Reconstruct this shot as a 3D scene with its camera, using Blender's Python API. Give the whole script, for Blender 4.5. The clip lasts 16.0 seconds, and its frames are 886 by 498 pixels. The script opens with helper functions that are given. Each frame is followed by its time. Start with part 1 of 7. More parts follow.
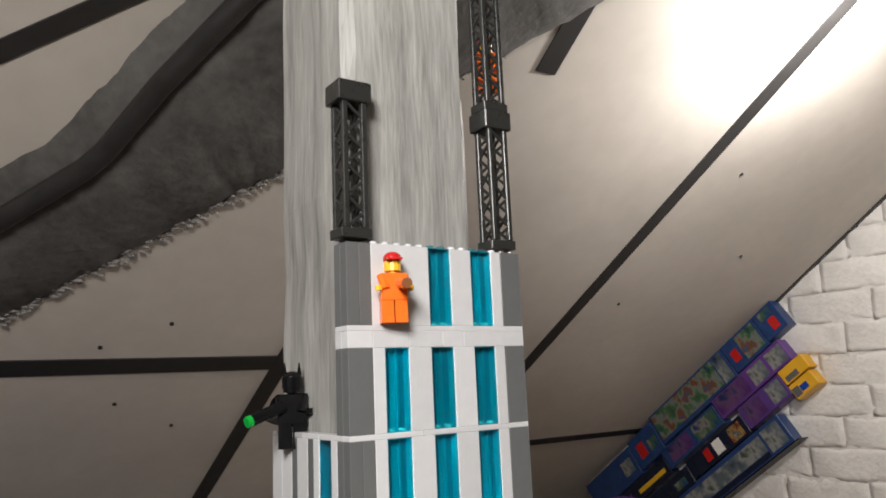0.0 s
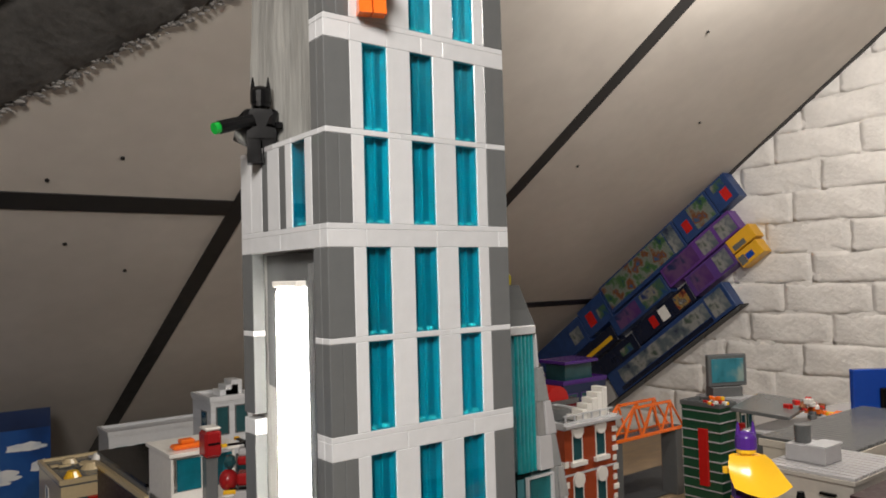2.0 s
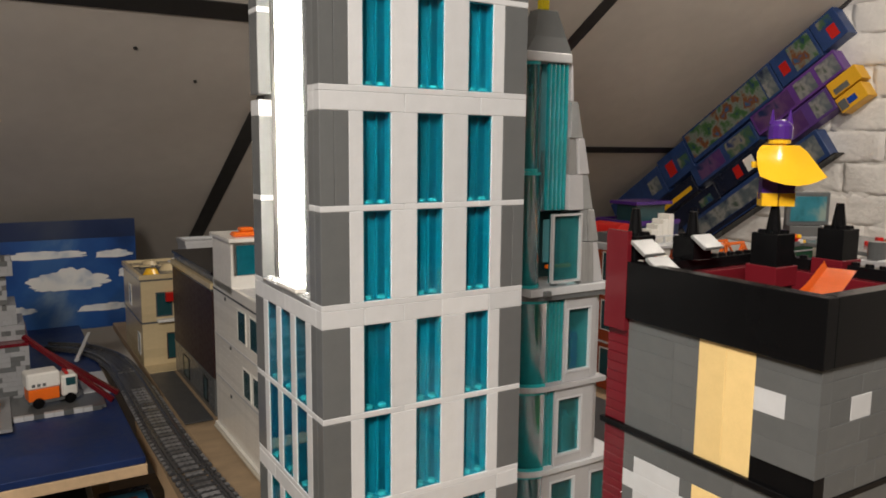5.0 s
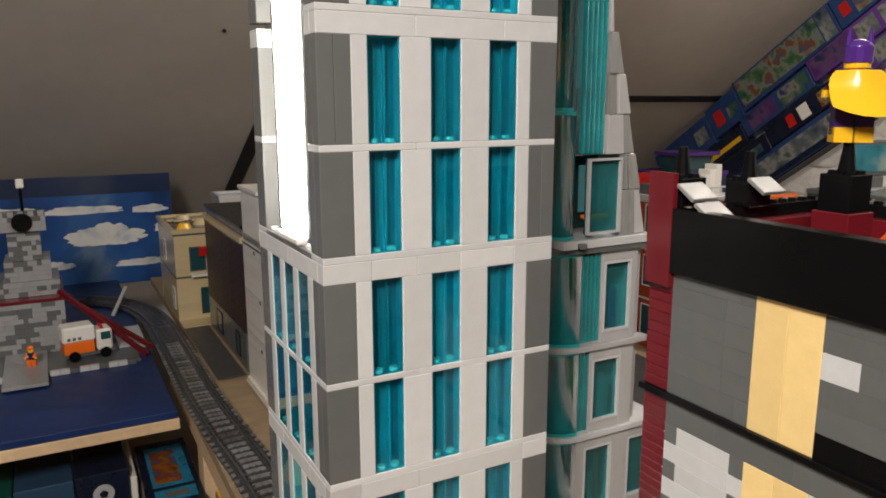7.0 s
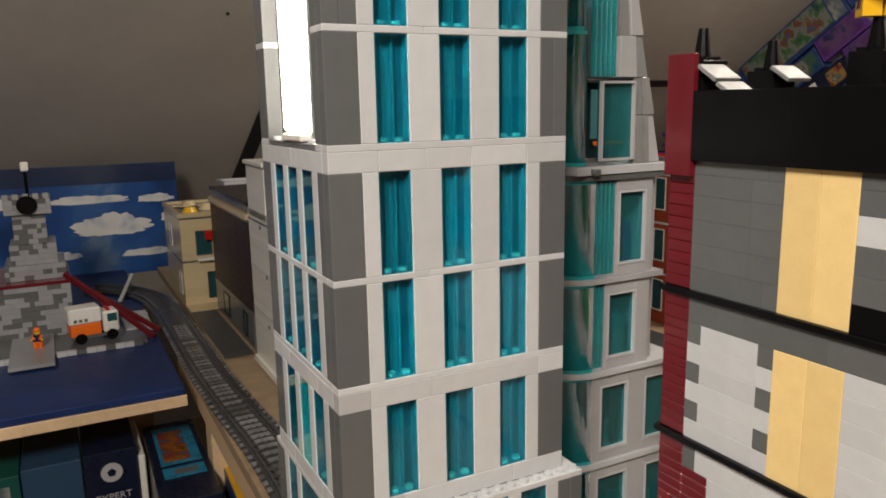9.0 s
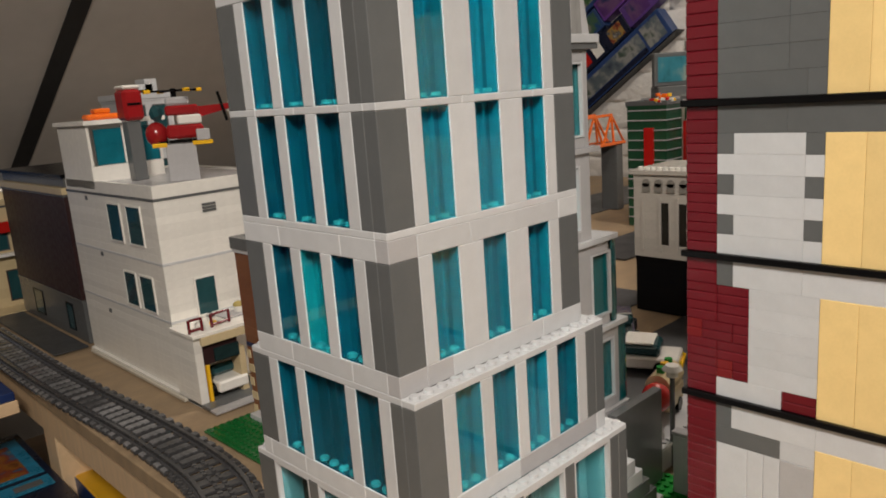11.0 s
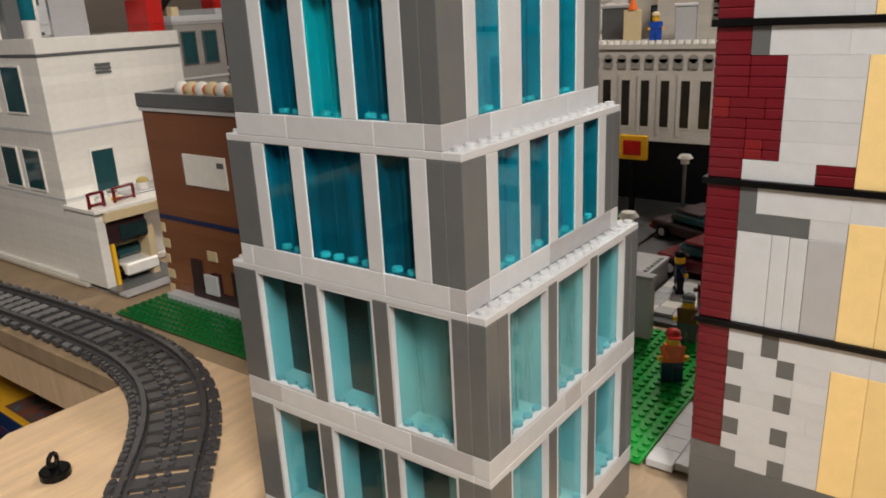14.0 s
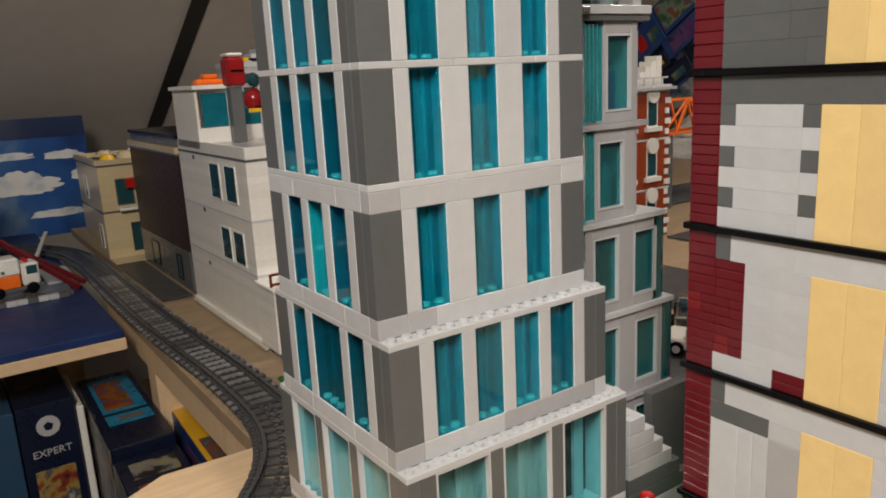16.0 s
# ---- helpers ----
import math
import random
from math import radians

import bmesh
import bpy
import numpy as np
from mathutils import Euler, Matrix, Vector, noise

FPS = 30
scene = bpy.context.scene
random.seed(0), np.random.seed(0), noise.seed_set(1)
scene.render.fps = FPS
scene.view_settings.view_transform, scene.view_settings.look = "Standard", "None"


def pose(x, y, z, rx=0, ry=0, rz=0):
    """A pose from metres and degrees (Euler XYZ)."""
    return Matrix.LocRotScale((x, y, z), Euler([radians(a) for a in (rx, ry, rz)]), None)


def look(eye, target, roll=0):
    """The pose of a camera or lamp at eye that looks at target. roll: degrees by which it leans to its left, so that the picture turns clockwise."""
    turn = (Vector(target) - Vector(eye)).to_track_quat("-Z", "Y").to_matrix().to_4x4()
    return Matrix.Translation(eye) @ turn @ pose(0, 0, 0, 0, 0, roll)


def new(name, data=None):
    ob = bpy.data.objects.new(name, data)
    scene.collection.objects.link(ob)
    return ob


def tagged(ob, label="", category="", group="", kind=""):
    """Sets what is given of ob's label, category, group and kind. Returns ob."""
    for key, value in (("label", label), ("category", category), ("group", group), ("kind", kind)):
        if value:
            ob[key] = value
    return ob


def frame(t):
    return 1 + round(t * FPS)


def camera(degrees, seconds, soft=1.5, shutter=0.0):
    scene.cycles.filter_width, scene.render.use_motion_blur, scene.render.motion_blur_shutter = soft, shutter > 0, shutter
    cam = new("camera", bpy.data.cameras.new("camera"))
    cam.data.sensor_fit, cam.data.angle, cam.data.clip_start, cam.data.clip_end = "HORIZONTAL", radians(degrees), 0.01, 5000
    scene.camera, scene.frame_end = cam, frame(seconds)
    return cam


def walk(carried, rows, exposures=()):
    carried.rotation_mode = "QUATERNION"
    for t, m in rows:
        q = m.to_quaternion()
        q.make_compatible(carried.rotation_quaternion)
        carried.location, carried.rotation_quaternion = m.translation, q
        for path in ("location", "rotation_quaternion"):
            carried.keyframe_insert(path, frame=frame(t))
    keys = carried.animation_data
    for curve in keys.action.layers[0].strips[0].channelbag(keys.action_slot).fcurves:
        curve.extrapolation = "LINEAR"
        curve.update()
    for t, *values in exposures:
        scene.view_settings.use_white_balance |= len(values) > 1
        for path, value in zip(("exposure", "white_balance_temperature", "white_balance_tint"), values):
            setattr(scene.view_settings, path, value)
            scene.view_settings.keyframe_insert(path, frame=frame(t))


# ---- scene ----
cam = camera(61.4, 16.0, 1.8)
METRES, EYE, TILT, LEAN, TURN = 0.93, 0.75, 0.0, 0.0, -35.8
PATH = [
    (0, (0.027, 0.027, 0.71), (1.145, 1.649, 1.057), -2.5),
    (0.5, (0.03, 0.034, 0.667), (1.161, 1.664, 0.917), -2.3),
    (1, (0.014, 0.048, 0.635), (1.176, 1.667, 0.804), -1.5),
    (1.5, (0.016, 0.067, 0.619), (1.222, 1.658, 0.748), -1.3),
    (2, (0.028, 0.059, 0.601), (1.254, 1.638, 0.674), -1.6),
    (2.5, (0.041, 0.036, 0.583), (1.23, 1.645, 0.596), -1.2),
    (3, (0.054, 0.03, 0.562), (1.203, 1.665, 0.5), -0.2),
    (3.5, (0.063, 0.032, 0.537), (1.156, 1.701, 0.397), -0.5),
    (4, (0.065, 0.032, 0.517), (1.129, 1.715, 0.327), -0.2),
    (4.5, (0.07, 0.041, 0.497), (1.117, 1.729, 0.263), 0.3),
    (7, (0.111, 0.085, 0.477), (1.036, 1.816, 0.089), -0.1),
    (7.5, (0.115, 0.094, 0.47), (1.011, 1.832, 0.053), -0.3),
    (8, (0.117, 0.088, 0.458), (1.003, 1.837, 0.064), -0.8),
    (10.5, (0.062, 0.135, 0.363), (1.215, 1.726, -0.008), -2.9),
    (11, (0.034, 0.178, 0.349), (1.386, 1.591, -0.068), -4.2),
    (11.5, (0.023, 0.224, 0.343), (1.549, 1.443, -0.09), -6.0),
    (12, (0.009, 0.26, 0.324), (1.598, 1.391, -0.118), -4.4),
    (12.5, (0.002, 0.278, 0.313), (1.606, 1.368, -0.173), -3.9),
    (13, (-0.006, 0.275, 0.296), (1.59, 1.359, -0.231), -3.7),
    (13.5, (-0.002, 0.264, 0.274), (1.557, 1.369, -0.316), -3.0),
    (14, (0.009, 0.247, 0.273), (1.53, 1.391, -0.342), -2.8),
    (14.5, (0.028, 0.211, 0.287), (1.48, 1.447, -0.313), -3.2),
    (15, (0.048, 0.178, 0.298), (1.393, 1.559, -0.232), -3.4),
    (15.5, (0.062, 0.147, 0.317), (1.262, 1.666, -0.185), -3.5),
    (16, (0.067, 0.125, 0.339), (1.162, 1.736, -0.114), -2.9),
]
walk(cam, [(t, look(eye, target, roll)) for t, eye, target, roll in PATH],
     [(0, -0.05, 6100, 10), (2, -0.05, 6250, 10), (4, 0.0, 6500, 10), (7.5, 0.06, 6500, 10), (10.4, -0.14, 6650, 10), (11, -0.04, 6500, 10),
      (12, 0.02, 6150, 10), (13.5, 0.16, 6250, 10), (14.5, 0.10, 6350, 10), (16, -0.04, 6450, 10)])


# ---- world, lights ----
world = bpy.data.worlds.new("room_air")
scene.world = world
world.use_nodes = True
world.node_tree.nodes["Background"].inputs[0].default_value = (1.0, 0.93, 0.84, 1)
world.node_tree.nodes["Background"].inputs[1].default_value = 0.03


def lamp(name, kind, place, aim, power, size, colour):
    data = bpy.data.lights.new(name, kind)
    data.energy, data.color = power, colour
    if kind == "AREA":
        data.shape, data.size = "DISK", size
    else:
        data.shadow_soft_size = size
    ob = new(name, data)
    ob.matrix_world = look(place, aim)
    return ob


WARM = (1.0, 0.915, 0.82)
# a ceiling bulb on the slope to the east, and the attic lamp above and behind the viewer
lamp("ceiling_bulb_light", "POINT", (1.42, 0.62, 1.33), (1, 0, 0), 29.0, 0.05, WARM)
lamp("attic_lamp_light", "AREA", (-0.42, -0.36, 1.14), (0.35, 0.6, 0.25), 22.5, 0.36, WARM)

# ---- materials ----
MATS = {}


def mat(name, colour, rough=0.35, vary=0.06, scale=40.0, bump=0.0, metal=0.0, spec=0.5, transmission=0.0, emit=0.0, ior=1.5, stretch=(1, 1, 1), random_vary=0.0):
    if name in MATS:
        return MATS[name]
    m = bpy.data.materials.new(name)
    m.use_nodes = True
    nt = m.node_tree
    b = nt.nodes["Principled BSDF"]
    b.inputs["Roughness"].default_value = rough
    b.inputs["Metallic"].default_value = metal
    b.inputs["Specular IOR Level"].default_value = spec
    b.inputs["Transmission Weight"].default_value = transmission
    b.inputs["IOR"].default_value = ior
    tc = nt.nodes.new("ShaderNodeTexCoord")
    mp = nt.nodes.new("ShaderNodeMapping")
    mp.inputs["Scale"].default_value = stretch
    nt.links.new(tc.outputs["Object"], mp.inputs["Vector"])
    n1 = nt.nodes.new("ShaderNodeTexNoise")
    n1.inputs["Scale"].default_value, n1.inputs["Detail"].default_value = scale, 6
    nt.links.new(mp.outputs[0], n1.inputs["Vector"])
    n2 = nt.nodes.new("ShaderNodeTexNoise")
    n2.inputs["Scale"].default_value, n2.inputs["Detail"].default_value = scale * 7, 3
    nt.links.new(mp.outputs[0], n2.inputs["Vector"])
    add = nt.nodes.new("ShaderNodeMath")
    add.operation = "MULTIPLY_ADD"
    add.inputs[1].default_value = 0.5
    nt.links.new(n2.outputs[0], add.inputs[0])
    nt.links.new(n1.outputs[0], add.inputs[2])
    ramp = nt.nodes.new("ShaderNodeMapRange")
    ramp.inputs["From Min"].default_value, ramp.inputs["From Max"].default_value = 0.45, 1.05
    ramp.inputs["To Min"].default_value, ramp.inputs["To Max"].default_value = 1 - vary, 1 + vary
    nt.links.new(add.outputs[0], ramp.inputs["Value"])
    val = ramp.outputs[0]
    if random_vary:
        info = nt.nodes.new("ShaderNodeObjectInfo")
        rr = nt.nodes.new("ShaderNodeMapRange")
        rr.inputs["To Min"].default_value, rr.inputs["To Max"].default_value = 1 - random_vary, 1 + random_vary
        nt.links.new(info.outputs["Random"], rr.inputs["Value"])
        mul = nt.nodes.new("ShaderNodeMath")
        mul.operation = "MULTIPLY"
        nt.links.new(val, mul.inputs[0])
        nt.links.new(rr.outputs[0], mul.inputs[1])
        val = mul.outputs[0]
    mix = nt.nodes.new("ShaderNodeVectorMath")
    mix.operation = "SCALE"
    mix.inputs[0].default_value = colour[:3]
    nt.links.new(val, mix.inputs["Scale"])
    nt.links.new(mix.outputs[0], b.inputs["Base Color"])
    rm = nt.nodes.new("ShaderNodeMapRange")
    rm.inputs["From Min"].default_value, rm.inputs["From Max"].default_value = 0.45, 1.05
    rm.inputs["To Min"].default_value, rm.inputs["To Max"].default_value = max(rough * 0.75, 0.02), min(rough * 1.25, 1)
    nt.links.new(add.outputs[0], rm.inputs["Value"])
    nt.links.new(rm.outputs[0], b.inputs["Roughness"])
    if bump:
        bp = nt.nodes.new("ShaderNodeBump")
        bp.inputs["Strength"].default_value = 0.6
        bp.inputs["Distance"].default_value = bump
        nt.links.new(add.outputs[0], bp.inputs["Height"])
        nt.links.new(bp.outputs[0], b.inputs["Normal"])
    if emit:
        b.inputs["Emission Color"].default_value = (*colour[:3], 1)
        b.inputs["Emission Strength"].default_value = emit
    MATS[name] = m
    return m


def plastic(name, colour, rough=0.22):
    return mat(name, colour, rough, 0.05, 120, 0.00004, random_vary=0.06)


LIGHT = plastic("light_grey_plastic", (0.555, 0.565, 0.58))
DARK = plastic("dark_grey_plastic", (0.118, 0.123, 0.125))
BLACK = mat("black_plastic", (0.005, 0.005, 0.0055), 0.22, 0.05, 120, 0.00003, 0.0, 0.16)
DRED = plastic("dark_red_plastic", (0.135, 0.009, 0.015))
RED = plastic("red_plastic", (0.50, 0.015, 0.012))
TAN = plastic("tan_yellow_plastic", (0.86, 0.63, 0.28))
PALE = plastic("pale_grey_plastic", (0.57, 0.58, 0.60))
LIGHT2 = plastic("aged_grey_plastic", (0.43, 0.425, 0.435))
MAST = plastic("mast_black_plastic", (0.022, 0.023, 0.022), 0.3)
CREAM = plastic("cream_plastic", (0.56, 0.52, 0.44))
WHITE = plastic("white_plastic", (0.80, 0.78, 0.73))
ORANGE = plastic("orange_plastic", (0.85, 0.16, 0.015))
YELLOW = plastic("yellow_plastic", (0.85, 0.48, 0.02))
GREEN = plastic("green_plastic", (0.01, 0.30, 0.035))
DGREEN = plastic("dark_green_plastic", (0.02, 0.08, 0.04))
BLUE = plastic("blue_plastic", (0.012, 0.06, 0.36))
NAVY = plastic("navy_plastic", (0.012, 0.022, 0.07))
PURPLE = plastic("purple_plastic", (0.07, 0.02, 0.20))
BROWN = plastic("brown_plastic", (0.205, 0.080, 0.034))
DBROWN = plastic("dark_brown_plastic", (0.032, 0.013, 0.014), 0.45)
BRICKRED = plastic("brick_red_plastic", (0.30, 0.055, 0.02))
BEIGE = plastic("beige_plastic", (0.62, 0.50, 0.30))
CHROME = mat("silver_plastic", (0.6, 0.6, 0.6), 0.15, 0.05, 100, 0, 0.9)
TEAL = mat("teal_clear_plastic", (0.30, 0.86, 0.90), 0.03, 0.02, 60, 0, 0, 0.5, 1.0, 0, 1.35)
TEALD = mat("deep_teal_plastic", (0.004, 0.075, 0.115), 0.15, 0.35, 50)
# near-black aqua: the dark of interiors behind glass, painted as a colour
AQUAD = mat("dark_interior_aqua", (0.014, 0.032, 0.033), 0.6, 0.5, 40, 0, 0, 0.08)
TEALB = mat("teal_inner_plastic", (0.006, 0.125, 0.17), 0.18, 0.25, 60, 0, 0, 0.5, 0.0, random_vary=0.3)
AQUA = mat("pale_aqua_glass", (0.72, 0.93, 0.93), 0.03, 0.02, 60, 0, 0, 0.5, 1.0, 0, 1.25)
# darker copy of TEALB: the west face's weaker light is in the colour
TEALW = mat("shaded_teal_inner_plastic", (0.003, 0.060, 0.090), 0.2, 0.3, 60, random_vary=0.3)
# brighter copies of the window insides: light coming through is painted into the colour
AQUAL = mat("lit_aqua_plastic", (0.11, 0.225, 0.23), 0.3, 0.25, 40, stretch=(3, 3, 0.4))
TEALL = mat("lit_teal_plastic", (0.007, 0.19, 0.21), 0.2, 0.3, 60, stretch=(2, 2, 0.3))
TEALS = mat("teal_stud_plastic", (0.06, 0.26, 0.28), 0.2, 0.1, 60)
AQUAB = mat("pale_aqua_plastic", (0.09, 0.24, 0.27), 0.2, 0.1, 45)
TEALG = mat("teal_glazing", (0.006, 0.20, 0.22), 0.05, 0.25, 40, 0, 0, 0.7, 0.55, 0, 1.45)
SPANE = mat("dark_teal_pane", (0.06, 0.34, 0.36), 0.04, 0.1, 40, 0, 0, 0.5, 0.85, 0, 1.35)
SMOKE = mat("smoky_clear_plastic", (0.55, 0.56, 0.56), 0.07, 0.1, 40, 0, 0, 0.5, 0.6, 0, 1.25)
TEALC = mat("bright_teal_plastic", (0.025, 0.36, 0.38), 0.15, 0.2, 60)
CLEAR = mat("clear_plastic", (0.92, 0.94, 0.94), 0.05, 0.02, 60, 0, 0, 0.5, 0.95, 0, 1.3)
GLOW = mat("led_tube_glow", (1.0, 0.93, 0.80), 0.4, 0.0, 40, 0, 0, 0.5, 0, 45.0)
YCLEAR = mat("yellow_clear_plastic", (0.9, 0.75, 0.02), 0.08, 0.02, 60, 0, 0, 0.5, 0.6, 0, 1.3)
CEIL = mat("plaster_board", (0.56, 0.52, 0.47), 0.8, 0.10, 3.0, 0.0006)
TAPE = mat("black_tape", (0.022, 0.021, 0.021), 0.5, 0.2, 30, 0.0002)
BEAM = mat("grey_plastered_beam", (0.095, 0.092, 0.088), 0.85, 0.5, 9, 0.006)
PAINTW = mat("white_masonry_paint", (0.76, 0.735, 0.70), 0.75, 0.12, 9, 0.014, random_vary=0.02)
POSTW = mat("whitewashed_timber", (0.29, 0.29, 0.275), 0.5, 0.50, 26, 0.0018, stretch=(2.2, 2.2, 0.22))
PINE = mat("pale_pine_board", (0.72, 0.52, 0.32), 0.45, 0.16, 14, 0.0002, stretch=(1.2, 9, 1))
PINED = mat("worn_table_board", (0.34, 0.245, 0.15), 0.6, 0.25, 8, 0.0004, stretch=(2, 6, 2))
FLOORM = mat("dark_floor_board", (0.10, 0.07, 0.05), 0.6, 0.3, 6, 0.0005, stretch=(1, 6, 1))
RAILM = plastic("rail_grey_plastic", (0.060, 0.060, 0.063), 0.2)
# paler than the rails, tone differs from plate to plate
RAILP = mat("pale_rail_plate", (0.15, 0.15, 0.155), 0.2, 0.5, 30, 0.0002, random_vary=0.45)
CARD = mat("blue_box_card", (0.02, 0.05, 0.16), 0.35, 0.25, 30)
SKYBLUE = mat("blue_board", (0.006, 0.026, 0.12), 0.5, 0.3, 12)

# ---- building helpers ----
MESHES = {}


def box_bm(w, d, h, bev=0.0):
    """A box from the origin to (w, d, h), with bevelled edges."""
    bm = bmesh.new()
    bmesh.ops.create_cube(bm, size=1)
    bmesh.ops.scale(bm, vec=(w, d, h), verts=bm.verts)
    bmesh.ops.translate(bm, vec=(w / 2, d / 2, h / 2), verts=bm.verts)
    if bev:
        bmesh.ops.bevel(bm, geom=bm.edges[:], offset=bev, segments=1, affect="EDGES")
    return bm


def cyl_bm(r, h, seg=14, r2=None, bev=0.0):
    bm = bmesh.new()
    bmesh.ops.create_cone(bm, cap_ends=True, segments=seg, radius1=r, radius2=r if r2 is None else r2, depth=h)
    bmesh.ops.translate(bm, vec=(0, 0, h / 2), verts=bm.verts)
    if bev:
        rim = [e for e in bm.edges if all(v.co.z > h * 0.99 for v in e.verts)]
        bmesh.ops.bevel(bm, geom=rim, offset=bev, segments=2, affect="EDGES")
    return bm


def add_box(bm, x, y, z, w, d, h, turn=None, slot=0):
    m = Matrix.Translation((x + w / 2, y + d / 2, z + h / 2)) @ (turn or Matrix()) @ Matrix.Diagonal((w, d, h, 1))
    made = bmesh.ops.create_cube(bm, size=1, matrix=m)
    for f in {f for v in made["verts"] for f in v.link_faces}:
        f.material_index = slot


def add_cyl(bm, x, y, z, r, h, seg=12, r2=None, turn=None, slot=0):
    m = Matrix.Translation((x, y, z)) @ (turn or Matrix()) @ Matrix.Translation((0, 0, h / 2))
    made = bmesh.ops.create_cone(bm, cap_ends=True, segments=seg, radius1=r, radius2=r if r2 is None else r2, depth=h, matrix=m)
    for f in {f for v in made["verts"] for f in v.link_faces}:
        f.material_index = slot


def add_ball(bm, x, y, z, r, squash=1.0, slot=0, seg=12):
    m = Matrix.Translation((x, y, z)) @ Matrix.Diagonal((1, 1, squash, 1))
    made = bmesh.ops.create_uvsphere(bm, u_segments=seg, v_segments=seg // 2 + 2, radius=r, matrix=m)
    for f in {f for v in made["verts"] for f in v.link_faces}:
        f.material_index, f.smooth = slot, True


def finish(name, bm, materials, smooth=False):
    me = bpy.data.meshes.new(name)
    bm.to_mesh(me)
    bm.free()
    for m in materials if isinstance(materials, (list, tuple)) else [materials]:
        me.materials.append(m)
    if smooth:
        me.polygons.foreach_set("use_smooth", [True] * len(me.polygons))
    return me


def part(name, bm, material, parent, label="", at=None, smooth=False):
    ob = new(name, finish(name, bm, material, smooth))
    if parent:
        ob.parent = parent
    if at:
        ob.matrix_basis = at if isinstance(at, Matrix) else Matrix.Translation(at)
    return tagged(ob, label)


def thing(name, label, category, at=(0, 0, 0), group="", kind=""):
    ob = new(name)
    ob.empty_display_size = 0.01
    ob.matrix_basis = at if isinstance(at, Matrix) else Matrix.Translation(at)
    return tagged(ob, label, category, group, kind)


def block(name, x, y, z, w, d, h, material, parent, label="", bev=0.0003):
    """A shared bevelled block as one part, placed by its low corner."""
    key = ("box", round(w, 5), round(d, 5), round(h, 5), bev, material.name)
    if key not in MESHES:
        MESHES[key] = finish(name, box_bm(w, d, h, bev), material)
    ob = new(name, MESHES[key])
    ob.parent = parent
    ob.matrix_basis = Matrix.Translation((x, y, z))
    return tagged(ob, label)


def stud(x, y, z, material, parent, seg=12):
    key = ("stud", material.name, seg)
    if key not in MESHES:
        MESHES[key] = finish("stud", cyl_bm(0.0024, 0.0017, seg, bev=0.0003), material)
    ob = new("stud", MESHES[key])
    ob.parent = parent
    ob.matrix_basis = Matrix.Translation((x, y, z))
    return ob


S, BR, PL = 0.008, 0.0096, 0.0032  # stud pitch, brick height, plate height

# ---- the attic ----


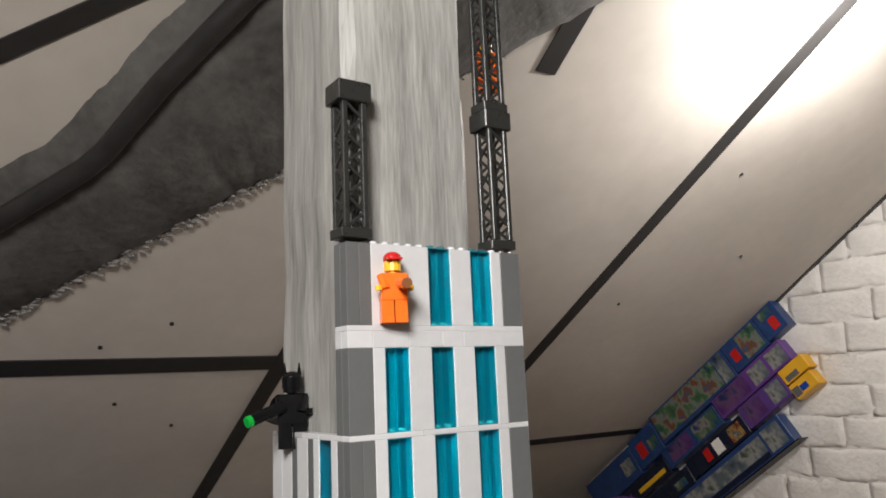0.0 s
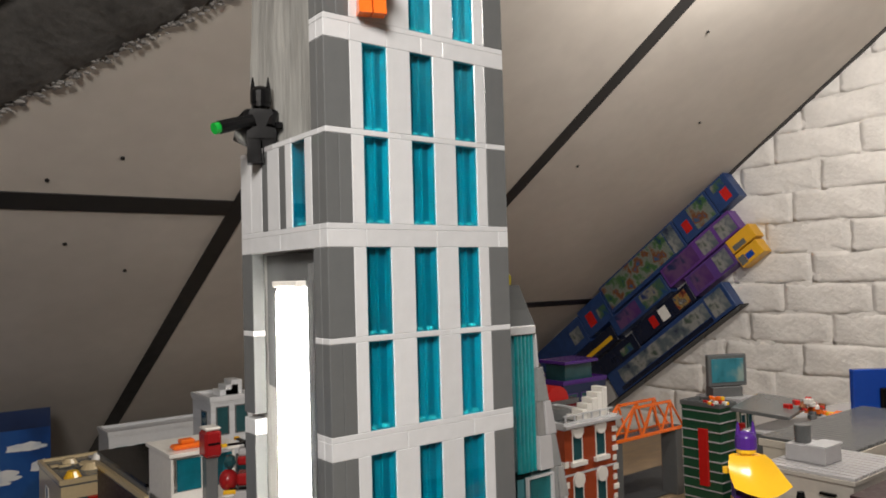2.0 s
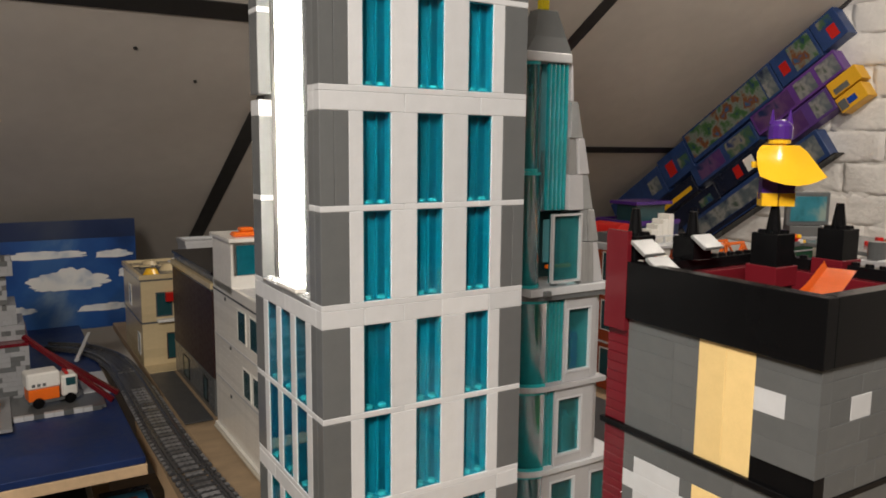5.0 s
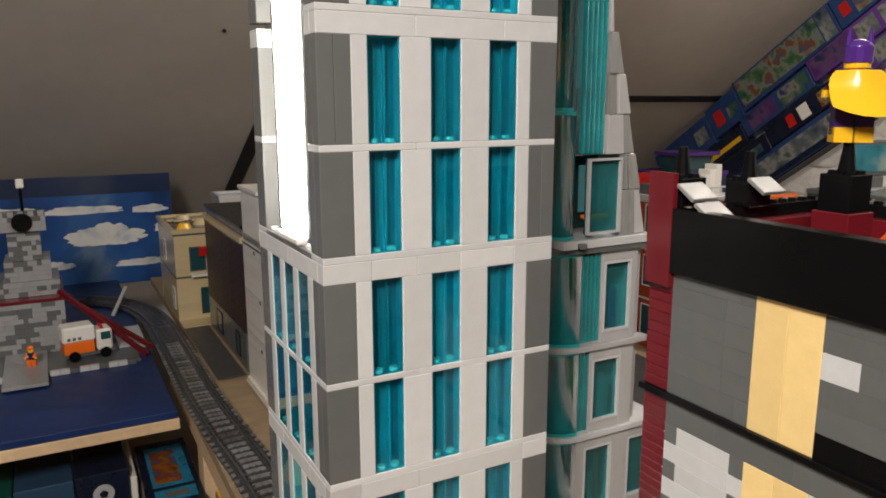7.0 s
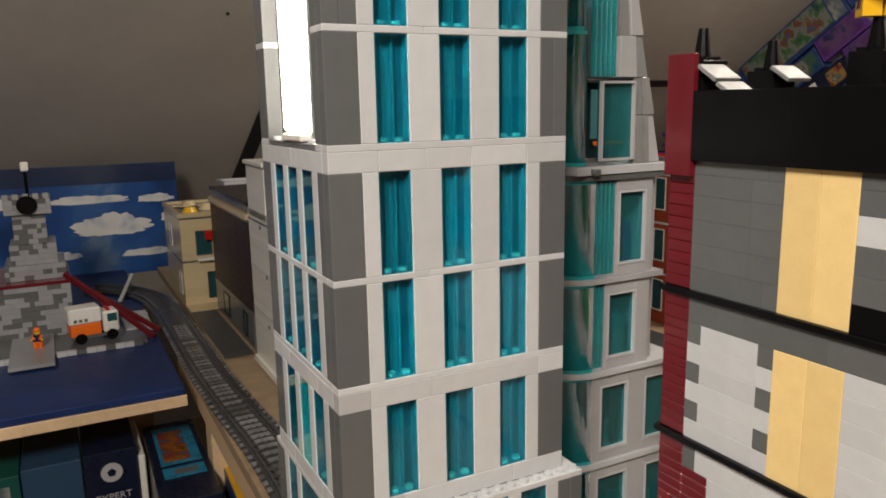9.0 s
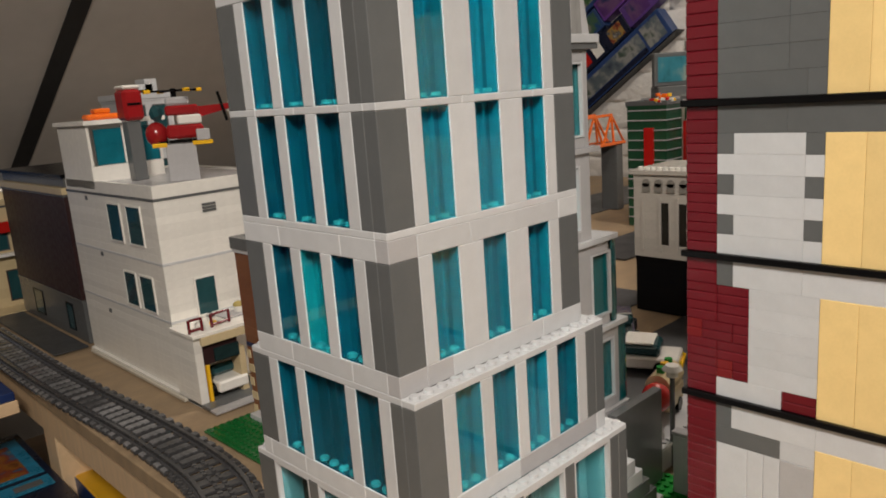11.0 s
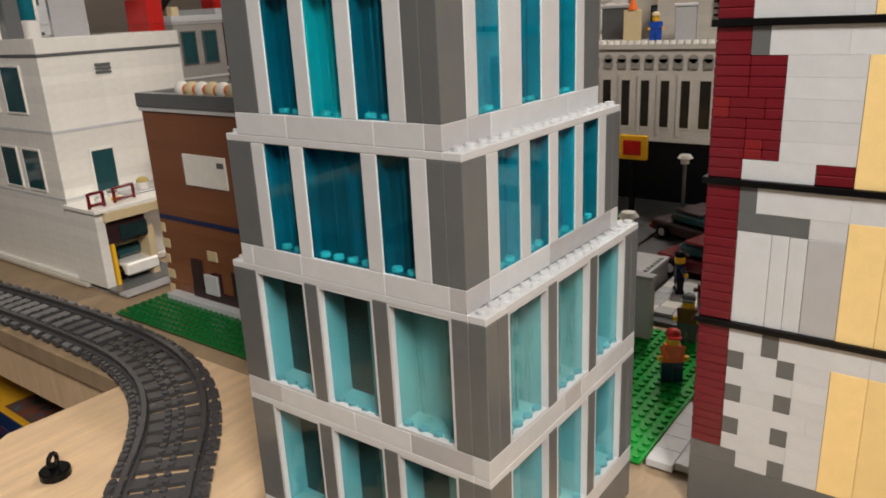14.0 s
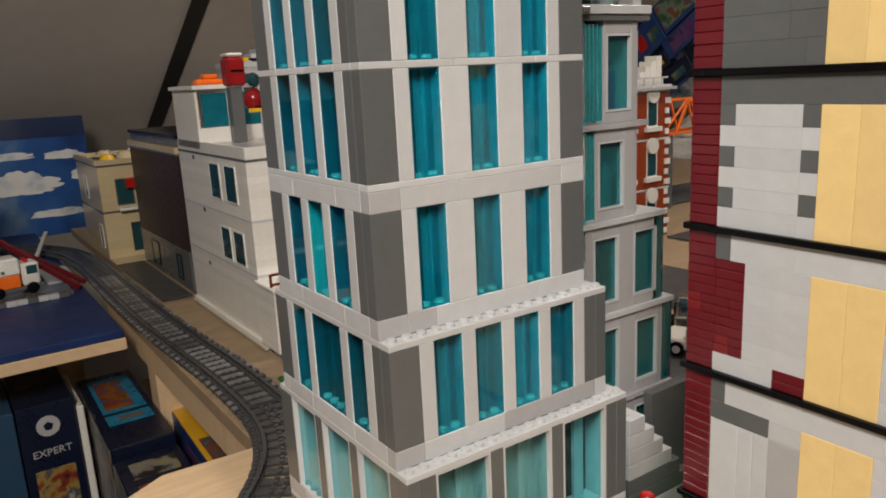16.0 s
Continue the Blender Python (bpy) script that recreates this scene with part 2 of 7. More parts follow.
def room():
    slope = 0.7

    def roof_z(y):
        return 0.994 - slope * (y - 1.348)

    tilt = math.degrees(math.atan(-slope))
    floor = part("floor", box_bm(5.6, 5.6, 0.04), FLOORM, None, at=(-3.0, -3.2, -0.80))
    tagged(floor, "dark wooden attic floor boards", "floor", kind="structure")
    long = 3.6 / math.cos(math.radians(tilt))
    ceiling = part("ceiling", box_bm(5.6, long, 0.05), CEIL, None, at=pose(-3.0, -0.70, roof_z(-0.70), tilt))
    tagged(ceiling, "sloping off-white plasterboard ceiling", "ceiling", kind="structure")
    other = part("ceiling", box_bm(5.6, long, 0.05), CEIL, None, at=pose(-3.0, -0.70, roof_z(-0.70), 180 - tilt) @ Matrix.Translation((0, 0, -0.05)))
    tagged(other, "sloping off-white plasterboard ceiling", "ceiling", kind="structure")
    for name, x, y, w, d, top in (("wall_north", -3.0, 2.70, 5.6, 0.06, roof_z(2.70) + 0.03), ("wall_south", -3.0, -3.2, 5.6, 0.06, 1.2), ("wall_west", -3.0, -3.2, 0.06, 5.6, 2.4)):
        w_ob = part(name, box_bm(w, d, top + 0.8), CEIL, None, at=(x, y, -0.8))
        tagged(w_ob, "plain off-white attic wall", "wall", kind="structure")

    def on_slope(name, x, y, w, run, thick, material, label, category, turn=0.0, kind="structure"):
        """A strip that lies under the sloping ceiling; run is measured down the slope."""
        m = pose(x, y, roof_z(y), tilt) @ pose(0, 0, -thick, 0, 0, turn)
        ob = part(name, box_bm(w, run, thick, 0.0006), material, None, at=m)
        return tagged(ob, label, category, kind=kind)

    lab = "matt black tape strip over a board seam"
    on_slope("trim", 1.618, -0.6, 0.042, 4.02, 0.003, TAPE, lab, "tape", 3.7)
    on_slope("trim", 0.690, 1.50, 0.042, 1.45, 0.0034, TAPE, lab, "tape", 3.9)
    on_slope("trim", -2.9, 1.650, 3.60, 0.050, 0.003, TAPE, lab, "tape")
    on_slope("trim", -0.224, 1.312, 0.74, 0.031, 0.003, TAPE, lab, "tape", -41.9)
    on_slope("trim", 1.435, 2.06, 0.92, 0.035, 0.003, TAPE, lab, "tape")
    on_slope("trim", 2.338, 0.2, 0.026, 1.6, 0.003, TAPE, lab, "tape")
    on_slope("trim", 0.894, 0.852, 0.046, 0.150, 0.003, TAPE, "short loose end of black tape", "tape", -2)
    for i, (x, y) in enumerate(((0.30, 1.62), (0.42, 1.56), (1.62, 1.48), (1.66, 1.08), (0.36, 1.78), (0.50, 1.86), (1.95, 1.3), (1.2, 1.42))):
        s_ob = part("screw", cyl_bm(0.0042, 0.004, 10), TAPE, None, at=pose(x, y, roof_z(y), tilt) @ Matrix.Translation((0, 0, -0.003)))
        tagged(s_ob, "small dark screw head in the ceiling board", "screw", "ceiling screws")

    # the diagonal plastered brace under the slope
    bm = bmesh.new()
    d = Vector((0.76, -0.65, 0.0)).normalized()
    n = Vector((-0.65, -0.76, 0.0))
    rng = random.Random(4)
    rings = []
    for i in range(121):
        t = -0.62 + i * 0.0166
        c = Vector((0.53, 1.204, 0)) + d * t
        wide = 0.24 + max(0.0, min(t + 0.30, 0.5)) * 0.36
        ring = []
        for side, depth in ((0.0, -0.02), (0.0, 0.004), (0.022, 0.020), (0.075, 0.040), (wide * 0.55, 0.052), (wide * 0.85, 0.060), (wide, -0.02)):
            q = c + n * (side + rng.uniform(-0.003, 0.003))
            q.z = roof_z(q.y) - depth - rng.uniform(-0.003, 0.003)
            ring.append(bm.verts.new(q))
        rings.append(ring)
    for a, b in zip(rings, rings[1:]):
        for j in range(6):
            bm.faces.new((a[j], a[j + 1], b[j + 1], b[j])).smooth = j != 0
    beam = part("roof_brace", bm, BEAM, None)
    tagged(beam, "rough grey plastered timber brace under the ceiling", "beam", kind="structure")
    # crumbly pale plaster bead along the brace's lower edge
    bm = bmesh.new()
    rng = random.Random(14)
    for i in range(420):
        t = -0.62 + 1.0 * i / 420
        q = Vector((0.53, 1.204, 0)) + d * t + n * rng.uniform(-0.003, 0.016)
        r = rng.uniform(0.0025, 0.0065) * (1.0 if t < 0.02 else 0.6)
        q.z = roof_z(q.y) - rng.uniform(0.004, 0.016)
        bmesh.ops.create_icosphere(bm, subdivisions=1, radius=r, matrix=Matrix.Translation(q) @ Matrix.Rotation(rng.uniform(0, 3), 4, "Z") @ Matrix.Diagonal((1.5, 0.9, 0.7, 1)))
    bead = part("plaster_bead", bm, mat("crumbled_plaster", (0.24, 0.23, 0.22), 0.55, 0.4, 60, 0.001), None)
    tagged(bead, "crumbly pale plaster bead along the brace edge", "plaster", kind="structure")

    # black cable conduit along the brace
    cu = bpy.data.curves.new("conduit", "CURVE")
    cu.dimensions, cu.bevel_depth, cu.bevel_resolution = "3D", 0.0165, 4
    sp = cu.splines.new("POLY")
    pts = [(-0.30, 1.66, 0.715), (-0.05, 1.43, 0.877), (0.10, 1.292, 0.974), (0.198, 1.197, 1.040), (0.219, 1.168, 1.060), (0.271, 1.06, 1.136), (0.349, 0.925, 1.230), (0.52, 0.63, 1.437)]
    sp.points.add(len(pts) - 1)
    for p, q in zip(sp.points, pts):
        p.co = (*q, 1)
    cu.materials.append(TAPE)
    tmp = bpy.data.objects.new("conduit", cu)
    scene.collection.objects.link(tmp)
    me = bpy.data.meshes.new_from_object(tmp)
    bpy.data.objects.remove(tmp)
    c_ob = new("conduit", me)
    tagged(c_ob, "glossy black cable conduit fixed under the sloping ceiling", "cable")

    # the whitewashed post that the tower is built round
    bm = bmesh.new()
    rng = random.Random(7)
    x0, x1, y0, y1, c = 0.229, 0.322, 0.418, 0.517, 0.006
    prof = [(x0 + c, y0), (x1 - c, y0), (x1, y0 + c), (x1, y1), (x0, y1), (x0, y0 + c)]
    rings = []
    for i in range(60):
        z = -0.78 + i * 0.046
        foot = 0.016 if z < 0.2 else 0.0
        rings.append([bm.verts.new((max(x, x0 + foot) + rng.uniform(-1, 1) * 0.0012, y + rng.uniform(-1, 1) * 0.0012, z)) for x, y in prof])
    for a, b in zip(rings, rings[1:]):
        for j in range(6):
            bm.faces.new((a[j], a[(j + 1) % 6], b[(j + 1) % 6], b[j]))
    post = part("post", bm, POSTW, None)
    tagged(post, "whitewashed rough timber post up to the roof", "post", kind="structure")


room()


def gable_wall():
    wall = part("wall_east", box_bm(0.2, 5.6, 3.0), PAINTW, None, at=(2.3605, -3.2, -0.8))
    tagged(wall, "white painted rough brick gable wall", "wall", kind="structure")
    rng = random.Random(3)
    kinds = []
    for i in range(14):
        bm = box_bm(0.03, 0.2665, 0.0955)
        bmesh.ops.subdivide_edges(bm, edges=[e for e in bm.edges if e.calc_length() > 0.2], cuts=13)
        bmesh.ops.subdivide_edges(bm, edges=[e for e in bm.edges if 0.08 < e.calc_length() < 0.1], cuts=6)
        ph = rng.uniform(0, 6)
        for v in bm.verts:
            y, z = v.co.y, v.co.z
            if v.co.x < 0.01:
                rim = min(min(y, 0.2665 - y), min(z, 0.0955 - z))
                v.co.x += 0.0024 * max(0.0, 1 - rim / 0.012) ** 2 + 0.0030 * math.sin(y * 31 + ph) * math.sin(z * 47 + ph * 2) + rng.uniform(-0.0011, 0.0011)
            v.co.z += rng.uniform(-0.0015, 0.0015) + 0.002 * math.sin(y * 20 + ph)
        kinds.append(finish("brick", bm, PAINTW, True))
    for r in range(15):
        for k in range(8):
            y = 0.06 + k * 0.267 + (r * 0.61 % 1) * 0.24
            z = -0.12 + r * 0.0955
            if z > 0.98 - 0.7 * (y - 1.348):
                continue
            ob = new("brick", kinds[rng.randrange(14)])
            ob.parent = wall
            ob.matrix_basis = Matrix.Translation((-0.0035 + rng.uniform(-0.002, 0.002), y + 3.2, z + 0.8)) @ Matrix.Rotation(rng.uniform(-0.012, 0.012), 4, "X")


gable_wall()


def tables():
    bm = bmesh.new()
    # the pale board round the foot of the tower, with a cut corner
    edge = [(0.02, -0.15), (0.02, 0.62), (0.139, 0.75), (0.194, 0.782), (0.345, 0.775), (0.345, -0.15)]
    lo = [bm.verts.new((x, y, -0.019)) for x, y in edge]
    hi = [bm.verts.new((x, y, -0.001)) for x, y in edge]
    bm.faces.new(hi)
    bm.faces.new(lo[::-1])
    for i in range(6):
        bm.faces.new((lo[i], lo[(i + 1) % 6], hi[(i + 1) % 6], hi[i]))
    bmesh.ops.recalc_face_normals(bm, faces=bm.faces[:])
    board = part("pine_board", bm, PINE, None)
    tagged(board, "pale bare pine board with a cut corner", "board", kind="structure")
    t = thing("layout_table", "large worn wooden layout table carrying the toy city", "table", (0, 0, 0))
    part("tabletop", box_bm(2.0, 2.4, 0.018, 0.001), PINED, t, at=(0.345, -0.15, -0.0195))
    part("tabletop", box_bm(0.062, 0.76, 0.018, 0.001), PINED, t, at=(0.283, 0.782, -0.0195))
    part("apron", box_bm(0.02, 0.74, 0.045, 0.001), PINE, t, at=(0.288, 0.79, -0.065))
    for x, y in ((0.290, 1.22), (2.2, 2.1), (2.2, 0.1), (0.40, 0.0)):
        part("leg", box_bm(0.05, 0.05, 0.70, 0.002), PINE, t, at=(x, y, -0.76))
    b = thing("harbour_table", "wooden table with a blue board as toy water", "table", (0, 0, 0))
    part("tabletop", box_bm(1.6, 1.03, 0.018, 0.001), PINE, b, at=(-1.335, 1.26, -0.0332))
    part("water_board", box_bm(1.596, 1.026, 0.012, 0.001), SKYBLUE, b, "glossy blue board", at=(-1.333, 1.262, -0.015))
    for x, y in ((0.19, 1.56), (-1.2, 1.3), (-1.2, 2.2), (0.19, 2.2)):
        part("leg", box_bm(0.05, 0.05, 0.68, 0.002), PINE, b, at=(x, y, -0.76))


tables()

# ---- the office tower ----
TX, TY = 0.219, 0.403


def window(x, y, z, w, h, face, parent, pale=False, bright=False):
    """A clear brick let into the wall; face 's' looks to -y, 'w' to -x."""
    key = ("win", round(w, 4), round(h, 4), pale, face, bright)
    # west windows take the darker insides, shade painted in
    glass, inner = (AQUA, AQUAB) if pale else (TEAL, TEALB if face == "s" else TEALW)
    if key not in MESHES:
        shell = bmesh.new()
        dep = 0.0068
        th = 0.0007
        deep = dep if not pale else 0.016
        add_box(shell, 0, deep, 0, w * (0.56 if not pale else 1.0), th, h, slot=0 if not pale else 1)
        if pale:
            add_box(shell, w * 0.58, deep - 0.004, th, w * 0.22, 0.002, h * 0.93)
        else:
            # darker right part of the back: the hollow's shade put into the colour
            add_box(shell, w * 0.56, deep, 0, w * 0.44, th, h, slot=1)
        add_box(shell, 0, 0.001, 0, th, deep - 0.001, h)
        add_box(shell, w - th, 0.001, 0, th, deep - 0.001, h)
        if not pale:
            add_box(shell, w * 0.57, dep - 0.0022, th, 0.0012, 0.0022, h - 2 * th)
            add_box(shell, w * 0.30, dep - 0.0010, th, 0.0010, 0.0010, h - 2 * th)
        add_box(shell, th, 0.001, h - th, w - 2 * th, deep - 0.001, th)
        add_box(shell, th, 0.001, 0, w - 2 * th, deep - 0.001, th)
        # windows that look back-lit get the brighter colours, no lamp behind
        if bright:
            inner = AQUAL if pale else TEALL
        # unlit pale windows get a near-black back in place of interior shade
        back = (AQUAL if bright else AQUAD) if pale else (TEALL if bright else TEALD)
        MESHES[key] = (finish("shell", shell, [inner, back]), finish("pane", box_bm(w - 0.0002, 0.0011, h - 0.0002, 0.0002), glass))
        fr = bmesh.new()
        for a in ((0, 0, 0, w, 0.003, 0.0011), (0, 0, h - 0.0011, w, 0.003, 0.0011), (0, 0, 0.0011, 0.0011, 0.003, h - 0.0022), (w - 0.0011, 0, 0.0011, 0.0011, 0.003, h - 0.0022)):
            add_box(fr, *a)
        MESHES[key + ("frame",)] = finish("window_frame", fr, LIGHT)
    turn = Matrix() if face == "s" else Matrix.Rotation(radians(-90), 4, "Z")
    win = new("window", MESHES[key][0])
    win.parent = parent
    win.matrix_basis = Matrix.Translation((x, y, z)) @ turn
    ob = new("pane", MESHES[key][1])
    ob.visible_shadow = False
    ob.parent = win
    ob.matrix_basis = Matrix.Translation((0.0001, 0.0004 if not pale else 0.0032, 0.0001))
    n = round(w / S)
    for i in range(n):
        stud(S * (i + 0.5), 0.0042, 0.0007, TEALS if not pale else AQUAB, win, 10)
    if pale:
        f = new("window_frame", MESHES[key + ("frame",)])
        f.parent = win
        f.matrix_basis = Matrix.Translation((0, 0.0002, 0))
    return win


def run(face, a, b, z, h, material, parent, name="panel", out=0, off=0.0):
    """A wall block from stud a to stud b of a face. South: along x at y = TY - out; west: along y at x = TX."""
    if face == "s":
        return block(name, TX + a * S, TY - out * S + off, z, (b - a) * S - 0.0001, S, h, material, parent)
    return block(name, TX + off, TY + a * S, z, S, (b - a) * S - 0.0001, h, material, parent)


def office_tower():
    t = thing("office_tower", "tall grey brick-built toy tower with teal windows", "toy building")
    rng = random.Random(2)

    def band(face, a, b, z, h, out=0):
        """Bricks of mixed lengths, as a course."""
        x = a
        while x < b - 1e-6:
            n = min(rng.choice((2, 3, 4, 6, 6, 8)), b - x)
            run(face, x, x + n, z, h, LIGHT2 if rng.random() < 0.16 else LIGHT, t, "brick", out)
            x += n

    south = [("D", 2), ("L", 1), ("W", 2), ("L", 2), ("W", 2), ("L", 2), ("W", 2), ("L", 1), ("D", 2)]
    west = [("D", 2), ("L", 1), ("W", 2), ("L", 1), ("W", 2), ("L", 1), ("W", 2), ("L", 1), ("D", 2)]

    # the middle west window is painted as if light came through
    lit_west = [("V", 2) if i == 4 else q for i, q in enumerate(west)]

    def storey(z, h, south, west, out=0, lo=0, hi=0):
        """One window storey; the west side runs from stud lo - out."""
        if south:
            x = 0
            for k, n in south:
                if k in "WPQV":
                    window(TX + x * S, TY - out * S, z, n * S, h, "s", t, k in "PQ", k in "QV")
                elif k == "D" and n == 2 and rng.random() < 0.5:
                    run("s", x, x + 1, z, h, DARK, t, "panel", out)
                    run("s", x + 1, x + 2, z, h, DARK, t, "panel", out)
                else:
                    run("s", x, x + n, z, h, DARK if k == "D" else LIGHT, t, "panel", out)
                x += n
        if west:
            y = -out
            for i, (k, n) in enumerate(west):
                if k in "WPQV":
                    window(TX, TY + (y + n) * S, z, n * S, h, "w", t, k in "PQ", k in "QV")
                elif i == 0:
                    run("w", y + 1, y + n, z, h, DARK, t, "panel")
                else:
                    run("w", y, y + n, z, h, DARK if k == "D" else LIGHT, t, "panel")
                y += n

    wh = 5 * BR
    z = 0.234
    for r in range(9, -1, -1):
        full = r >= 7 or r == 2
        if r == 0:
            storey(z, wh, [("D", 2), ("L", 5), ("W", 2), ("L", 2), ("W", 2), ("L", 1), ("D", 2)], None)
            run("w", 1, 2, z, wh, DARK, t)
            z += wh
            break
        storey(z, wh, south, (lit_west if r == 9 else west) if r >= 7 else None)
        if r < 7 and r != 2:
            run("w", 1, 2, z, wh, DARK, t)
            if r > 2:
                run("w", 12, 14, z, wh, DARK, t)
        if r == 2:
            run("w", 1, 2, z, wh, DARK, t)
            window(TX, TY + 5 * S, z, 2 * S, wh, "w", t)
            for a, b, m in ((2, 3, LIGHT), (5, 6, LIGHT), (6, 7, DARK), (7, 9, LIGHT), (9, 10, DARK), (10, 12, LIGHT), (12, 14, LIGHT)):
                run("w", a, b, z, wh, m, t)
        z += wh
        thin = r in (8, 6, 4, 2)
        h = PL if thin else BR
        wend = 14 if r > 1 else 2
        band("s", 0, 16, z, h)
        if not (3 <= r <= 6 and r != 3) or r == 7:
            band("w", 1, wend, z, h)
        else:
            run("w", 1, 2, z, h, LIGHT, t, "brick")
            run("w", 12, 14, z, h, LIGHT, t, "brick")
        z += h
        if not thin:
            run("s", 0, 16, z, PL, LIGHT, t, "plate")
            if r in (9, 7, 3):
                run("w", 1, 14, z, PL, LIGHT, t, "plate")
            elif r > 3 or r == 1:
                run("w", 1, 2, z, PL, LIGHT, t, "plate")
            else:
                run("w", 1, wend, z, PL, LIGHT, t, "plate")
            z += PL
    top = z
    for i in range(2, 16):
        stud(TX + (i + 0.5) * S, TY + 0.5 * S, top, DARK if i > 13 else (TEAL if i in (7, 8, 11, 12) else LIGHT), t)

    # stepped storeys below: ledges grow by one stud
    z = 0.234 - BR
    band("s", 0, 16, z, BR)
    band("w", 1, 14, z, BR)
    for step, (z1, spec_s, spec_w, h, n_s) in enumerate(((0.1732, [("D", 2), ("L", 1), ("W", 2), ("L", 1), ("W", 2), ("L", 1), ("W", 2), ("L", 1), ("W", 2), ("L", 1), ("D", 2)],
                                                       [("D", 2), ("L", 1), ("W", 2), ("L", 1), ("W", 4), ("L", 1), ("W", 2), ("L", 1), ("D", 2)], 5 * BR, 17),
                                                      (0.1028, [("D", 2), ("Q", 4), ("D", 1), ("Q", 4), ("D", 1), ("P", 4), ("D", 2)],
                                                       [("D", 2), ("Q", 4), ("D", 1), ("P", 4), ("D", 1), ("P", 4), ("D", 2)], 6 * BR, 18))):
        out = step + 1
        zt = z1 + h
        run("s", 0, n_s, zt, PL, LIGHT, t, "ledge_plate", out)
        block("ledge_plate", TX + (n_s - 2) * S, TY - (out - 1) * S, zt, 2 * S, 15 * S, PL, LIGHT, t)
        run("w", 1 - out, 14 + out, zt, PL, LIGHT, t, "ledge_plate")
        for i in range(n_s):
            stud(TX + (i + 0.5) * S, TY - out * S + 0.5 * S, zt + PL, LIGHT, t)
        stud(TX + 0.5 * S, TY + (13.5 + out) * S, zt + PL, LIGHT, t)
        storey(z1, h, spec_s, spec_w, out)
        band("s", 0, n_s, z1 - BR, BR, out)
        band("w", 1 - out, 14 + out, z1 - BR, BR)
    run("s", 0, 18, 0.09, PL, LIGHT, t, "plate", 2)
    run("w", -1, 16, 0.09, PL, LIGHT, t, "plate")
    z1 = 0.09 - 6 * BR
    P = [("D", 2), ("P", 4), ("D", 1), ("P", 4), ("D", 1), ("P", 4), ("D", 2)]
    storey(z1, 6 * BR, P, P, 2)
    band("s", 0, 18, z1 - BR, BR, 2)
    band("w", -1, 16, z1 - BR, BR)
    run("s", 0, 18, 0.0, z1 - BR - 0.0001, DARK, t, "plinth", 2)
    run("w", -1, 16, 0.0, z1 - BR - 0.0001, DARK, t, "plinth")
    # far walls of the tower, plain panels
    for z0, z1, xo, yo in ((0.0, 0.163, 18, 16), (0.163, 0.224, 17, 15), (0.224, top - 0.001, 16, 14)):
        block("rear_panel", TX + (xo - 1) * S, TY + S, z0, S, (yo - 1) * S if z1 < 0.7 else 6 * S, z1 - z0, LIGHT, t)
    # the light bay on the west side
    block("bay_back", TX + 0.0096, TY + 2 * S, 0.4068, 0.0004, 10 * S, 0.21, DARK, t)
    block("bay_sill", TX - 0.0, TY + 2 * S, 0.4036, 0.012, 10 * S, PL, LIGHT, t)
    for i in range(10):
        stud(TX + 0.5 * S, TY + (2.5 + i) * S, 0.4068, LIGHT, t)
    block("bay_cheek", TX + 0.0005, TY + 2 * S, 0.41, 0.0008, 0.008, 0.20, CLEAR, t, "clear plastic cheek")
    return t


office_tower()


def led_lamp():
    t = thing("led_lamp", "glowing white LED tube lamp in the tower's side bay", "lamp")
    yc = TY + 6.2 * S
    part("heat_rail", box_bm(0.004, 0.034, 0.194, 0.0008), DARK, t, at=(TX + 0.0050, yc - 0.017, 0.407))
    part("tube", box_bm(0.0055, 0.030, 0.186, 0.0026), GLOW, t, "bright glowing diffuser", at=(TX - 0.0006, yc - 0.015, 0.411))
    for z in (0.4072, 0.5972):
        part("end_cap", box_bm(0.0065, 0.032, 0.0036, 0.0008), WHITE, t, at=(TX - 0.0015, yc - 0.016, z))


led_lamp()


def lattice(name, x, y, z, n):
    """An open lattice mast of n bays of 1.92 cm."""
    t = thing(name, "dark grey open lattice mast of toy beams", "toy mast", (x, y, z))
    w = 2 * S
    part("base_block", box_bm(w + 0.004, w, 0.006, 0.0004), MAST, t, at=(-0.002, 0, 0))
    hgt = n * 0.0192
    for i, j in ((0, 0), (1, 0), (0, 1), (1, 1)):
        part("upright", box_bm(0.0034, 0.0034, hgt, 0.0004), MAST, t, at=(i * (w - 0.0034), j * (w - 0.0034), 0.006))
    for side in range(4):
        turn = Matrix.Translation((w / 2, w / 2, 0)) @ Matrix.Rotation(radians(90 * side), 4, "Z") @ Matrix.Translation((-w / 2, -w / 2, 0))
        for k in range(n):
            for s in (1, -1):
                a = Vector((0.002, 0.0017, 0.006 + k * 0.0192 + (0.0 if s > 0 else 0.0192)))
                ln = math.hypot(w - 0.004, 0.0096)
                ang = math.atan2(0.0096 * s, w - 0.004)
                if "brace" not in MESHES:
                    MESHES["brace"] = finish("brace", box_bm(ln, 0.0016, 0.0018, 0.0002), MAST)
                brace = new("brace", MESHES["brace"])
                brace.parent = t
                brace.matrix_basis = turn @ Matrix.Translation(a) @ Matrix.Rotation(-ang, 4, "Y") @ Matrix.Translation((0, -0.0008, -0.0009))
    part("cap_block", box_bm(w + 0.006, w + 0.003, 0.0128, 0.0006), MAST, t, at=(-0.003, -0.0015, 0.006 + hgt))
    return t


lattice("lattice_mast", TX, TY + 0.0005, 0.7937, 4)
lattice("lattice_mast", TX + 13.6 * S, TY + 0.0005, 0.7937, 4)
lattice("lattice_mast", TX + 13.6 * S, TY + 0.0005, 0.7937 + 0.0956 + 0.0003, 6)


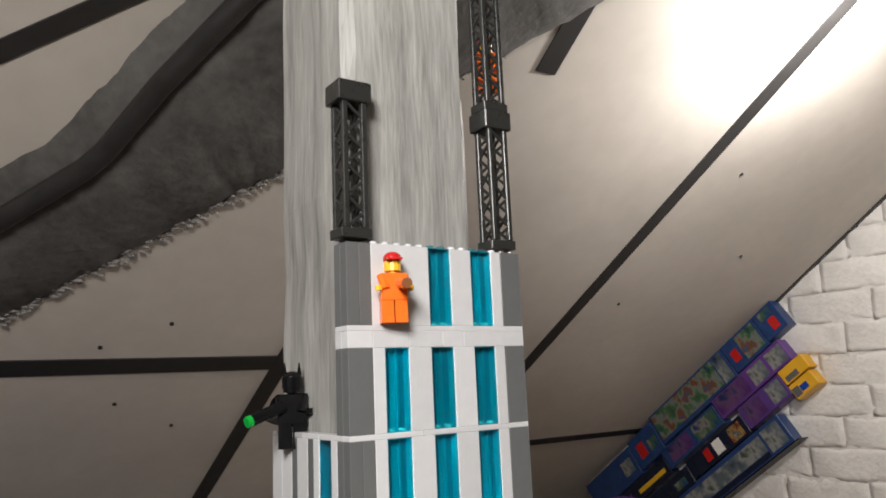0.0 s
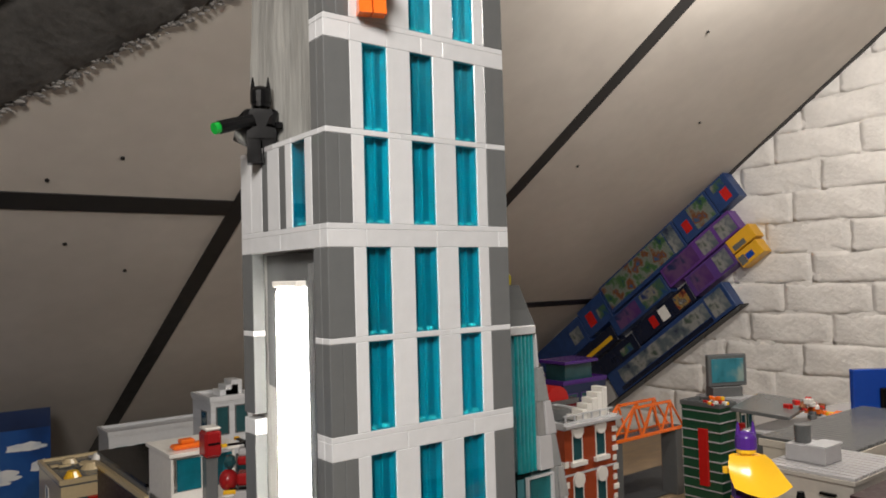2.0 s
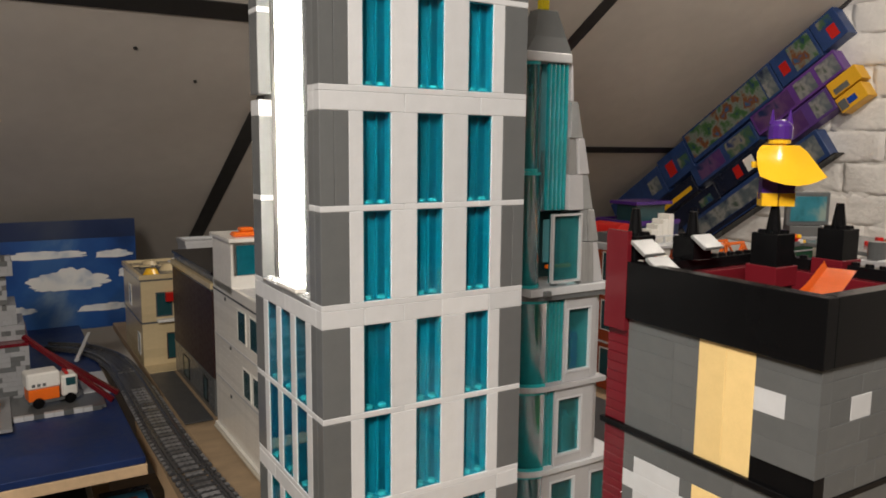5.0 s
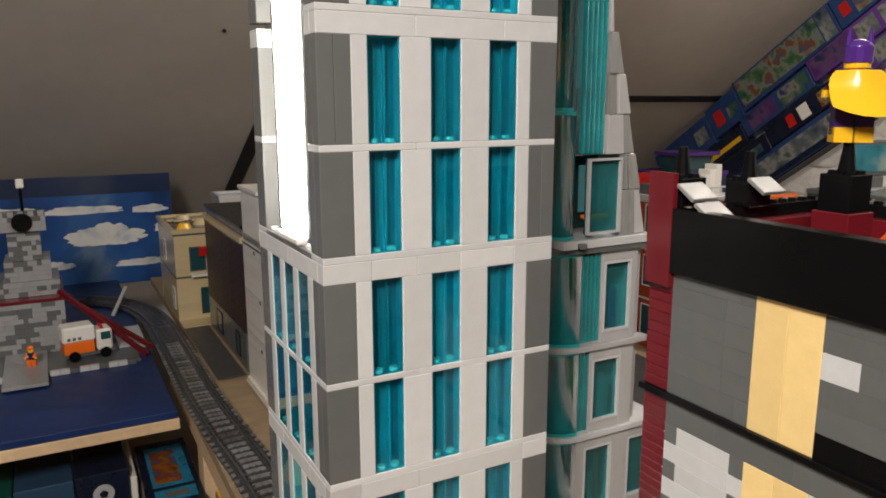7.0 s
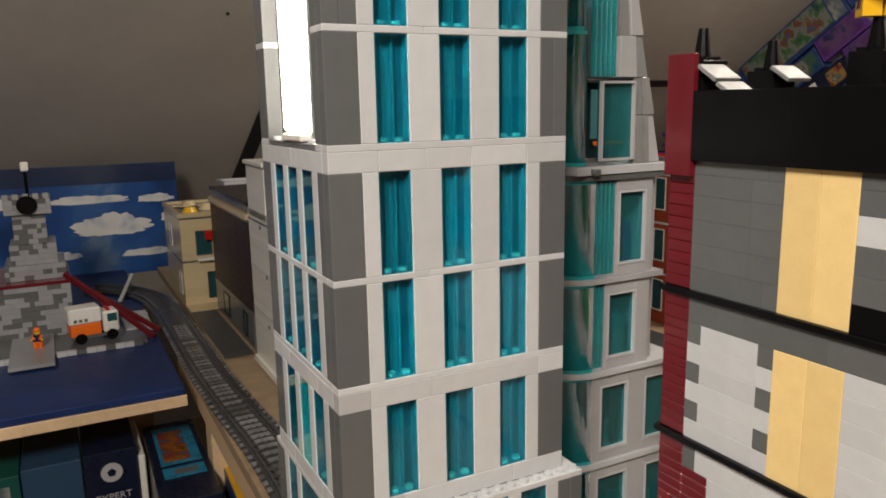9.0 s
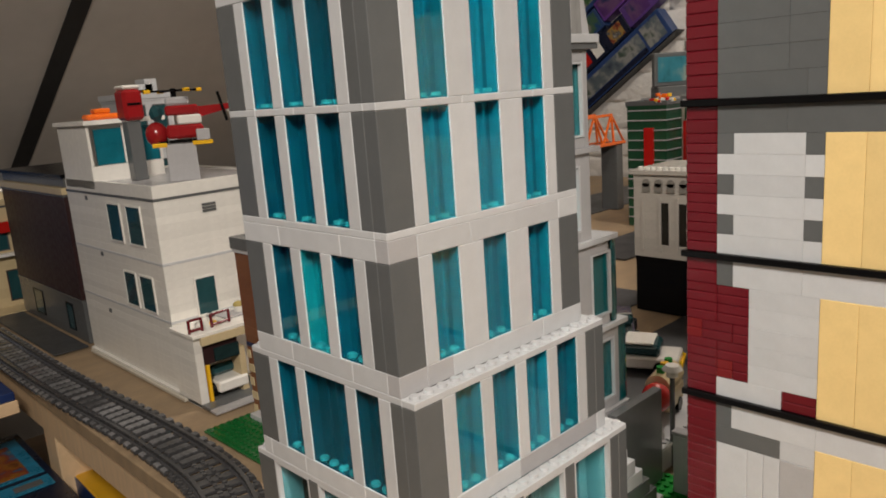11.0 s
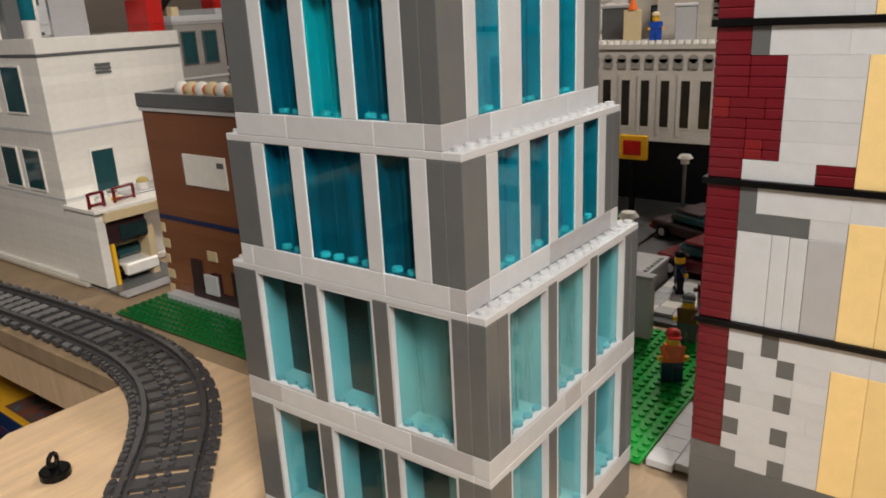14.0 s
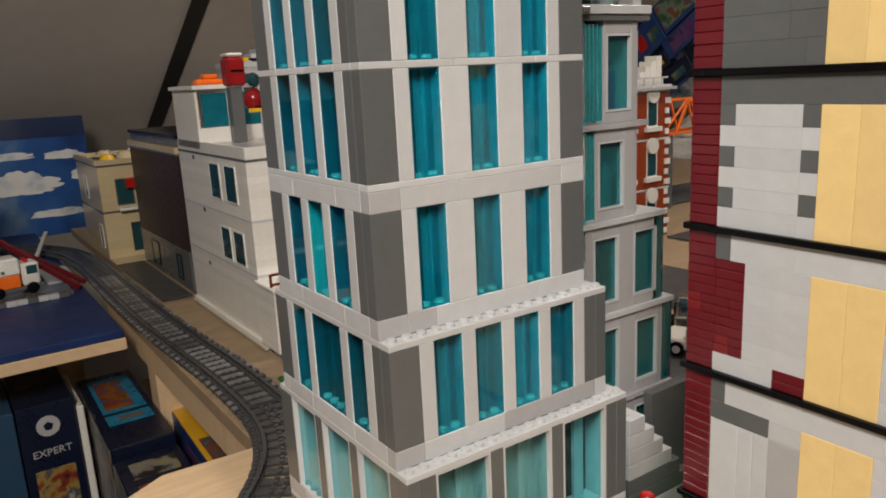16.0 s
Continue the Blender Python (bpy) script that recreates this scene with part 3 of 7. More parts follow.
def minifig(name, at, colours, label, category="toy figure", cape=None, ears=False, group="", tool=None, boots=None):
    """A toy figure 4 cm high as one plain mesh, looking to -y; colours: legs, torso, arms, head, hat."""
    bm = bmesh.new()
    for sx in (-1, 1):
        add_box(bm, sx * 0.004 - 0.0036, -0.004, 0, 0.0072, 0.008, 0.003 if not boots else 0.0062, slot=0 if not boots else 3)
        add_box(bm, sx * 0.004 - 0.0036, -0.003, 0.003, 0.0072, 0.006, 0.010, slot=0)
    add_box(bm, -0.0078, -0.0036, 0.013, 0.0156, 0.0072, 0.0025, slot=0)
    v = [bm.verts.new((x, y, z)) for z, w in ((0.0155, 0.0078), (0.0285, 0.0058)) for x, y in ((-w, -0.0036), (w, -0.0036), (w, 0.0036), (-w, 0.0036))]
    for f in ((0, 1, 5, 4), (1, 2, 6, 5), (2, 3, 7, 6), (3, 0, 4, 7), (4, 5, 6, 7)):
        bm.faces.new([v[i] for i in f]).material_index = 1
    for sx in (-1, 1):
        add_cyl(bm, sx * 0.0068, 0, 0.0275, 0.0026, 0.0095, 8, turn=pose(0, 0, 0, 155, sx * 12, 0), slot=2)
        add_cyl(bm, sx * 0.0092, -0.0045, 0.0182, 0.0021, 0.003, 8, slot=3)
    add_cyl(bm, 0, 0, 0.0285, 0.003, 0.0015, 10, slot=3)
    add_cyl(bm, 0, 0, 0.0298, 0.0050, 0.0082, 14, slot=3)
    add_ball(bm, 0, 0, 0.0372, 0.0056, 0.75, slot=4)
    if ears:
        add_cyl(bm, 0, 0, 0.032, 0.0056, 0.006, 14, slot=4)
        for sx in (-1, 1):
            add_cyl(bm, sx * 0.004, 0, 0.039, 0.0016, 0.007, 6, 0.0003, slot=4)
    else:
        add_box(bm, -0.0045, -0.0085, 0.0358, 0.009, 0.005, 0.0012, slot=4)
    mats = list(colours)
    if tool:
        k = 6 if cape else 5
        reach = 0.016 if not cape else 0.020
        side = 0.004 if not cape else -0.005
        way = pose(0, 0, 0, 97 if not cape else 108, 0, 0 if not cape else -58)
        add_cyl(bm, side, -0.003, 0.0225, 0.0034, reach, 10, turn=way, slot=2)
        tip = Vector((side, -0.003, 0.0225)) + way.to_3x3() @ Vector((0, 0, reach - 0.001))
        add_cyl(bm, tip.x, tip.y, tip.z, 0.0030, 0.004, 10, turn=way, slot=k)
    if cape:
        mats.append(cape)
        rows = []
        for i in range(6):
            u = i / 5
            rows.append([bm.verts.new(((k / 6 - 0.5) * (0.017 + 0.013 * u ** 0.5) - (0.0035 * u if boots else 0), 0.0045 + 0.010 * u * u + 0.003 * math.cos((k / 6 - 0.5) * 5), 0.0290 - (0.0185 - 0.016 * (k / 6 - 0.5) ** 2) * u)) for k in range(7)])
        for a, b in zip(rows, rows[1:]):
            for k in range(6):
                f = bm.faces.new((a[k], a[k + 1], b[k + 1], b[k]))
                f.material_index, f.smooth = 5, True
    if tool:
        mats.append(tool)
    ob = new(name, finish(name, bm, mats))
    ob.matrix_basis = at
    return tagged(ob, label, category, group)


minifig("toy_figure", pose(0.2455, 0.3965, 0.7437, 0, 0, -20), [ORANGE, ORANGE, ORANGE, YELLOW, RED], "small orange toy worker with a red cap on the ledge", tool=BROWN)
minifig("toy_figure", pose(0.2190, 0.482, 0.6721, 0, 0, -24) @ Matrix.Diagonal((1.14, 1.14, 1.16, 1)), [BLACK, BLACK, BLACK, BLACK, BLACK], "all-black toy figure with pointed ears and cape", ears=True, cape=BLACK, tool=GREEN)

# ---- the striped block beside the tower ----
RX, RY = 0.3735, 0.357  # its far west corner


TILEG = mat("dull_pale_tile", (0.24, 0.24, 0.235), 0.5, 0.08, 60)


def striped_block():
    t = thing("striped_tower_block", "grey, dark red and yellow brick-built toy block", "toy building")
    rng = random.Random(5)
    COL = {"R": DRED, "D": DARK, "L": PALE, "T": TAN, "B": BLACK, "r": plastic("worn_red_plastic", (0.19, 0.014, 0.016))}
    ztop, zwall = 0.4010, 0.3964

    def course(row, z, h, split=4):
        """One course of the west face, from the far corner towards the viewer."""
        i = 0
        while i < len(row):
            j = i
            if row[i] == "T":
                i += 4
                continue
            if row[i] == "V":
                i += 1
                continue
            lim = 1 if row[i] == "X" else (2 if row[i] in "RT" else split + rng.randrange(0, 2))
            while j < len(row) and row[j] == row[i] and j - i < lim:
                j += 1
            if row[i] in "Rr":
                for q in (0, 1):
                    block("brick", RX + 0.0002 * q, RY - j * S, z + q * h / 2, S, (j - i) * S - 0.00006, h / 2 - 0.00003, COL[row[i]], t, bev=0.0005)
                i = j
                continue
            block("brick", RX + rng.uniform(0, 0.00012), RY - j * S, z, S, (j - i) * S - 0.00006, h - 0.00005, COL[row[i]], t, bev=0.00012)
            i = j

    s1 = ["RRDDDDDDTTTTDDDD", "RRDDDDDDTTTTDDDD", "RRDDDDDDTTTTLLDD", "RRDDDDDDTTTTDDDD", "RRDDDDDDTTTTDDDD", "RRDDDDDDTTTTBBBB"]
    s2 = ["RRDDDDDDDDDDDDDD", "RRDLLLLDTTTTLLLL", "RRLLLLLLTTTTLLLL", "RRDLLLLDTTTTLLLL", "RRLLLLLLTTTTLLLL", "RRDLLLLDTTTTLLLL", "RRLLLLLLTTTTLLLL"]
    s3 = ["RRDLLLLLLLLLLLLL", "RRRRLLLLTTTTLLLL", "RRRRLLLLTTTTLLLL", "rRRRLLLLTTTTLLLL", "RRRRLLLLTTTTLLLL", "RRrRLLLLTTTTLLLL", "RRLLLLRRTTTTLLLL"]
    s4 = ["RRDLLLLLLLLLLLLL", "RRDDDDLLTTTTLLLL", "RRVVVVVVTTTTLLLL", "RRVVVVVVTTTTLLLL", "RRVVVVVVTTTTLLLL", "RRVVVVVVTTTTLLLL", "RRVVVVVVTTTTLLLL"]
    s5 = ["RRLLDLLLLLLLLLLL", "RRDLLDLLTTTTLLLL", "RRLLLLLLTTTTLLLL", "RRDLLDLLTTTTLLLL", "RRLLLLLLTTTTLLLL", "RRDLLDLLTTTTLLLL", "RRLLLLLLTTTTLLLL", "DDDLLDLLTTTTLLLL"]
    line = PL
    top_heights = [0.0064, 0.0096, 0.0112, 0.0112, 0.0112, 0.0112]
    heights = [0.0128] + [BR] * 6
    z = zwall
    for n, rows in enumerate((s1, s2, s3, s4, s5)):
        if n:
            block("floor_plate", RX - 0.0022, RY - 16 * S - 0.0006, z - line, 16 * S, 16 * S + 0.0024, line, BLACK, t, bev=0.0003)
            z -= line
        hs = top_heights if n == 0 else heights + [BR] * (n == 4)
        zs = z
        for row, h in zip(rows, hs):
            z -= h
            course(row, z, h)
        drop = hs[0] if n else 0.0
        for k in range(2):
            block("tan_panel", RX - 0.0003, RY - (10 + 2 * k) * S, z, S, 2 * S - 0.00012, zs - drop - z, TAN, t, bev=0.0002)
        if n == 3:
            # tall upright panels of the fourth storey
            for a, b in ((2, 4), (4, 5), (5, 6), (6, 8)):
                block("wall_panel", RX + 0.0001 * (a % 3), RY - b * S, z, S, (b - a) * S - 0.0002, 5 * BR - 0.0001, LIGHT2 if b == 8 else PALE, t, bev=0.0003)
    # south face, toward the viewer
    z = zwall
    for n in range(5):
        hs = top_heights if n == 0 else heights + [BR] * (n == 4)
        if n:
            z -= line
        for r, h in enumerate(hs):
            z -= h
            x = 1
            while x < 16:
                k = min(rng.choice((2, 3, 4)), 16 - x)
                m = LIGHT if (n == 0 and r == 2 and x in (3, 4, 8)) or n > 1 and rng.random() < 0.5 else DARK
                block("brick", RX + x * S, RY - 16 * S, z, k * S - 0.0001, S, h - 0.0001, m, t, bev=0.0002)
                x += k
    block("core", RX + S, RY - 15 * S, 0, 14.5 * S, 14.5 * S, ztop - 0.0001, DARK, t)
    block("plinth", RX, RY - 16 * S, 0, 16 * S, 16 * S, max(z, 0.002) - 0.0001, DARK, t)
    # parapet
    hz = 0.0265
    block("parapet", RX - 0.003, RY - 16 * S - 0.002, zwall, S, 16 * S, hz + ztop - zwall, BLACK, t)
    block("parapet", RX + S - 0.003, RY - 16 * S - 0.002, zwall, 16 * S, S, hz + ztop - zwall, BLACK, t)
    block("parapet", RX + S - 0.003, RY - S, ztop, 16 * S, S, hz - 0.004, BLACK, t)
    block("parapet", RX + 15 * S, RY - 15 * S, ztop, S, 14 * S, hz - 0.004, BLACK, t)
    block("inner_wall", RX + S - 0.0029, RY - 2 * S, ztop, 14 * S, S * 0.9, 0.016, DRED, t)
    block("inner_wall", RX + 14 * S, RY - 14 * S, ztop, S * 0.9, 12 * S, 0.016, DRED, t)
    block("deck", RX + S, RY - 15 * S, ztop, 14 * S, 14 * S, 0.002, BLACK, t)
    for i in range(3, 15):
        stud(RX + (i + 0.2) * S, RY - 0.5 * S, ztop + hz - 0.004, BLACK, t)
        if i < 13:
            stud(RX + 15.5 * S, RY - (i + 0.5) * S, ztop + hz - 0.004, BLACK, t)
    block("corner_strip", RX - 0.0035, RY - 2 * S, ztop - 0.012, 0.0033, 2 * S, 0.055, DRED, t)
    for x, y, base in ((RX + 0.002, RY - 2 * S, ztop + hz), (RX + 6.6 * S, RY - 1.6 * S, ztop + hz - 0.004), (RX + 7.6 * S, RY - 7.6 * S, ztop + 0.002), (0.490, RY - 8 * S, ztop + 0.002), (0.500, RY - 14 * S, ztop + 0.002)):
        low = base < ztop + 0.01
        hh = 0.0135 if not low else 0.0405
        part("turret", box_bm(2 * S, 2 * S, hh, 0.0004), BLACK, t, at=(x, y, base))
        if low:
            part("turret_foot", box_bm(2 * S + 0.003, 2 * S + 0.003, 0.011, 0.0004), DRED, t, at=(x - 0.0015, y - 0.0015, base + 0.012))
        for a in (0.5, 1.5):
            for b in (0.5, 1.5):
                stud(x + a * S, y + b * S, base + hh, BLACK, t)
        part("spike", cyl_bm(0.0042, 0.0145, 12, 0.0022), BLACK, t, at=(x + S, y + S, base + hh), smooth=False)
    # pale sloped tiles at the far corners
    for k, (x, y) in enumerate(((RX - 0.001, RY - 3.2 * S), (RX - 0.001, RY - 4.6 * S), (RX + 6.2 * S, RY - 2.9 * S))):
        part("sloped_tile", box_bm(2 * S, 1.55 * S, 0.002, 0.0003), TILEG, t, "pale grey sloped roof tile", at=pose(x, y, ztop + (0.030, 0.022, 0.030)[k], 32, 0, 0))
    return t


striped_block()


def cannon_slide():
    """An orange curved slide piece on the deck."""
    bm = bmesh.new()
    rows = []
    for i in range(9):
        u = i / 8
        z = 0.0125 * (1 - math.cos(u * 2.2)) / 1.4
        rows.append([bm.verts.new((0.034 * u, s * 0.008, z + (0.004 if abs(s) > 0.9 else 0))) for s in (-1, -0.8, 0.8, 1)] )
    for a, b in zip(rows, rows[1:]):
        for k in range(3):
            bm.faces.new((a[k], a[k + 1], b[k + 1], b[k]))
    bmesh.ops.solidify(bm, geom=bm.faces[:], thickness=0.002)
    ob = part("slide", bm, ORANGE, None, at=pose(RX + 4.8 * S, RY - 12.2 * S, 0.4165, 0, 0, 14) @ Matrix.Diagonal((1.15, 1.1, 0.8, 1)))
    tagged(ob, "bright orange curved toy slide on the roof deck", "toy slide")


cannon_slide()
minifig("toy_figure", pose(RX + 8.6 * S, RY - 6.6 * S, 0.4582, 0, 0, 142) @ Matrix.Diagonal((1.12, 1.12, 1.12, 1)), [PURPLE, YELLOW, YELLOW, YELLOW, PURPLE], "purple toy figure with cowl and yellow cape on turret", cape=YELLOW, ears=True, boots=YELLOW)

# ---- toy houses: walls, storey bands, windows, cornices ----
DGLASS = mat("dark_green_glass", (0.02, 0.07, 0.08), 0.06, 0.2, 30)


def wall_window(face, x, y, z, w, h, parent, frame_mat=None, pane_mat=None, bars=1):
    """A framed window set on a wall face; x, y, z is its low corner on the face."""
    frame_mat, pane_mat = frame_mat or WHITE, pane_mat or DGLASS
    turn = Matrix() if face == "s" else Matrix.Rotation(radians(-90), 4, "Z")
    b = 0.0022
    bm = bmesh.new()
    for a in ((0, -0.0014, 0, w, 0.003, b), (0, -0.0014, h - b, w, 0.003, b), (0, -0.0014, b, b, 0.003, h - 2 * b), (w - b, -0.0014, b, b, 0.003, h - 2 * b)):
        add_box(bm, *a)
    for i in range(1, bars):
        add_box(bm, w * i / bars - b / 2, -0.0012, b, b, 0.0026, h - 2 * b)
    win = part("window", bm, frame_mat, parent, at=Matrix.Translation((x, y, z)) @ turn)
    part("pane", box_bm(w - 2 * b, 0.0012, h - 2 * b), pane_mat, win, at=(b, -0.0007, b))
    return win


def stud_field(name, x0, y0, z, nx, ny, material, parent, step=1):
    """Rows of studs joined in one mesh."""
    ring = [(0.0024 * math.cos(k * math.pi / 4), 0.0024 * math.sin(k * math.pi / 4)) for k in range(8)]
    verts, faces = [], []
    for i in range(0, nx, step):
        for j in range(0, ny, step):
            o = len(verts)
            cx, cy = x0 + (i + 0.5) * S, y0 + (j + 0.5) * S
            verts += [(cx + a, cy + b, z) for a, b in ring] + [(cx + a, cy + b, z + 0.0017) for a, b in ring]
            faces += [(o + k, o + (k + 1) % 8, o + 8 + (k + 1) % 8, o + 8 + k) for k in range(8)]
            faces.append(tuple(o + 8 + k for k in range(8)))
    me = bpy.data.meshes.new(name)
    me.from_pydata(verts, [], faces)
    me.materials.append(material)
    ob = new(name, me)
    ob.parent = parent
    return tagged(ob, kind="stuff")


def courses(name, x, y, z, w, d, h, material, parent, n=None):
    """A hollow-looking wall block built of brick courses with fine joints."""
    n = n or max(1, round(h / BR))
    for i in range(n):
        block(name, x, y, z + i * h / n, w, d, h / n - 0.00002, material, parent, bev=0.00008)


def white_station():
    t = thing("white_station", "white brick-built toy rescue station with teal windows", "toy building")
    x, y = 0.397, 1.045
    courses("wall", x, y, 0.0, 0.17, 0.295, 0.092, WHITE, t)
    block("seam_plate", x - 0.0004, y - 0.0004, 0.092, 0.171, 0.296, PL, LIGHT, t)
    courses("wall", x, y, 0.0952, 0.17, 0.295, 0.0695, WHITE, t)
    block("seam_plate", x - 0.0004, y - 0.0004, 0.1648, 0.171, 0.296, PL, LIGHT, t)
    courses("wall", x, y, 0.168, 0.17, 0.295, 0.0755, WHITE, t)
    block("seam_plate", x - 0.0008, y - 0.0008, 0.2436, 0.172, 0.297, PL, DARK, t)
    for a in ((x, y, 0.17, 0.006), (x, y + 0.006, 0.006, 0.283), (x, y + 0.289, 0.17, 0.006), (x + 0.164, y + 0.006, 0.006, 0.283)):
        block("parapet", a[0], a[1], 0.2468, a[2], a[3], 0.0155, WHITE, t)
    block("roof", x + 0.006, y + 0.006, 0.2468, 0.158, 0.283, 0.0130, LIGHT2, t)
    block("base_plate", x - 0.004, y - 0.004, 0.0, 0.178, 0.30, 0.006, WHITE, t)
    for a, b, z0, z1 in ((1.150, 1.195, 0.184, 0.236), (1.086, 1.132, 0.184, 0.236), (1.132, 1.172, 0.099, 0.147), (1.080, 1.122, 0.099, 0.147)):
        wall_window("w", x, b, z0, b - a, z1 - z0, t, WHITE, DGLASS)
    wall_window("s", x + 0.035, y, 0.093, 0.030, 0.05, t, WHITE, DGLASS)
    wall_window("s", x + 0.115, y, 0.098, 0.030, 0.05, t, WHITE, DGLASS)
    for i in range(3):
        block("vent_slat", x + 0.060, y - 0.0015, 0.222 + i * 0.004, 0.018, 0.002, 0.003, DARK, t)
    for yy, zz in ((1.235, 0.158), (1.24, 0.075), (1.26, 0.235)):
        block("vent", x - 0.001, yy, zz, 0.002, 0.008, 0.006, DARK, t)
    # lookout room
    block("lookout_wall", x, 1.225, 0.2510, 0.10, 0.004, 0.03, WHITE, t)
    block("lookout_wall", x, 1.229, 0.2510, 0.004, 0.107, 0.085, WHITE, t)
    block("lookout_wall", x + 0.004, 1.330, 0.2510, 0.096, 0.004, 0.085, WHITE, t)
    block("lookout_glass", x + 0.010, 1.226, 0.282, 0.088, 0.003, 0.048, TEALB, t, "teal lookout glazing")
    for xx in (x, x + 0.047, x + 0.097):
        block("mullion", xx, 1.2245, 0.281, 0.004, 0.005, 0.052, WHITE, t)
    block("lookout_roof", x - 0.004, 1.218, 0.336, 0.112, 0.122, 0.006, WHITE, t)
    # porch
    courses("porch_wall", x - 0.004, 0.985, 0.0, 0.010, 0.058, 0.086, WHITE, t)
    courses("porch_wall", x + 0.052, 0.985, 0.0, 0.008, 0.058, 0.060, BEIGE, t)
    block("porch_roof", x - 0.006, 0.980, 0.0862, 0.10, 0.064, 0.004, WHITE, t)
    block("porch_lintel", x + 0.006, 0.986, 0.050, 0.046, 0.006, 0.036, DBROWN, t)
    block("porch_stripe", x + 0.008, 0.984, 0.002, 0.004, 0.008, 0.048, YELLOW, t)
    block("porch_floor", x - 0.004, 0.965, 0.0005, 0.085, 0.080, 0.004, DARK, t)
    for xx, yy, turn, w in ((x - 0.004, 0.992, 0, 0.019), (x + 0.026, 0.994, 8, 0.028)):
        bm = bmesh.new()
        for dx in (0, w - 0.003):
            add_box(bm, dx, 0, 0, 0.003, 0.003, 0.017)
        add_box(bm, 0.003, 0, 0.0145, w - 0.006, 0.003, 0.003)
        add_box(bm, 0.003, 0, 0.002, w - 0.006, 0.003, 0.003)
        bmesh.ops.bevel(bm, geom=bm.edges[:], offset=0.0006, segments=1, affect="EDGES")
        part("railing", bm, DRED, t, "dark red railing", at=pose(xx, yy, 0.0902, 0, 0, turn))
    part("porch_tile", box_bm(0.038, 0.028, 0.002, 0.0003), LIGHT2, t, at=(x + 0.054, 1.010, 0.0903))
    block("porch_beam", x + 0.004, 0.979, 0.076, 0.088, 0.006, 0.0100, BEIGE, t)
    block("porch_window", x + 0.020, 0.983, 0.052, 0.032, 0.0028, 0.016, AQUAD, t, "dark glazed shop window")
    block("kerb", x - 0.004, 0.950, 0.0004, 0.100, 0.0148, 0.0032, LIGHT2, t)
    # pale edge strip along the foot of the long wall
    block("edge_strip", x - 0.009, 1.020, 0.0005, 0.0048, 0.31, 0.0035, CREAM, t)


white_station()


def porch_pots():
    """Two silver domed pots and a small white bin on the porch roof."""
    for px, py, r, hgt, m, what in ((0.437, 1.021, 0.0062, 0.012, CHROME, "silver domed toy pot on the porch roof"), (0.477, 1.024, 0.0070, 0.014, plastic("gold_plastic", (0.42, 0.33, 0.10)), "gold domed toy pot on the porch roof"), (0.412, 1.004, 0.0050, 0.009, WHITE, "small white toy bin on the porch roof")):
        t = thing("toy_pot", what, "toy pot", (px, py, 0.0902 if px < 0.44 else 0.0924), "porch pots")
        part("base", cyl_bm(r * 0.8, hgt * 0.55, 14, r), WHITE, t)
        bm = bmesh.new()
        add_ball(bm, 0, 0, hgt * 0.58, r, 0.8)
        part("dome", bm, m, t)
    ob = part("toy_tile", box_bm(0.008, 0.006, 0.004, 0.0004), YELLOW, None, at=(0.428, 1.004, 0.0902))
    tagged(ob, "small yellow toy tile on the porch roof", "toy tile")


porch_pots()


def porch_car():
    toy_car("toy_car", pose(0.437, 1.02, 0.0046, 0, 0, 90), WHITE, YELLOW, "white and yellow toy car parked in the porch")


def toy_car(name, at, paint, trim, label, length=0.075, width=0.040):
    t = thing(name, label, "toy car", at)
    bm = box_bm(length, width, 0.014, 0.002)
    part("body", bm, paint, t, at=(-length / 2, -width / 2, 0.006))
    bm = box_bm(length * 0.5, width * 0.86, 0.014, 0.004)
    part("cabin", bm, DGLASS, t, "dark glazed cabin", at=(-length * 0.22, -width * 0.43, 0.0205))
    part("roof", box_bm(length * 0.36, width * 0.84, 0.003, 0.001), paint, t, at=(-length * 0.15, -width * 0.42, 0.0342))
    part("bumper", box_bm(0.004, width * 0.96, 0.006, 0.001), trim, t, at=(length / 2, -width * 0.48, 0.007))
    for sx in (-0.3, 0.3):
        for sy in (-1, 1):
            w = part("wheel", cyl_bm(0.0085, 0.007, 16, bev=0.001), BLACK, t, at=pose(sx * length, sy * (width / 2 + 0.001) + 0.0035 * (1 if sy < 0 else 1), 0.0085, 90, 0, 0))
            part("rim", cyl_bm(0.0048, 0.0076, 12), LIGHT, w, at=(0, 0, -0.0003))
    for sy in (-1, 1):
        part("headlight", cyl_bm(0.0022, 0.002, 10), YCLEAR, t, at=pose(length / 2 + 0.0005, sy * width * 0.32, 0.014, 0, 90, 0))
    return t


porch_car()


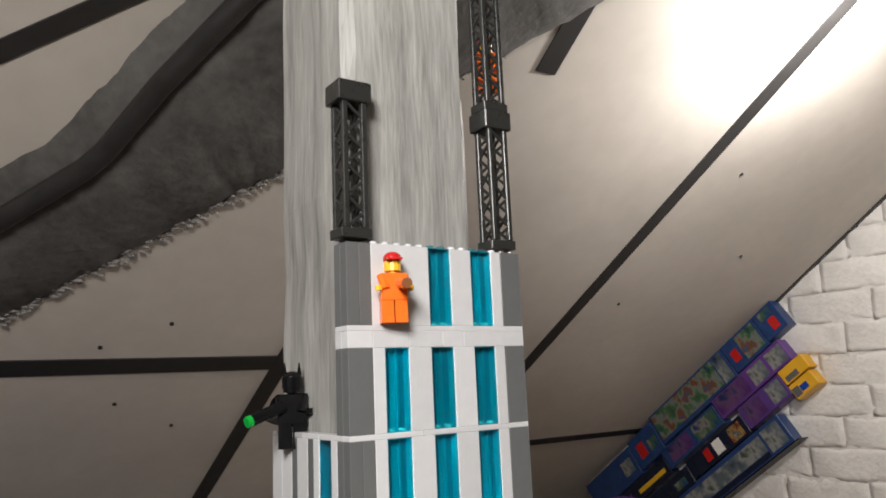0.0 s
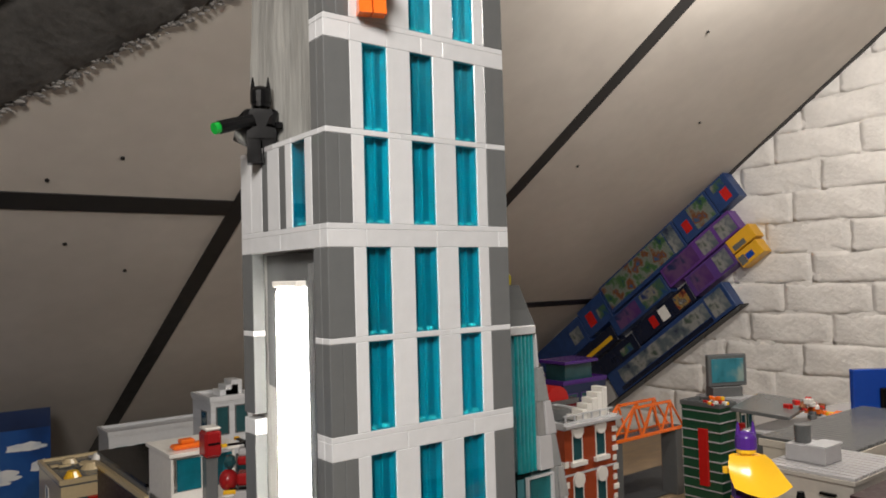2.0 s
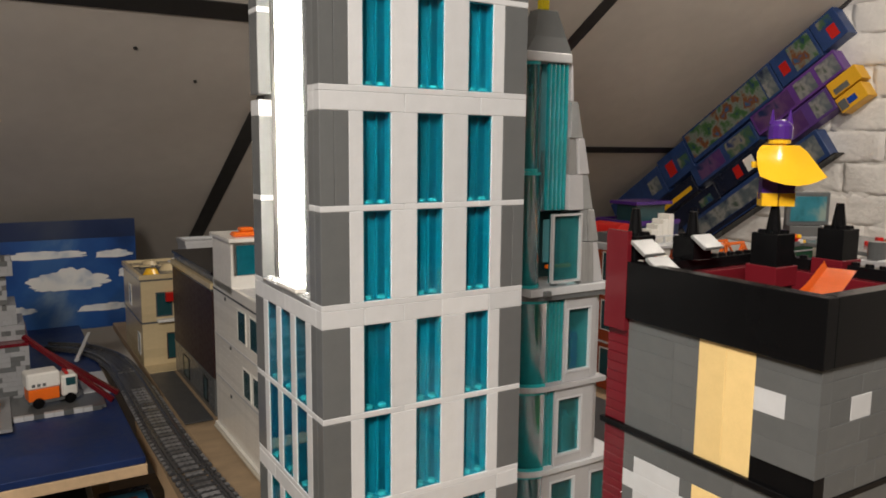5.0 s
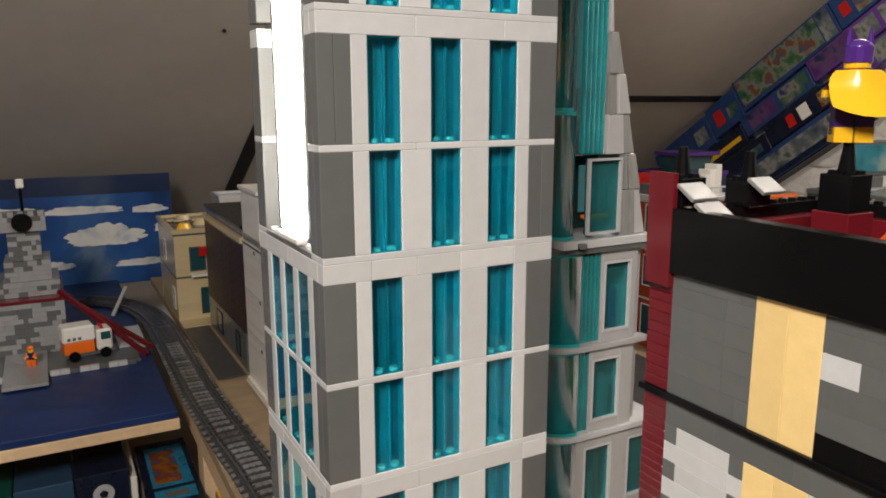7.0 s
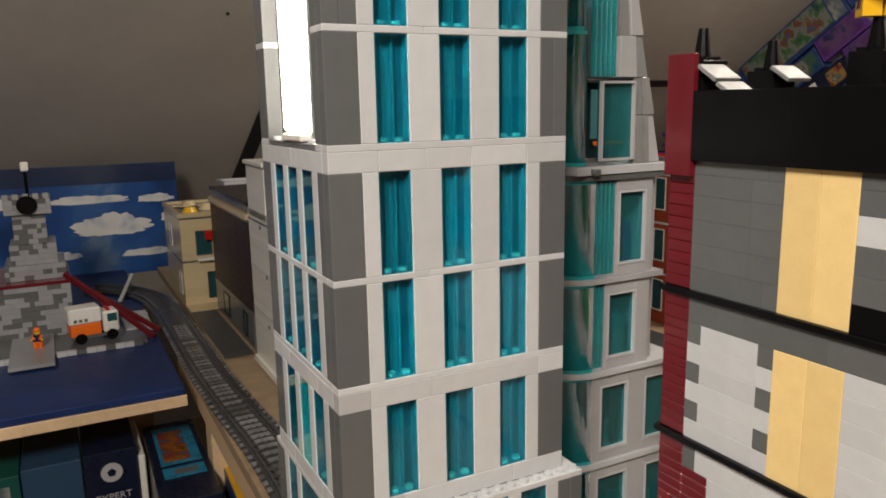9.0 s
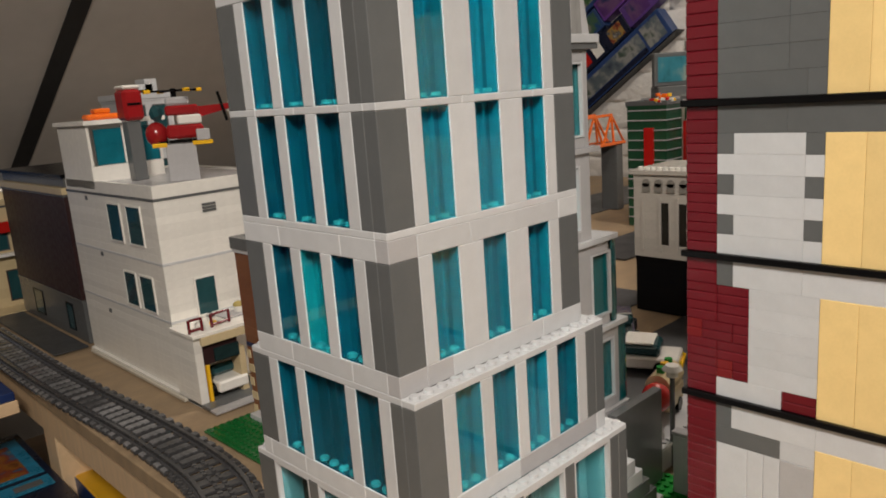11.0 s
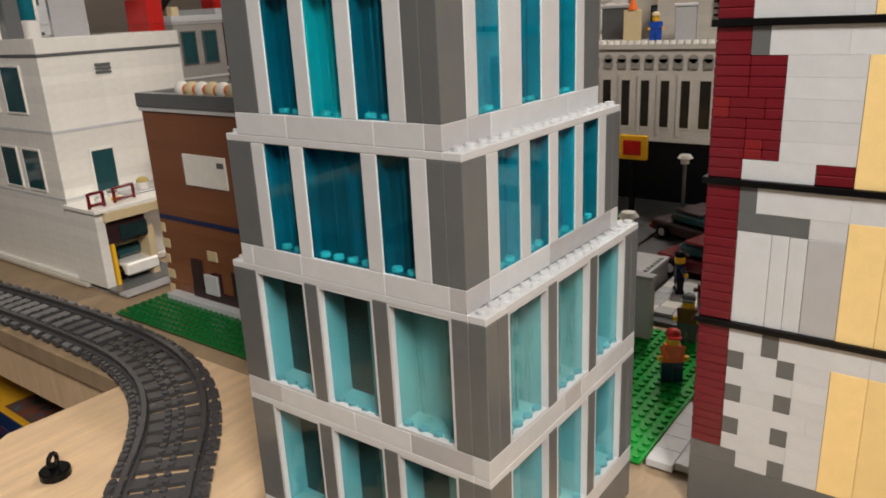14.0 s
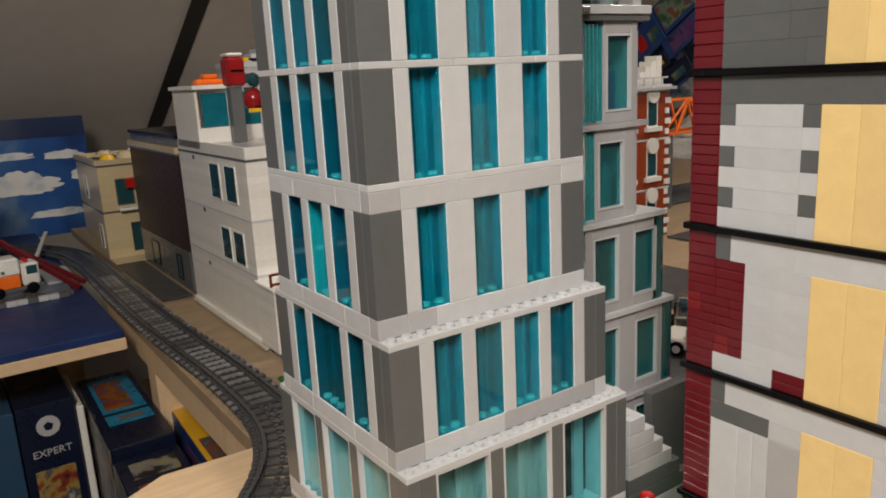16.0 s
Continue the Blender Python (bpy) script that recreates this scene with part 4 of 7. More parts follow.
def brown_house():
    t = thing("brown_house", "brown brick-built toy house with a flat grey roof", "toy building")
    x, y, w, d = 0.424, 0.60, 0.15, 0.316
    ye = y + d
    courses("wall", x, y, 0.0, w, d, 0.084, BROWN, t)
    block("floor_band", x - 0.0006, y - 0.0006, 0.084, w, d, 0.005, NAVY, t)
    courses("wall", x, y, 0.089, w, d, 0.103, BROWN, t)
    block("cornice", x - 0.002, y - 0.002, 0.192, w, d + 0.004, 0.004, LIGHT, t)
    for a in ((x - 0.003, y - 0.003, w, 0.010), (x - 0.003, y + 0.007, 0.010, d - 0.014), (x - 0.003, ye - 0.007, w, 0.010)):
        block("cornice", a[0], a[1], 0.196, a[2], a[3], 0.013, DARK, t)
    block("roof", x + 0.007, y + 0.007, 0.196, w - 0.02, d - 0.014, 0.006, LIGHT, t)
    stud_field("roof_studs", x + 0.009, y + 0.010, 0.202, 15, 36, LIGHT, t)
    block("sign_board", x - 0.0016, ye - 0.118, 0.124, 0.002, 0.062, 0.030, WHITE, t, "plain cream sign board")
    block("sign_mark", x - 0.0024, ye - 0.116, 0.144, 0.002, 0.009, 0.005, DARK, t)
    block("plaque", x - 0.0016, ye - 0.086, 0.050, 0.002, 0.014, 0.010, BEIGE, t)
    for i in range(5):
        q = 0.012 if i % 2 else 0.008
        block("corner_stone", x - 0.0008, ye - q + 0.0006, 0.004 + i * 0.0165, 0.008, q, 0.0095, BEIGE, t)
    bm = bmesh.new()
    add_box(bm, 0, 0, 0.0, 0.004, 0.085, 0.012)
    add_box(bm, 0, 0.068, 0.012, 0.004, 0.015, 0.030)
    add_box(bm, 0, 0.004, 0.012, 0.004, 0.017, 0.026)
    add_box(bm, 0, 0.040, 0.012, 0.004, 0.012, 0.020)
    part("shop_front", bm, DBROWN, t, "dark brown shop front relief", at=(x - 0.003, ye - 0.128, 0.006))
    block("door_grey", x - 0.005, ye - 0.086, 0.016, 0.003, 0.020, 0.020, LIGHT, t)
    block("step", x - 0.012, ye - 0.17, 0.0026, 0.0118, 0.16, 0.006, LIGHT, t)
    for i in range(8):
        bm = bmesh.new()
        add_ball(bm, 0, 0, 0, 0.0078, 1.0)
        yy = ye - 0.045 - i * 0.0152
        ob = part("bead", bm, WHITE if i % 2 == 0 else BEIGE, None, at=(x + 0.018, yy, 0.2113))
        tagged(ob, "round cream bead strung on the roof edge", "bead", "bead string")
        if i < 7:
            ob = part("spacer", cyl_bm(0.005, 0.006, 10), ORANGE, None, at=pose(x + 0.018, yy - 0.0045, 0.2113, 90, 0, 0))
            tagged(ob, "orange spacer ring between cream beads", "bead ring", "bead string")


brown_house()


def base_plate(name, x, y, w, d, material, label, studs=True, z=0.0005):
    t = thing(name, label, "baseplate", (x, y, z))
    part("sheet", box_bm(w, d, 0.002, 0.0002), material, t)
    if studs:
        stud_field("studs", 0.0, 0.0, 0.002, int(w / S), int(d / S), material, t)
    return t


# this plate's green is darkened to hold the shadow it lies in
base_plate("baseplate", 0.362, 0.60, 0.062, 0.320, plastic("shaded_green_plastic", (0.008, 0.13, 0.028)), "green studded baseplate beside the track")
base_plate("baseplate", 0.392, 0.392, 0.192, 0.108, GREEN, "bright green studded baseplate between the towers")
base_plate("baseplate", 0.372, 0.560, 0.50, 0.128, mat("road_plate", (0.06, 0.062, 0.065), 0.45, 0.15, 20), "dark grey road baseplate", False)
base_plate("baseplate", 0.8725, 0.5605, 0.126, 0.130, MATS["road_plate"], "dark grey road baseplate by the bank", False)
base_plate("baseplate", 0.60, 0.33, 0.40, 0.225, MATS["road_plate"], "dark grey road baseplate", False)


def tiled_path():
    t = thing("tiled_path", "pale grey tiled path beside the green baseplate", "path")
    for i in range(5):
        for j in range(3):
            block("tile", 0.394 + i * 0.016 + (2 - j) * 0.004, 0.340 + j * 0.0165, 0.0005, 0.0158, 0.0163, 0.005, LIGHT, t)


tiled_path()


def railway():
    pts = [(0.10, 0.50), (0.165, 0.575), (0.214, 0.628), (0.254, 0.670), (0.285, 0.714), (0.306, 0.762), (0.318, 0.82), (0.321, 0.90), (0.319, 1.0), (0.312, 1.12), (0.306, 1.28), (0.305, 1.45), (0.305, 1.62), (0.300, 1.78), (0.280, 1.90), (0.235, 1.99), (0.16, 2.05)]
    # even steps along a smooth line
    dense = []
    for i in range(len(pts) - 1):
        p0, p1, p2, p3 = (Vector((*pts[max(0, min(len(pts) - 1, k))], 0)) for k in (i - 1, i, i + 1, i + 2))
        for s in range(40):
            u = s / 40
            dense.append(0.5 * ((2 * p1) + (p2 - p0) * u + (2 * p0 - 5 * p1 + 4 * p2 - p3) * u * u + (3 * p1 - p0 - 3 * p2 + p3) * u ** 3))
    even, run_len, last = [dense[0]], 0.0, dense[0]
    for q in dense[1:]:
        run_len += (q - last).length
        last = q
        if run_len >= 0.008:
            even.append(q)
            run_len = 0.0
    t = thing("toy_railway", "dark grey plastic toy railway track in a curve", "toy track", (0, 0, 0.0))
    sleeper = bmesh.new()
    add_box(sleeper, -0.0052, -0.032, 0, 0.0104, 0.064, 0.0032)
    for sy in (-0.028, 0.028):
        for sx in (-0.0035, 0.0035):
            add_cyl(sleeper, sx, sy, 0.0032, 0.0024, 0.0017, 8)
    for sy in (-0.0045, 0.0045):
        for sx in (-0.0035, 0.0035):
            add_cyl(sleeper, sx, sy, 0.0032, 0.0024, 0.0017, 8)
    bmesh.ops.bevel(sleeper, geom=[e for e in sleeper.edges if e.calc_length() > 0.01], offset=0.0004, segments=1, affect="EDGES")
    sl = finish("sleeper", sleeper, RAILM)
    plates = []
    for y0, y1 in ((-0.0125, 0.0125), (-0.0320, -0.0262), (0.0262, 0.0320)):
        bm = bmesh.new()
        add_box(bm, -0.0046, y0, 0.0034, 0.0092, y1 - y0, 0.0020)
        bmesh.ops.bevel(bm, geom=bm.edges[:], offset=0.0004, segments=1, affect="EDGES")
        plates.append(finish("sleeper_plate", bm, RAILP))
    sides = {-1: [], 1: []}
    for i, q in enumerate(even):
        a, b = even[max(i - 1, 0)], even[min(i + 1, len(even) - 1)]
        d = (b - a).normalized()
        n = Vector((-d.y, d.x, 0))
        for s in (-1, 1):
            sides[s].append((q + n * 0.0205 * s, n))
        if i % 2 == 0:
            ob = new("sleeper", sl)
            ob.parent = t
            ob.matrix_basis = Matrix.Translation((q.x, q.y, 0.0006)) @ Matrix.Rotation(math.atan2(d.y, d.x), 4, "Z")
            if 0.86 < q.y < 1.60:
                for mesh in plates:
                    pl = new("sleeper_plate", mesh)
                    pl.parent = ob
    for s in (-1, 1):
        bm = bmesh.new()
        rings = []
        for q, n in sides[s]:
            ring = []
            for off, z in ((-0.0035, 0.0034), (-0.0018, 0.0050), (-0.0018, 0.0095), (0.0018, 0.0095), (0.0018, 0.0050), (0.0035, 0.0034)):
                v = q + n * off
                ring.append(bm.verts.new((v.x, v.y, z)))
            rings.append(ring)
        for a, b in zip(rings, rings[1:]):
            for k in range(6):
                bm.faces.new((a[k], b[k], b[(k + 1) % 6], a[(k + 1) % 6]))
        bmesh.ops.recalc_face_normals(bm, faces=bm.faces[:])
        part("rail", bm, RAILM, t)


railway()


def peg():
    t = thing("ring_plate", "small black plastic plate with an upright ring", "toy part", pose(0.187, 0.700, -0.0008, 0, 0, 35))
    part("plate", cyl_bm(0.0095, 0.0055, 16, bev=0.0008), BLACK, t)
    bm = bmesh.new()
    rings = []
    for k in range(18):
        a = 2 * math.pi * k / 18
        rings.append([bm.verts.new(((0.0048 + 0.0014 * math.cos(b)) * math.cos(a), 0.0016 * math.sin(b), 0.0108 + (0.0048 + 0.0014 * math.cos(b)) * math.sin(a))) for b in [i * math.pi / 4 for i in range(8)]])
    for k in range(18):
        for i in range(8):
            bm.faces.new((rings[k][i], rings[k][(i + 1) % 8], rings[(k + 1) % 18][(i + 1) % 8], rings[(k + 1) % 18][i])).smooth = True
    part("ring", bm, BLACK, t)


peg()


TEALF = mat("fluted_teal_plastic", (0.010, 0.29, 0.31), 0.07, 0.25, 40, 0, 0, 0.7, 0.45, 0, 1.4)
SILVER = mat("silvery_clear_plastic", (0.40, 0.40, 0.395), 0.16, 0.3, 30, 0, 0.45, 0.6, stretch=(6, 6, 0.5))


def frame_bm(w, h, b=0.0016, d=0.003):
    bm = bmesh.new()
    for q in ((0, 0, 0, w, d, b), (0, 0, h - b, w, d, b), (0, 0, b, b, d, h - 2 * b), (w - b, 0, b, b, d, h - 2 * b)):
        add_box(bm, *q)
    return bm


def fluted(t, x0, y, z0, h, n, r=0.0021):
    """A panel of n upright half-round teal ribs."""
    bm = bmesh.new()
    lo, hi = [], []
    for i in range(n):
        for k in range(7):
            a = math.pi * k / 6
            px, py = x0 + r * (2 * i + 1) - r * math.cos(a), y - r * math.sin(a)
            lo.append(bm.verts.new((px, py, z0)))
            hi.append(bm.verts.new((px, py, z0 + h)))
    for i in range(len(lo) - 1):
        bm.faces.new((lo[i], lo[i + 1], hi[i + 1], hi[i]))
    bmesh.ops.solidify(bm, geom=bm.faces[:], thickness=0.0012)
    g = part("fluted_panel", bm, TEALF, t, "fluted clear teal panel")
    g.visible_shadow = False


def spire_tower():
    t = thing("spire_tower", "grey toy skyscraper with teal glazing and a spire", "toy building")
    y = 0.500
    rng = random.Random(31)
    bits = (DGREEN, DRED, TEALB, DGREEN, DARK, PURPLE, DARK, BLACK, TEALD, DARK, AQUAB, BLACK, BEIGE)

    def clutter(x0, x1, z, h, n):
        """Small furniture pieces standing on a floor behind the glass."""
        for k in range(n):
            w, d, q = rng.uniform(0.004, 0.010), rng.uniform(0.004, 0.008), rng.uniform(0.15, 0.62) * h
            px, py = rng.uniform(x0, x1 - w), y + rng.uniform(0.008, 0.040)
            part("inner_block", box_bm(w, d, q, 0.0006), rng.choice(bits), t, at=(px, py, z))
            if rng.random() < 0.6:
                part("inner_stud", cyl_bm(0.0026, 0.004, 10), rng.choice(bits), t, at=(px + w / 2, py + d / 2, z + q))

    def bow(z0, z1, x0, r, depth, turn, n, name, label):
        """Curved clear glazing; thin bright lips run round its foot and head."""
        bm = bmesh.new()
        rows = []
        for zz in (z0, z1):
            rows.append([bm.verts.new((x0 - r * math.cos(a), y + depth - depth * math.sin(a), zz)) for a in [turn[0] + (turn[1] - turn[0]) * i / n for i in range(n + 1)]])
        for i in range(n):
            bm.faces.new((rows[0][i], rows[0][i + 1], rows[1][i + 1], rows[1][i])).smooth = True
        bmesh.ops.solidify(bm, geom=bm.faces[:], thickness=0.0014)
        g = part(name, bm, TEALG, t, label)
        g.visible_shadow = False
        for zz in (z0, z1 - 0.0024):
            lip = bmesh.new()
            rr = []
            for k, (e, hh) in enumerate(((0.0006, 0), (0.0006, 0.0024), (-0.0012, 0.0024), (-0.0012, 0))):
                rr.append([lip.verts.new((x0 - (r + e) * math.cos(a), y + depth - (depth + e) * math.sin(a), zz + hh)) for a in [turn[0] + (turn[1] - turn[0]) * i / n for i in range(n + 1)]])
            for k in range(4):
                for i in range(n):
                    lip.faces.new((rr[k][i], rr[k][i + 1], rr[(k + 1) % 4][i + 1], rr[(k + 1) % 4][i]))
            bmesh.ops.recalc_face_normals(lip, faces=lip.faces[:])
            part("glazing_lip", lip, TEALC, g)

    # storeys with a rounded glazed corner on the west, light slabs between
    levels = [(0.0, 0.082, 0.540), (0.086, 0.154, 0.540), (0.158, 0.226, 0.528), (0.230, 0.296, 0.507), (0.300, 0.370, 0.507)]
    openings = [[(0.452, 0.482), (0.500, 0.526)], [(0.452, 0.482), (0.500, 0.526)], [(0.454, 0.481), (0.497, 0.523)], [(0.459, 0.486)], [(0.467, 0.493)]]
    for k, (z0, z1, xr) in enumerate(levels):
        h = z1 - z0
        block("rear_wall", 0.445, y + 0.075, z0, xr - 0.445, 0.008, h, LIGHT2, t)
        block("side_wall", xr - 0.008, y + 0.006, z0, 0.008, 0.069, h, LIGHT2, t)
        x = 0.446
        if k >= 3:
            wide = openings[k][0][0] - 0.002 - 0.446
            n = round(wide / 0.0042)
            fluted(t, 0.446, y + 0.0025, z0 + 0.002, h - 0.004, n, wide / n / 2)
            x = 0.446 + wide
        for a, b in openings[k]:
            block("pier", x, y, z0, a - x, 0.008, h, LIGHT2, t)
            block("lintel", a, y, z1 - 0.0085, b - a, 0.008, 0.0085, LIGHT2, t)
            block("sill", a, y, z0, b - a, 0.008, 0.0075, LIGHT2, t)
            win = part("window", box_bm(b - a - 0.001, 0.0015, h - 0.0165), SPANE, t, "clear teal pane", at=(a + 0.0005, y + 0.003, z0 + 0.0078))
            win.visible_shadow = False
            part("window_frame", frame_bm(b - a, h - 0.0163), LIGHT, win, at=(-0.0005, -0.0036, 0))
            x = b
        block("pier", x, y, z0, xr - 0.008 - x, 0.008, h, LIGHT2, t)
        bow(z0, z1, 0.446, 0.028, 0.030, (0.0, math.pi / 2), 12, "curved_glazing", "curved clear teal corner")
        bm = bmesh.new()
        ring = [(xr + 0.002, y - 0.003), (xr + 0.002, y + 0.085), (0.416, y + 0.085), (0.416, y + 0.03)] + [(0.446 - 0.031 * math.sin(a), y + 0.030 - 0.033 * math.cos(a)) for a in [i * math.pi / 20 for i in range(10, -1, -1)]]
        for zz in (z1, z1 + 0.004):
            vs = [bm.verts.new((px, py, zz)) for px, py in ring]
            bm.faces.new(vs)
            bm.verts.ensure_lookup_table()
        nr = len(ring)
        for i in range(nr):
            bm.faces.new((bm.verts[i], bm.verts[(i + 1) % nr], bm.verts[nr + (i + 1) % nr], bm.verts[nr + i]))
        bmesh.ops.recalc_face_normals(bm, faces=bm.faces[:])
        part("floor_slab", bm, LIGHT2 if k in (0, 3) else DARK if k == 4 else LIGHT, t)
        # added dark sheet that stands in for the storey's unlit depth
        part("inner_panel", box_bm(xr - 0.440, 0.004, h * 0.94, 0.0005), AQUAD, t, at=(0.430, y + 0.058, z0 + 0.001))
        clutter(0.424, xr - 0.012, z0 + 0.0005, h, 16)
        # turret rounding on the lower east corner
        if xr > 0.52:
            part("turret_glazing", cyl_bm(0.016, h, 24), TEALG, t, "clear teal rounded corner", at=(xr - 0.002, y + 0.016, z0), smooth=False)
    block("slab_band", 0.426, y - 0.0045, 0.3742, 0.083, 0.080, 0.0060, LIGHT, t)
    part("slab_clip", box_bm(0.006, 0.004, 0.004, 0.0004), DARK, t, at=(0.438, y - 0.0082, 0.3745))
    # upper glazed shaft
    for x0, x1, z0, z1 in ((0.418, 0.446, 0.3805, 0.470), (0.420, 0.441, 0.4702, 0.552)):
        bow(z0, z1, (x0 + x1) / 2, (x1 - x0) / 2, 0.022, (0.0, math.pi), 14, "shaft_glazing", "curved clear teal shaft")
        # dark sheet added behind the shaft glass as its inner shade
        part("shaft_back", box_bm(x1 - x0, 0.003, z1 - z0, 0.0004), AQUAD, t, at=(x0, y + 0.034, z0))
        clutter(x0 + 0.001, x1 - 0.001, z0 + 0.0005, (z1 - z0) * 0.8, 8)
    fluted(t, 0.4425, y + 0.003, 0.4405, 0.111, 5)
    part("shaft_core", box_bm(0.021, 0.002, 0.111, 0.0003), AQUAB, t, "pale aqua panel behind the ribs", at=(0.4425, y + 0.009, 0.4405))
    part("shaft_core", box_bm(0.021, 0.0012, 0.045, 0.0003), CLEAR, t, "clear panel behind the ribs", at=(0.4425, y + 0.0072, 0.4410))
    # leaning silvery clear slopes, stacked in steps on the east side
    zs = [0.3805, 0.414, 0.440, 0.468, 0.496, 0.524, 0.552]

    def edge(z):
        return 0.506 - (z - 0.374) * 0.225

    for i, (za, zb) in enumerate(zip(zs, zs[1:])):
        left = 0.478 if i < 2 else 0.4645
        mid = left + (edge(za) - left) * (0.45 if i % 2 else 0.58)
        for j, (xa, xb, xc, xd) in enumerate(((left, mid, mid - 0.002, left), (mid + 0.0003, edge(za), edge(zb), mid - 0.0017))):
            if xc - xd < 0.0008:
                continue
            bm = bmesh.new()
            off = -0.001 + 0.0016 * ((i + j) % 2)
            a = [bm.verts.new((px, y + off, pz)) for px, pz in ((xa, za), (xb, za), (xc, zb - 0.0003), (xd, zb - 0.0003))]
            b = [bm.verts.new((px, y + 0.050, pz)) for px, pz in ((xa, za), (xb, za), (xc, zb - 0.0003), (xd, zb - 0.0003))]
            bm.faces.new(a)
            bm.faces.new(b[::-1])
            for q in range(4):
                bm.faces.new((a[q], b[q], b[(q + 1) % 4], a[(q + 1) % 4]))
            bmesh.ops.recalc_face_normals(bm, faces=bm.faces[:])
            bmesh.ops.bevel(bm, geom=bm.edges[:], offset=0.0004, segments=1, affect="EDGES")
            part("slope_piece", bm, (SILVER, LIGHT2, SMOKE)[(i * 2 + j) % 3], t, "silvery clear sloped piece")
    win = part("window", box_bm(0.030, 0.0015, 0.054), SPANE, t, "clear framed pane", at=(0.4475, y, 0.3835))
    win.visible_shadow = False
    # near-black sheet added behind the pane for the dim room
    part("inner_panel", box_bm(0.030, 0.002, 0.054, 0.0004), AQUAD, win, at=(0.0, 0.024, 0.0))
    for q in ((0.003, 0.012, 0.010, 0.034, AQUAB), (0.015, 0.016, 0.006, 0.030, TEALB), (0.023, 0.010, 0.004, 0.022, DARK)):
        part("inner_panel", box_bm(q[2], 0.0012, q[3], 0.0002), q[4], win, at=(q[0], q[1], 0.0145))
    part("inner_strip", box_bm(0.024, 0.004, 0.003, 0.0004), ORANGE, win, at=(0.003, 0.006, 0.0100))
    part("window_frame", frame_bm(0.030, 0.054), LIGHT2, win, at=(0, -0.0032, 0))
    part("crown", box_bm(0.044, 0.03, 0.007, 0.0006), LIGHT, t, at=(0.419, y - 0.002, 0.552))
    bm = bmesh.new()
    lo = [(0.421, y), (0.464, y), (0.464, y + 0.03), (0.421, y + 0.03)]
    mid = [(0.4325, y + 0.006), (0.4630, y + 0.006), (0.4630, y + 0.026), (0.4325, y + 0.026)]
    hi = [(0.4400, y + 0.012), (0.4585, y + 0.012), (0.4585, y + 0.022), (0.4400, y + 0.022)]
    rings = [[bm.verts.new((*p, zz)) for p in ring] for ring, zz in ((lo, 0.559), (mid, 0.5715), (hi, 0.592))]
    bm.faces.new(rings[2])
    for a, b in zip(rings, rings[1:]):
        for i in range(4):
            bm.faces.new((a[i], a[(i + 1) % 4], b[(i + 1) % 4], b[i]))
    part("spire", bm, DARK, t)
    part("beacon", box_bm(0.0075, 0.0075, 0.0090, 0.0012), YCLEAR, t, "clear yellow beacon", at=(0.4445, y + 0.013, 0.592))


spire_tower()

# ---- printed card and the harbour side ----


def print_mat(name, colours, scale=14.0, rough=0.3, cells=True):
    """Card printed with patches of several colours."""
    if name in MATS:
        return MATS[name]
    m = bpy.data.materials.new(name)
    m.use_nodes = True
    nt = m.node_tree
    b = nt.nodes["Principled BSDF"]
    b.inputs["Roughness"].default_value = rough
    tc = nt.nodes.new("ShaderNodeTexCoord")
    n = nt.nodes.new("ShaderNodeTexNoise")
    n.inputs["Scale"].default_value, n.inputs["Detail"].default_value, n.inputs["Distortion"].default_value = scale, 9, 0.25
    nt.links.new(tc.outputs["Object"], n.inputs["Vector"])
    r = nt.nodes.new("ShaderNodeValToRGB")
    r.color_ramp.interpolation = "EASE"
    els = r.color_ramp.elements
    while len(els) < len(colours):
        els.new(0.5)
    for i, (e, c) in enumerate(zip(els, colours)):
        e.position = 0.30 + 0.42 * i / max(1, len(colours) - 1)
        e.color = (c[0] * 0.7, c[1] * 0.7, c[2] * 0.7, 1)
    nt.links.new(n.outputs[0], r.inputs[0])
    nt.links.new(r.outputs[0], b.inputs["Base Color"])
    MATS[name] = m
    return m


P_SKY = print_mat("printed_sky", ((0.012, 0.05, 0.19), (0.018, 0.085, 0.32), (0.025, 0.11, 0.38), (0.05, 0.16, 0.44), (0.22, 0.34, 0.52)), 5.0)
# four prints darkened: shade under the sloping ceiling is in their colours
P_BLUE = print_mat("printed_blue_scene", ((0.007, 0.020, 0.082), (0.014, 0.068, 0.238), (0.068, 0.150, 0.082), (0.306, 0.286, 0.238), (0.014, 0.041, 0.170)), 16)
P_PURPLE = print_mat("printed_purple_scene", ((0.027, 0.014, 0.082), (0.109, 0.034, 0.190), (0.170, 0.082, 0.204), (0.014, 0.034, 0.122)), 14)
P_GREENS = print_mat("printed_green_scene", ((0.014, 0.048, 0.136), (0.068, 0.170, 0.054), (0.238, 0.272, 0.238), (0.238, 0.082, 0.020), (0.034, 0.136, 0.306)), 22)
P_TRAIN = print_mat("printed_grey_scene", ((0.014, 0.027, 0.082), (0.136, 0.170, 0.190), (0.374, 0.374, 0.354), (0.054, 0.095, 0.068)), 18)
P_MIXED = print_mat("printed_toy_scene", ((0.03, 0.02, 0.02), (0.30, 0.05, 0.03), (0.45, 0.30, 0.08), (0.10, 0.10, 0.12), (0.45, 0.45, 0.42)), 40)
CARDY = mat("yellow_box_card", (0.75, 0.40, 0.02), 0.35, 0.08, 20)
CARDN = mat("navy_box_card", (0.007, 0.011, 0.030), 0.3, 0.2, 20)
CARDT = mat("teal_box_card", (0.006, 0.075, 0.06), 0.35, 0.1, 20)
CARDS = mat("sky_box_card", (0.025, 0.065, 0.125), 0.35, 0.1, 6)


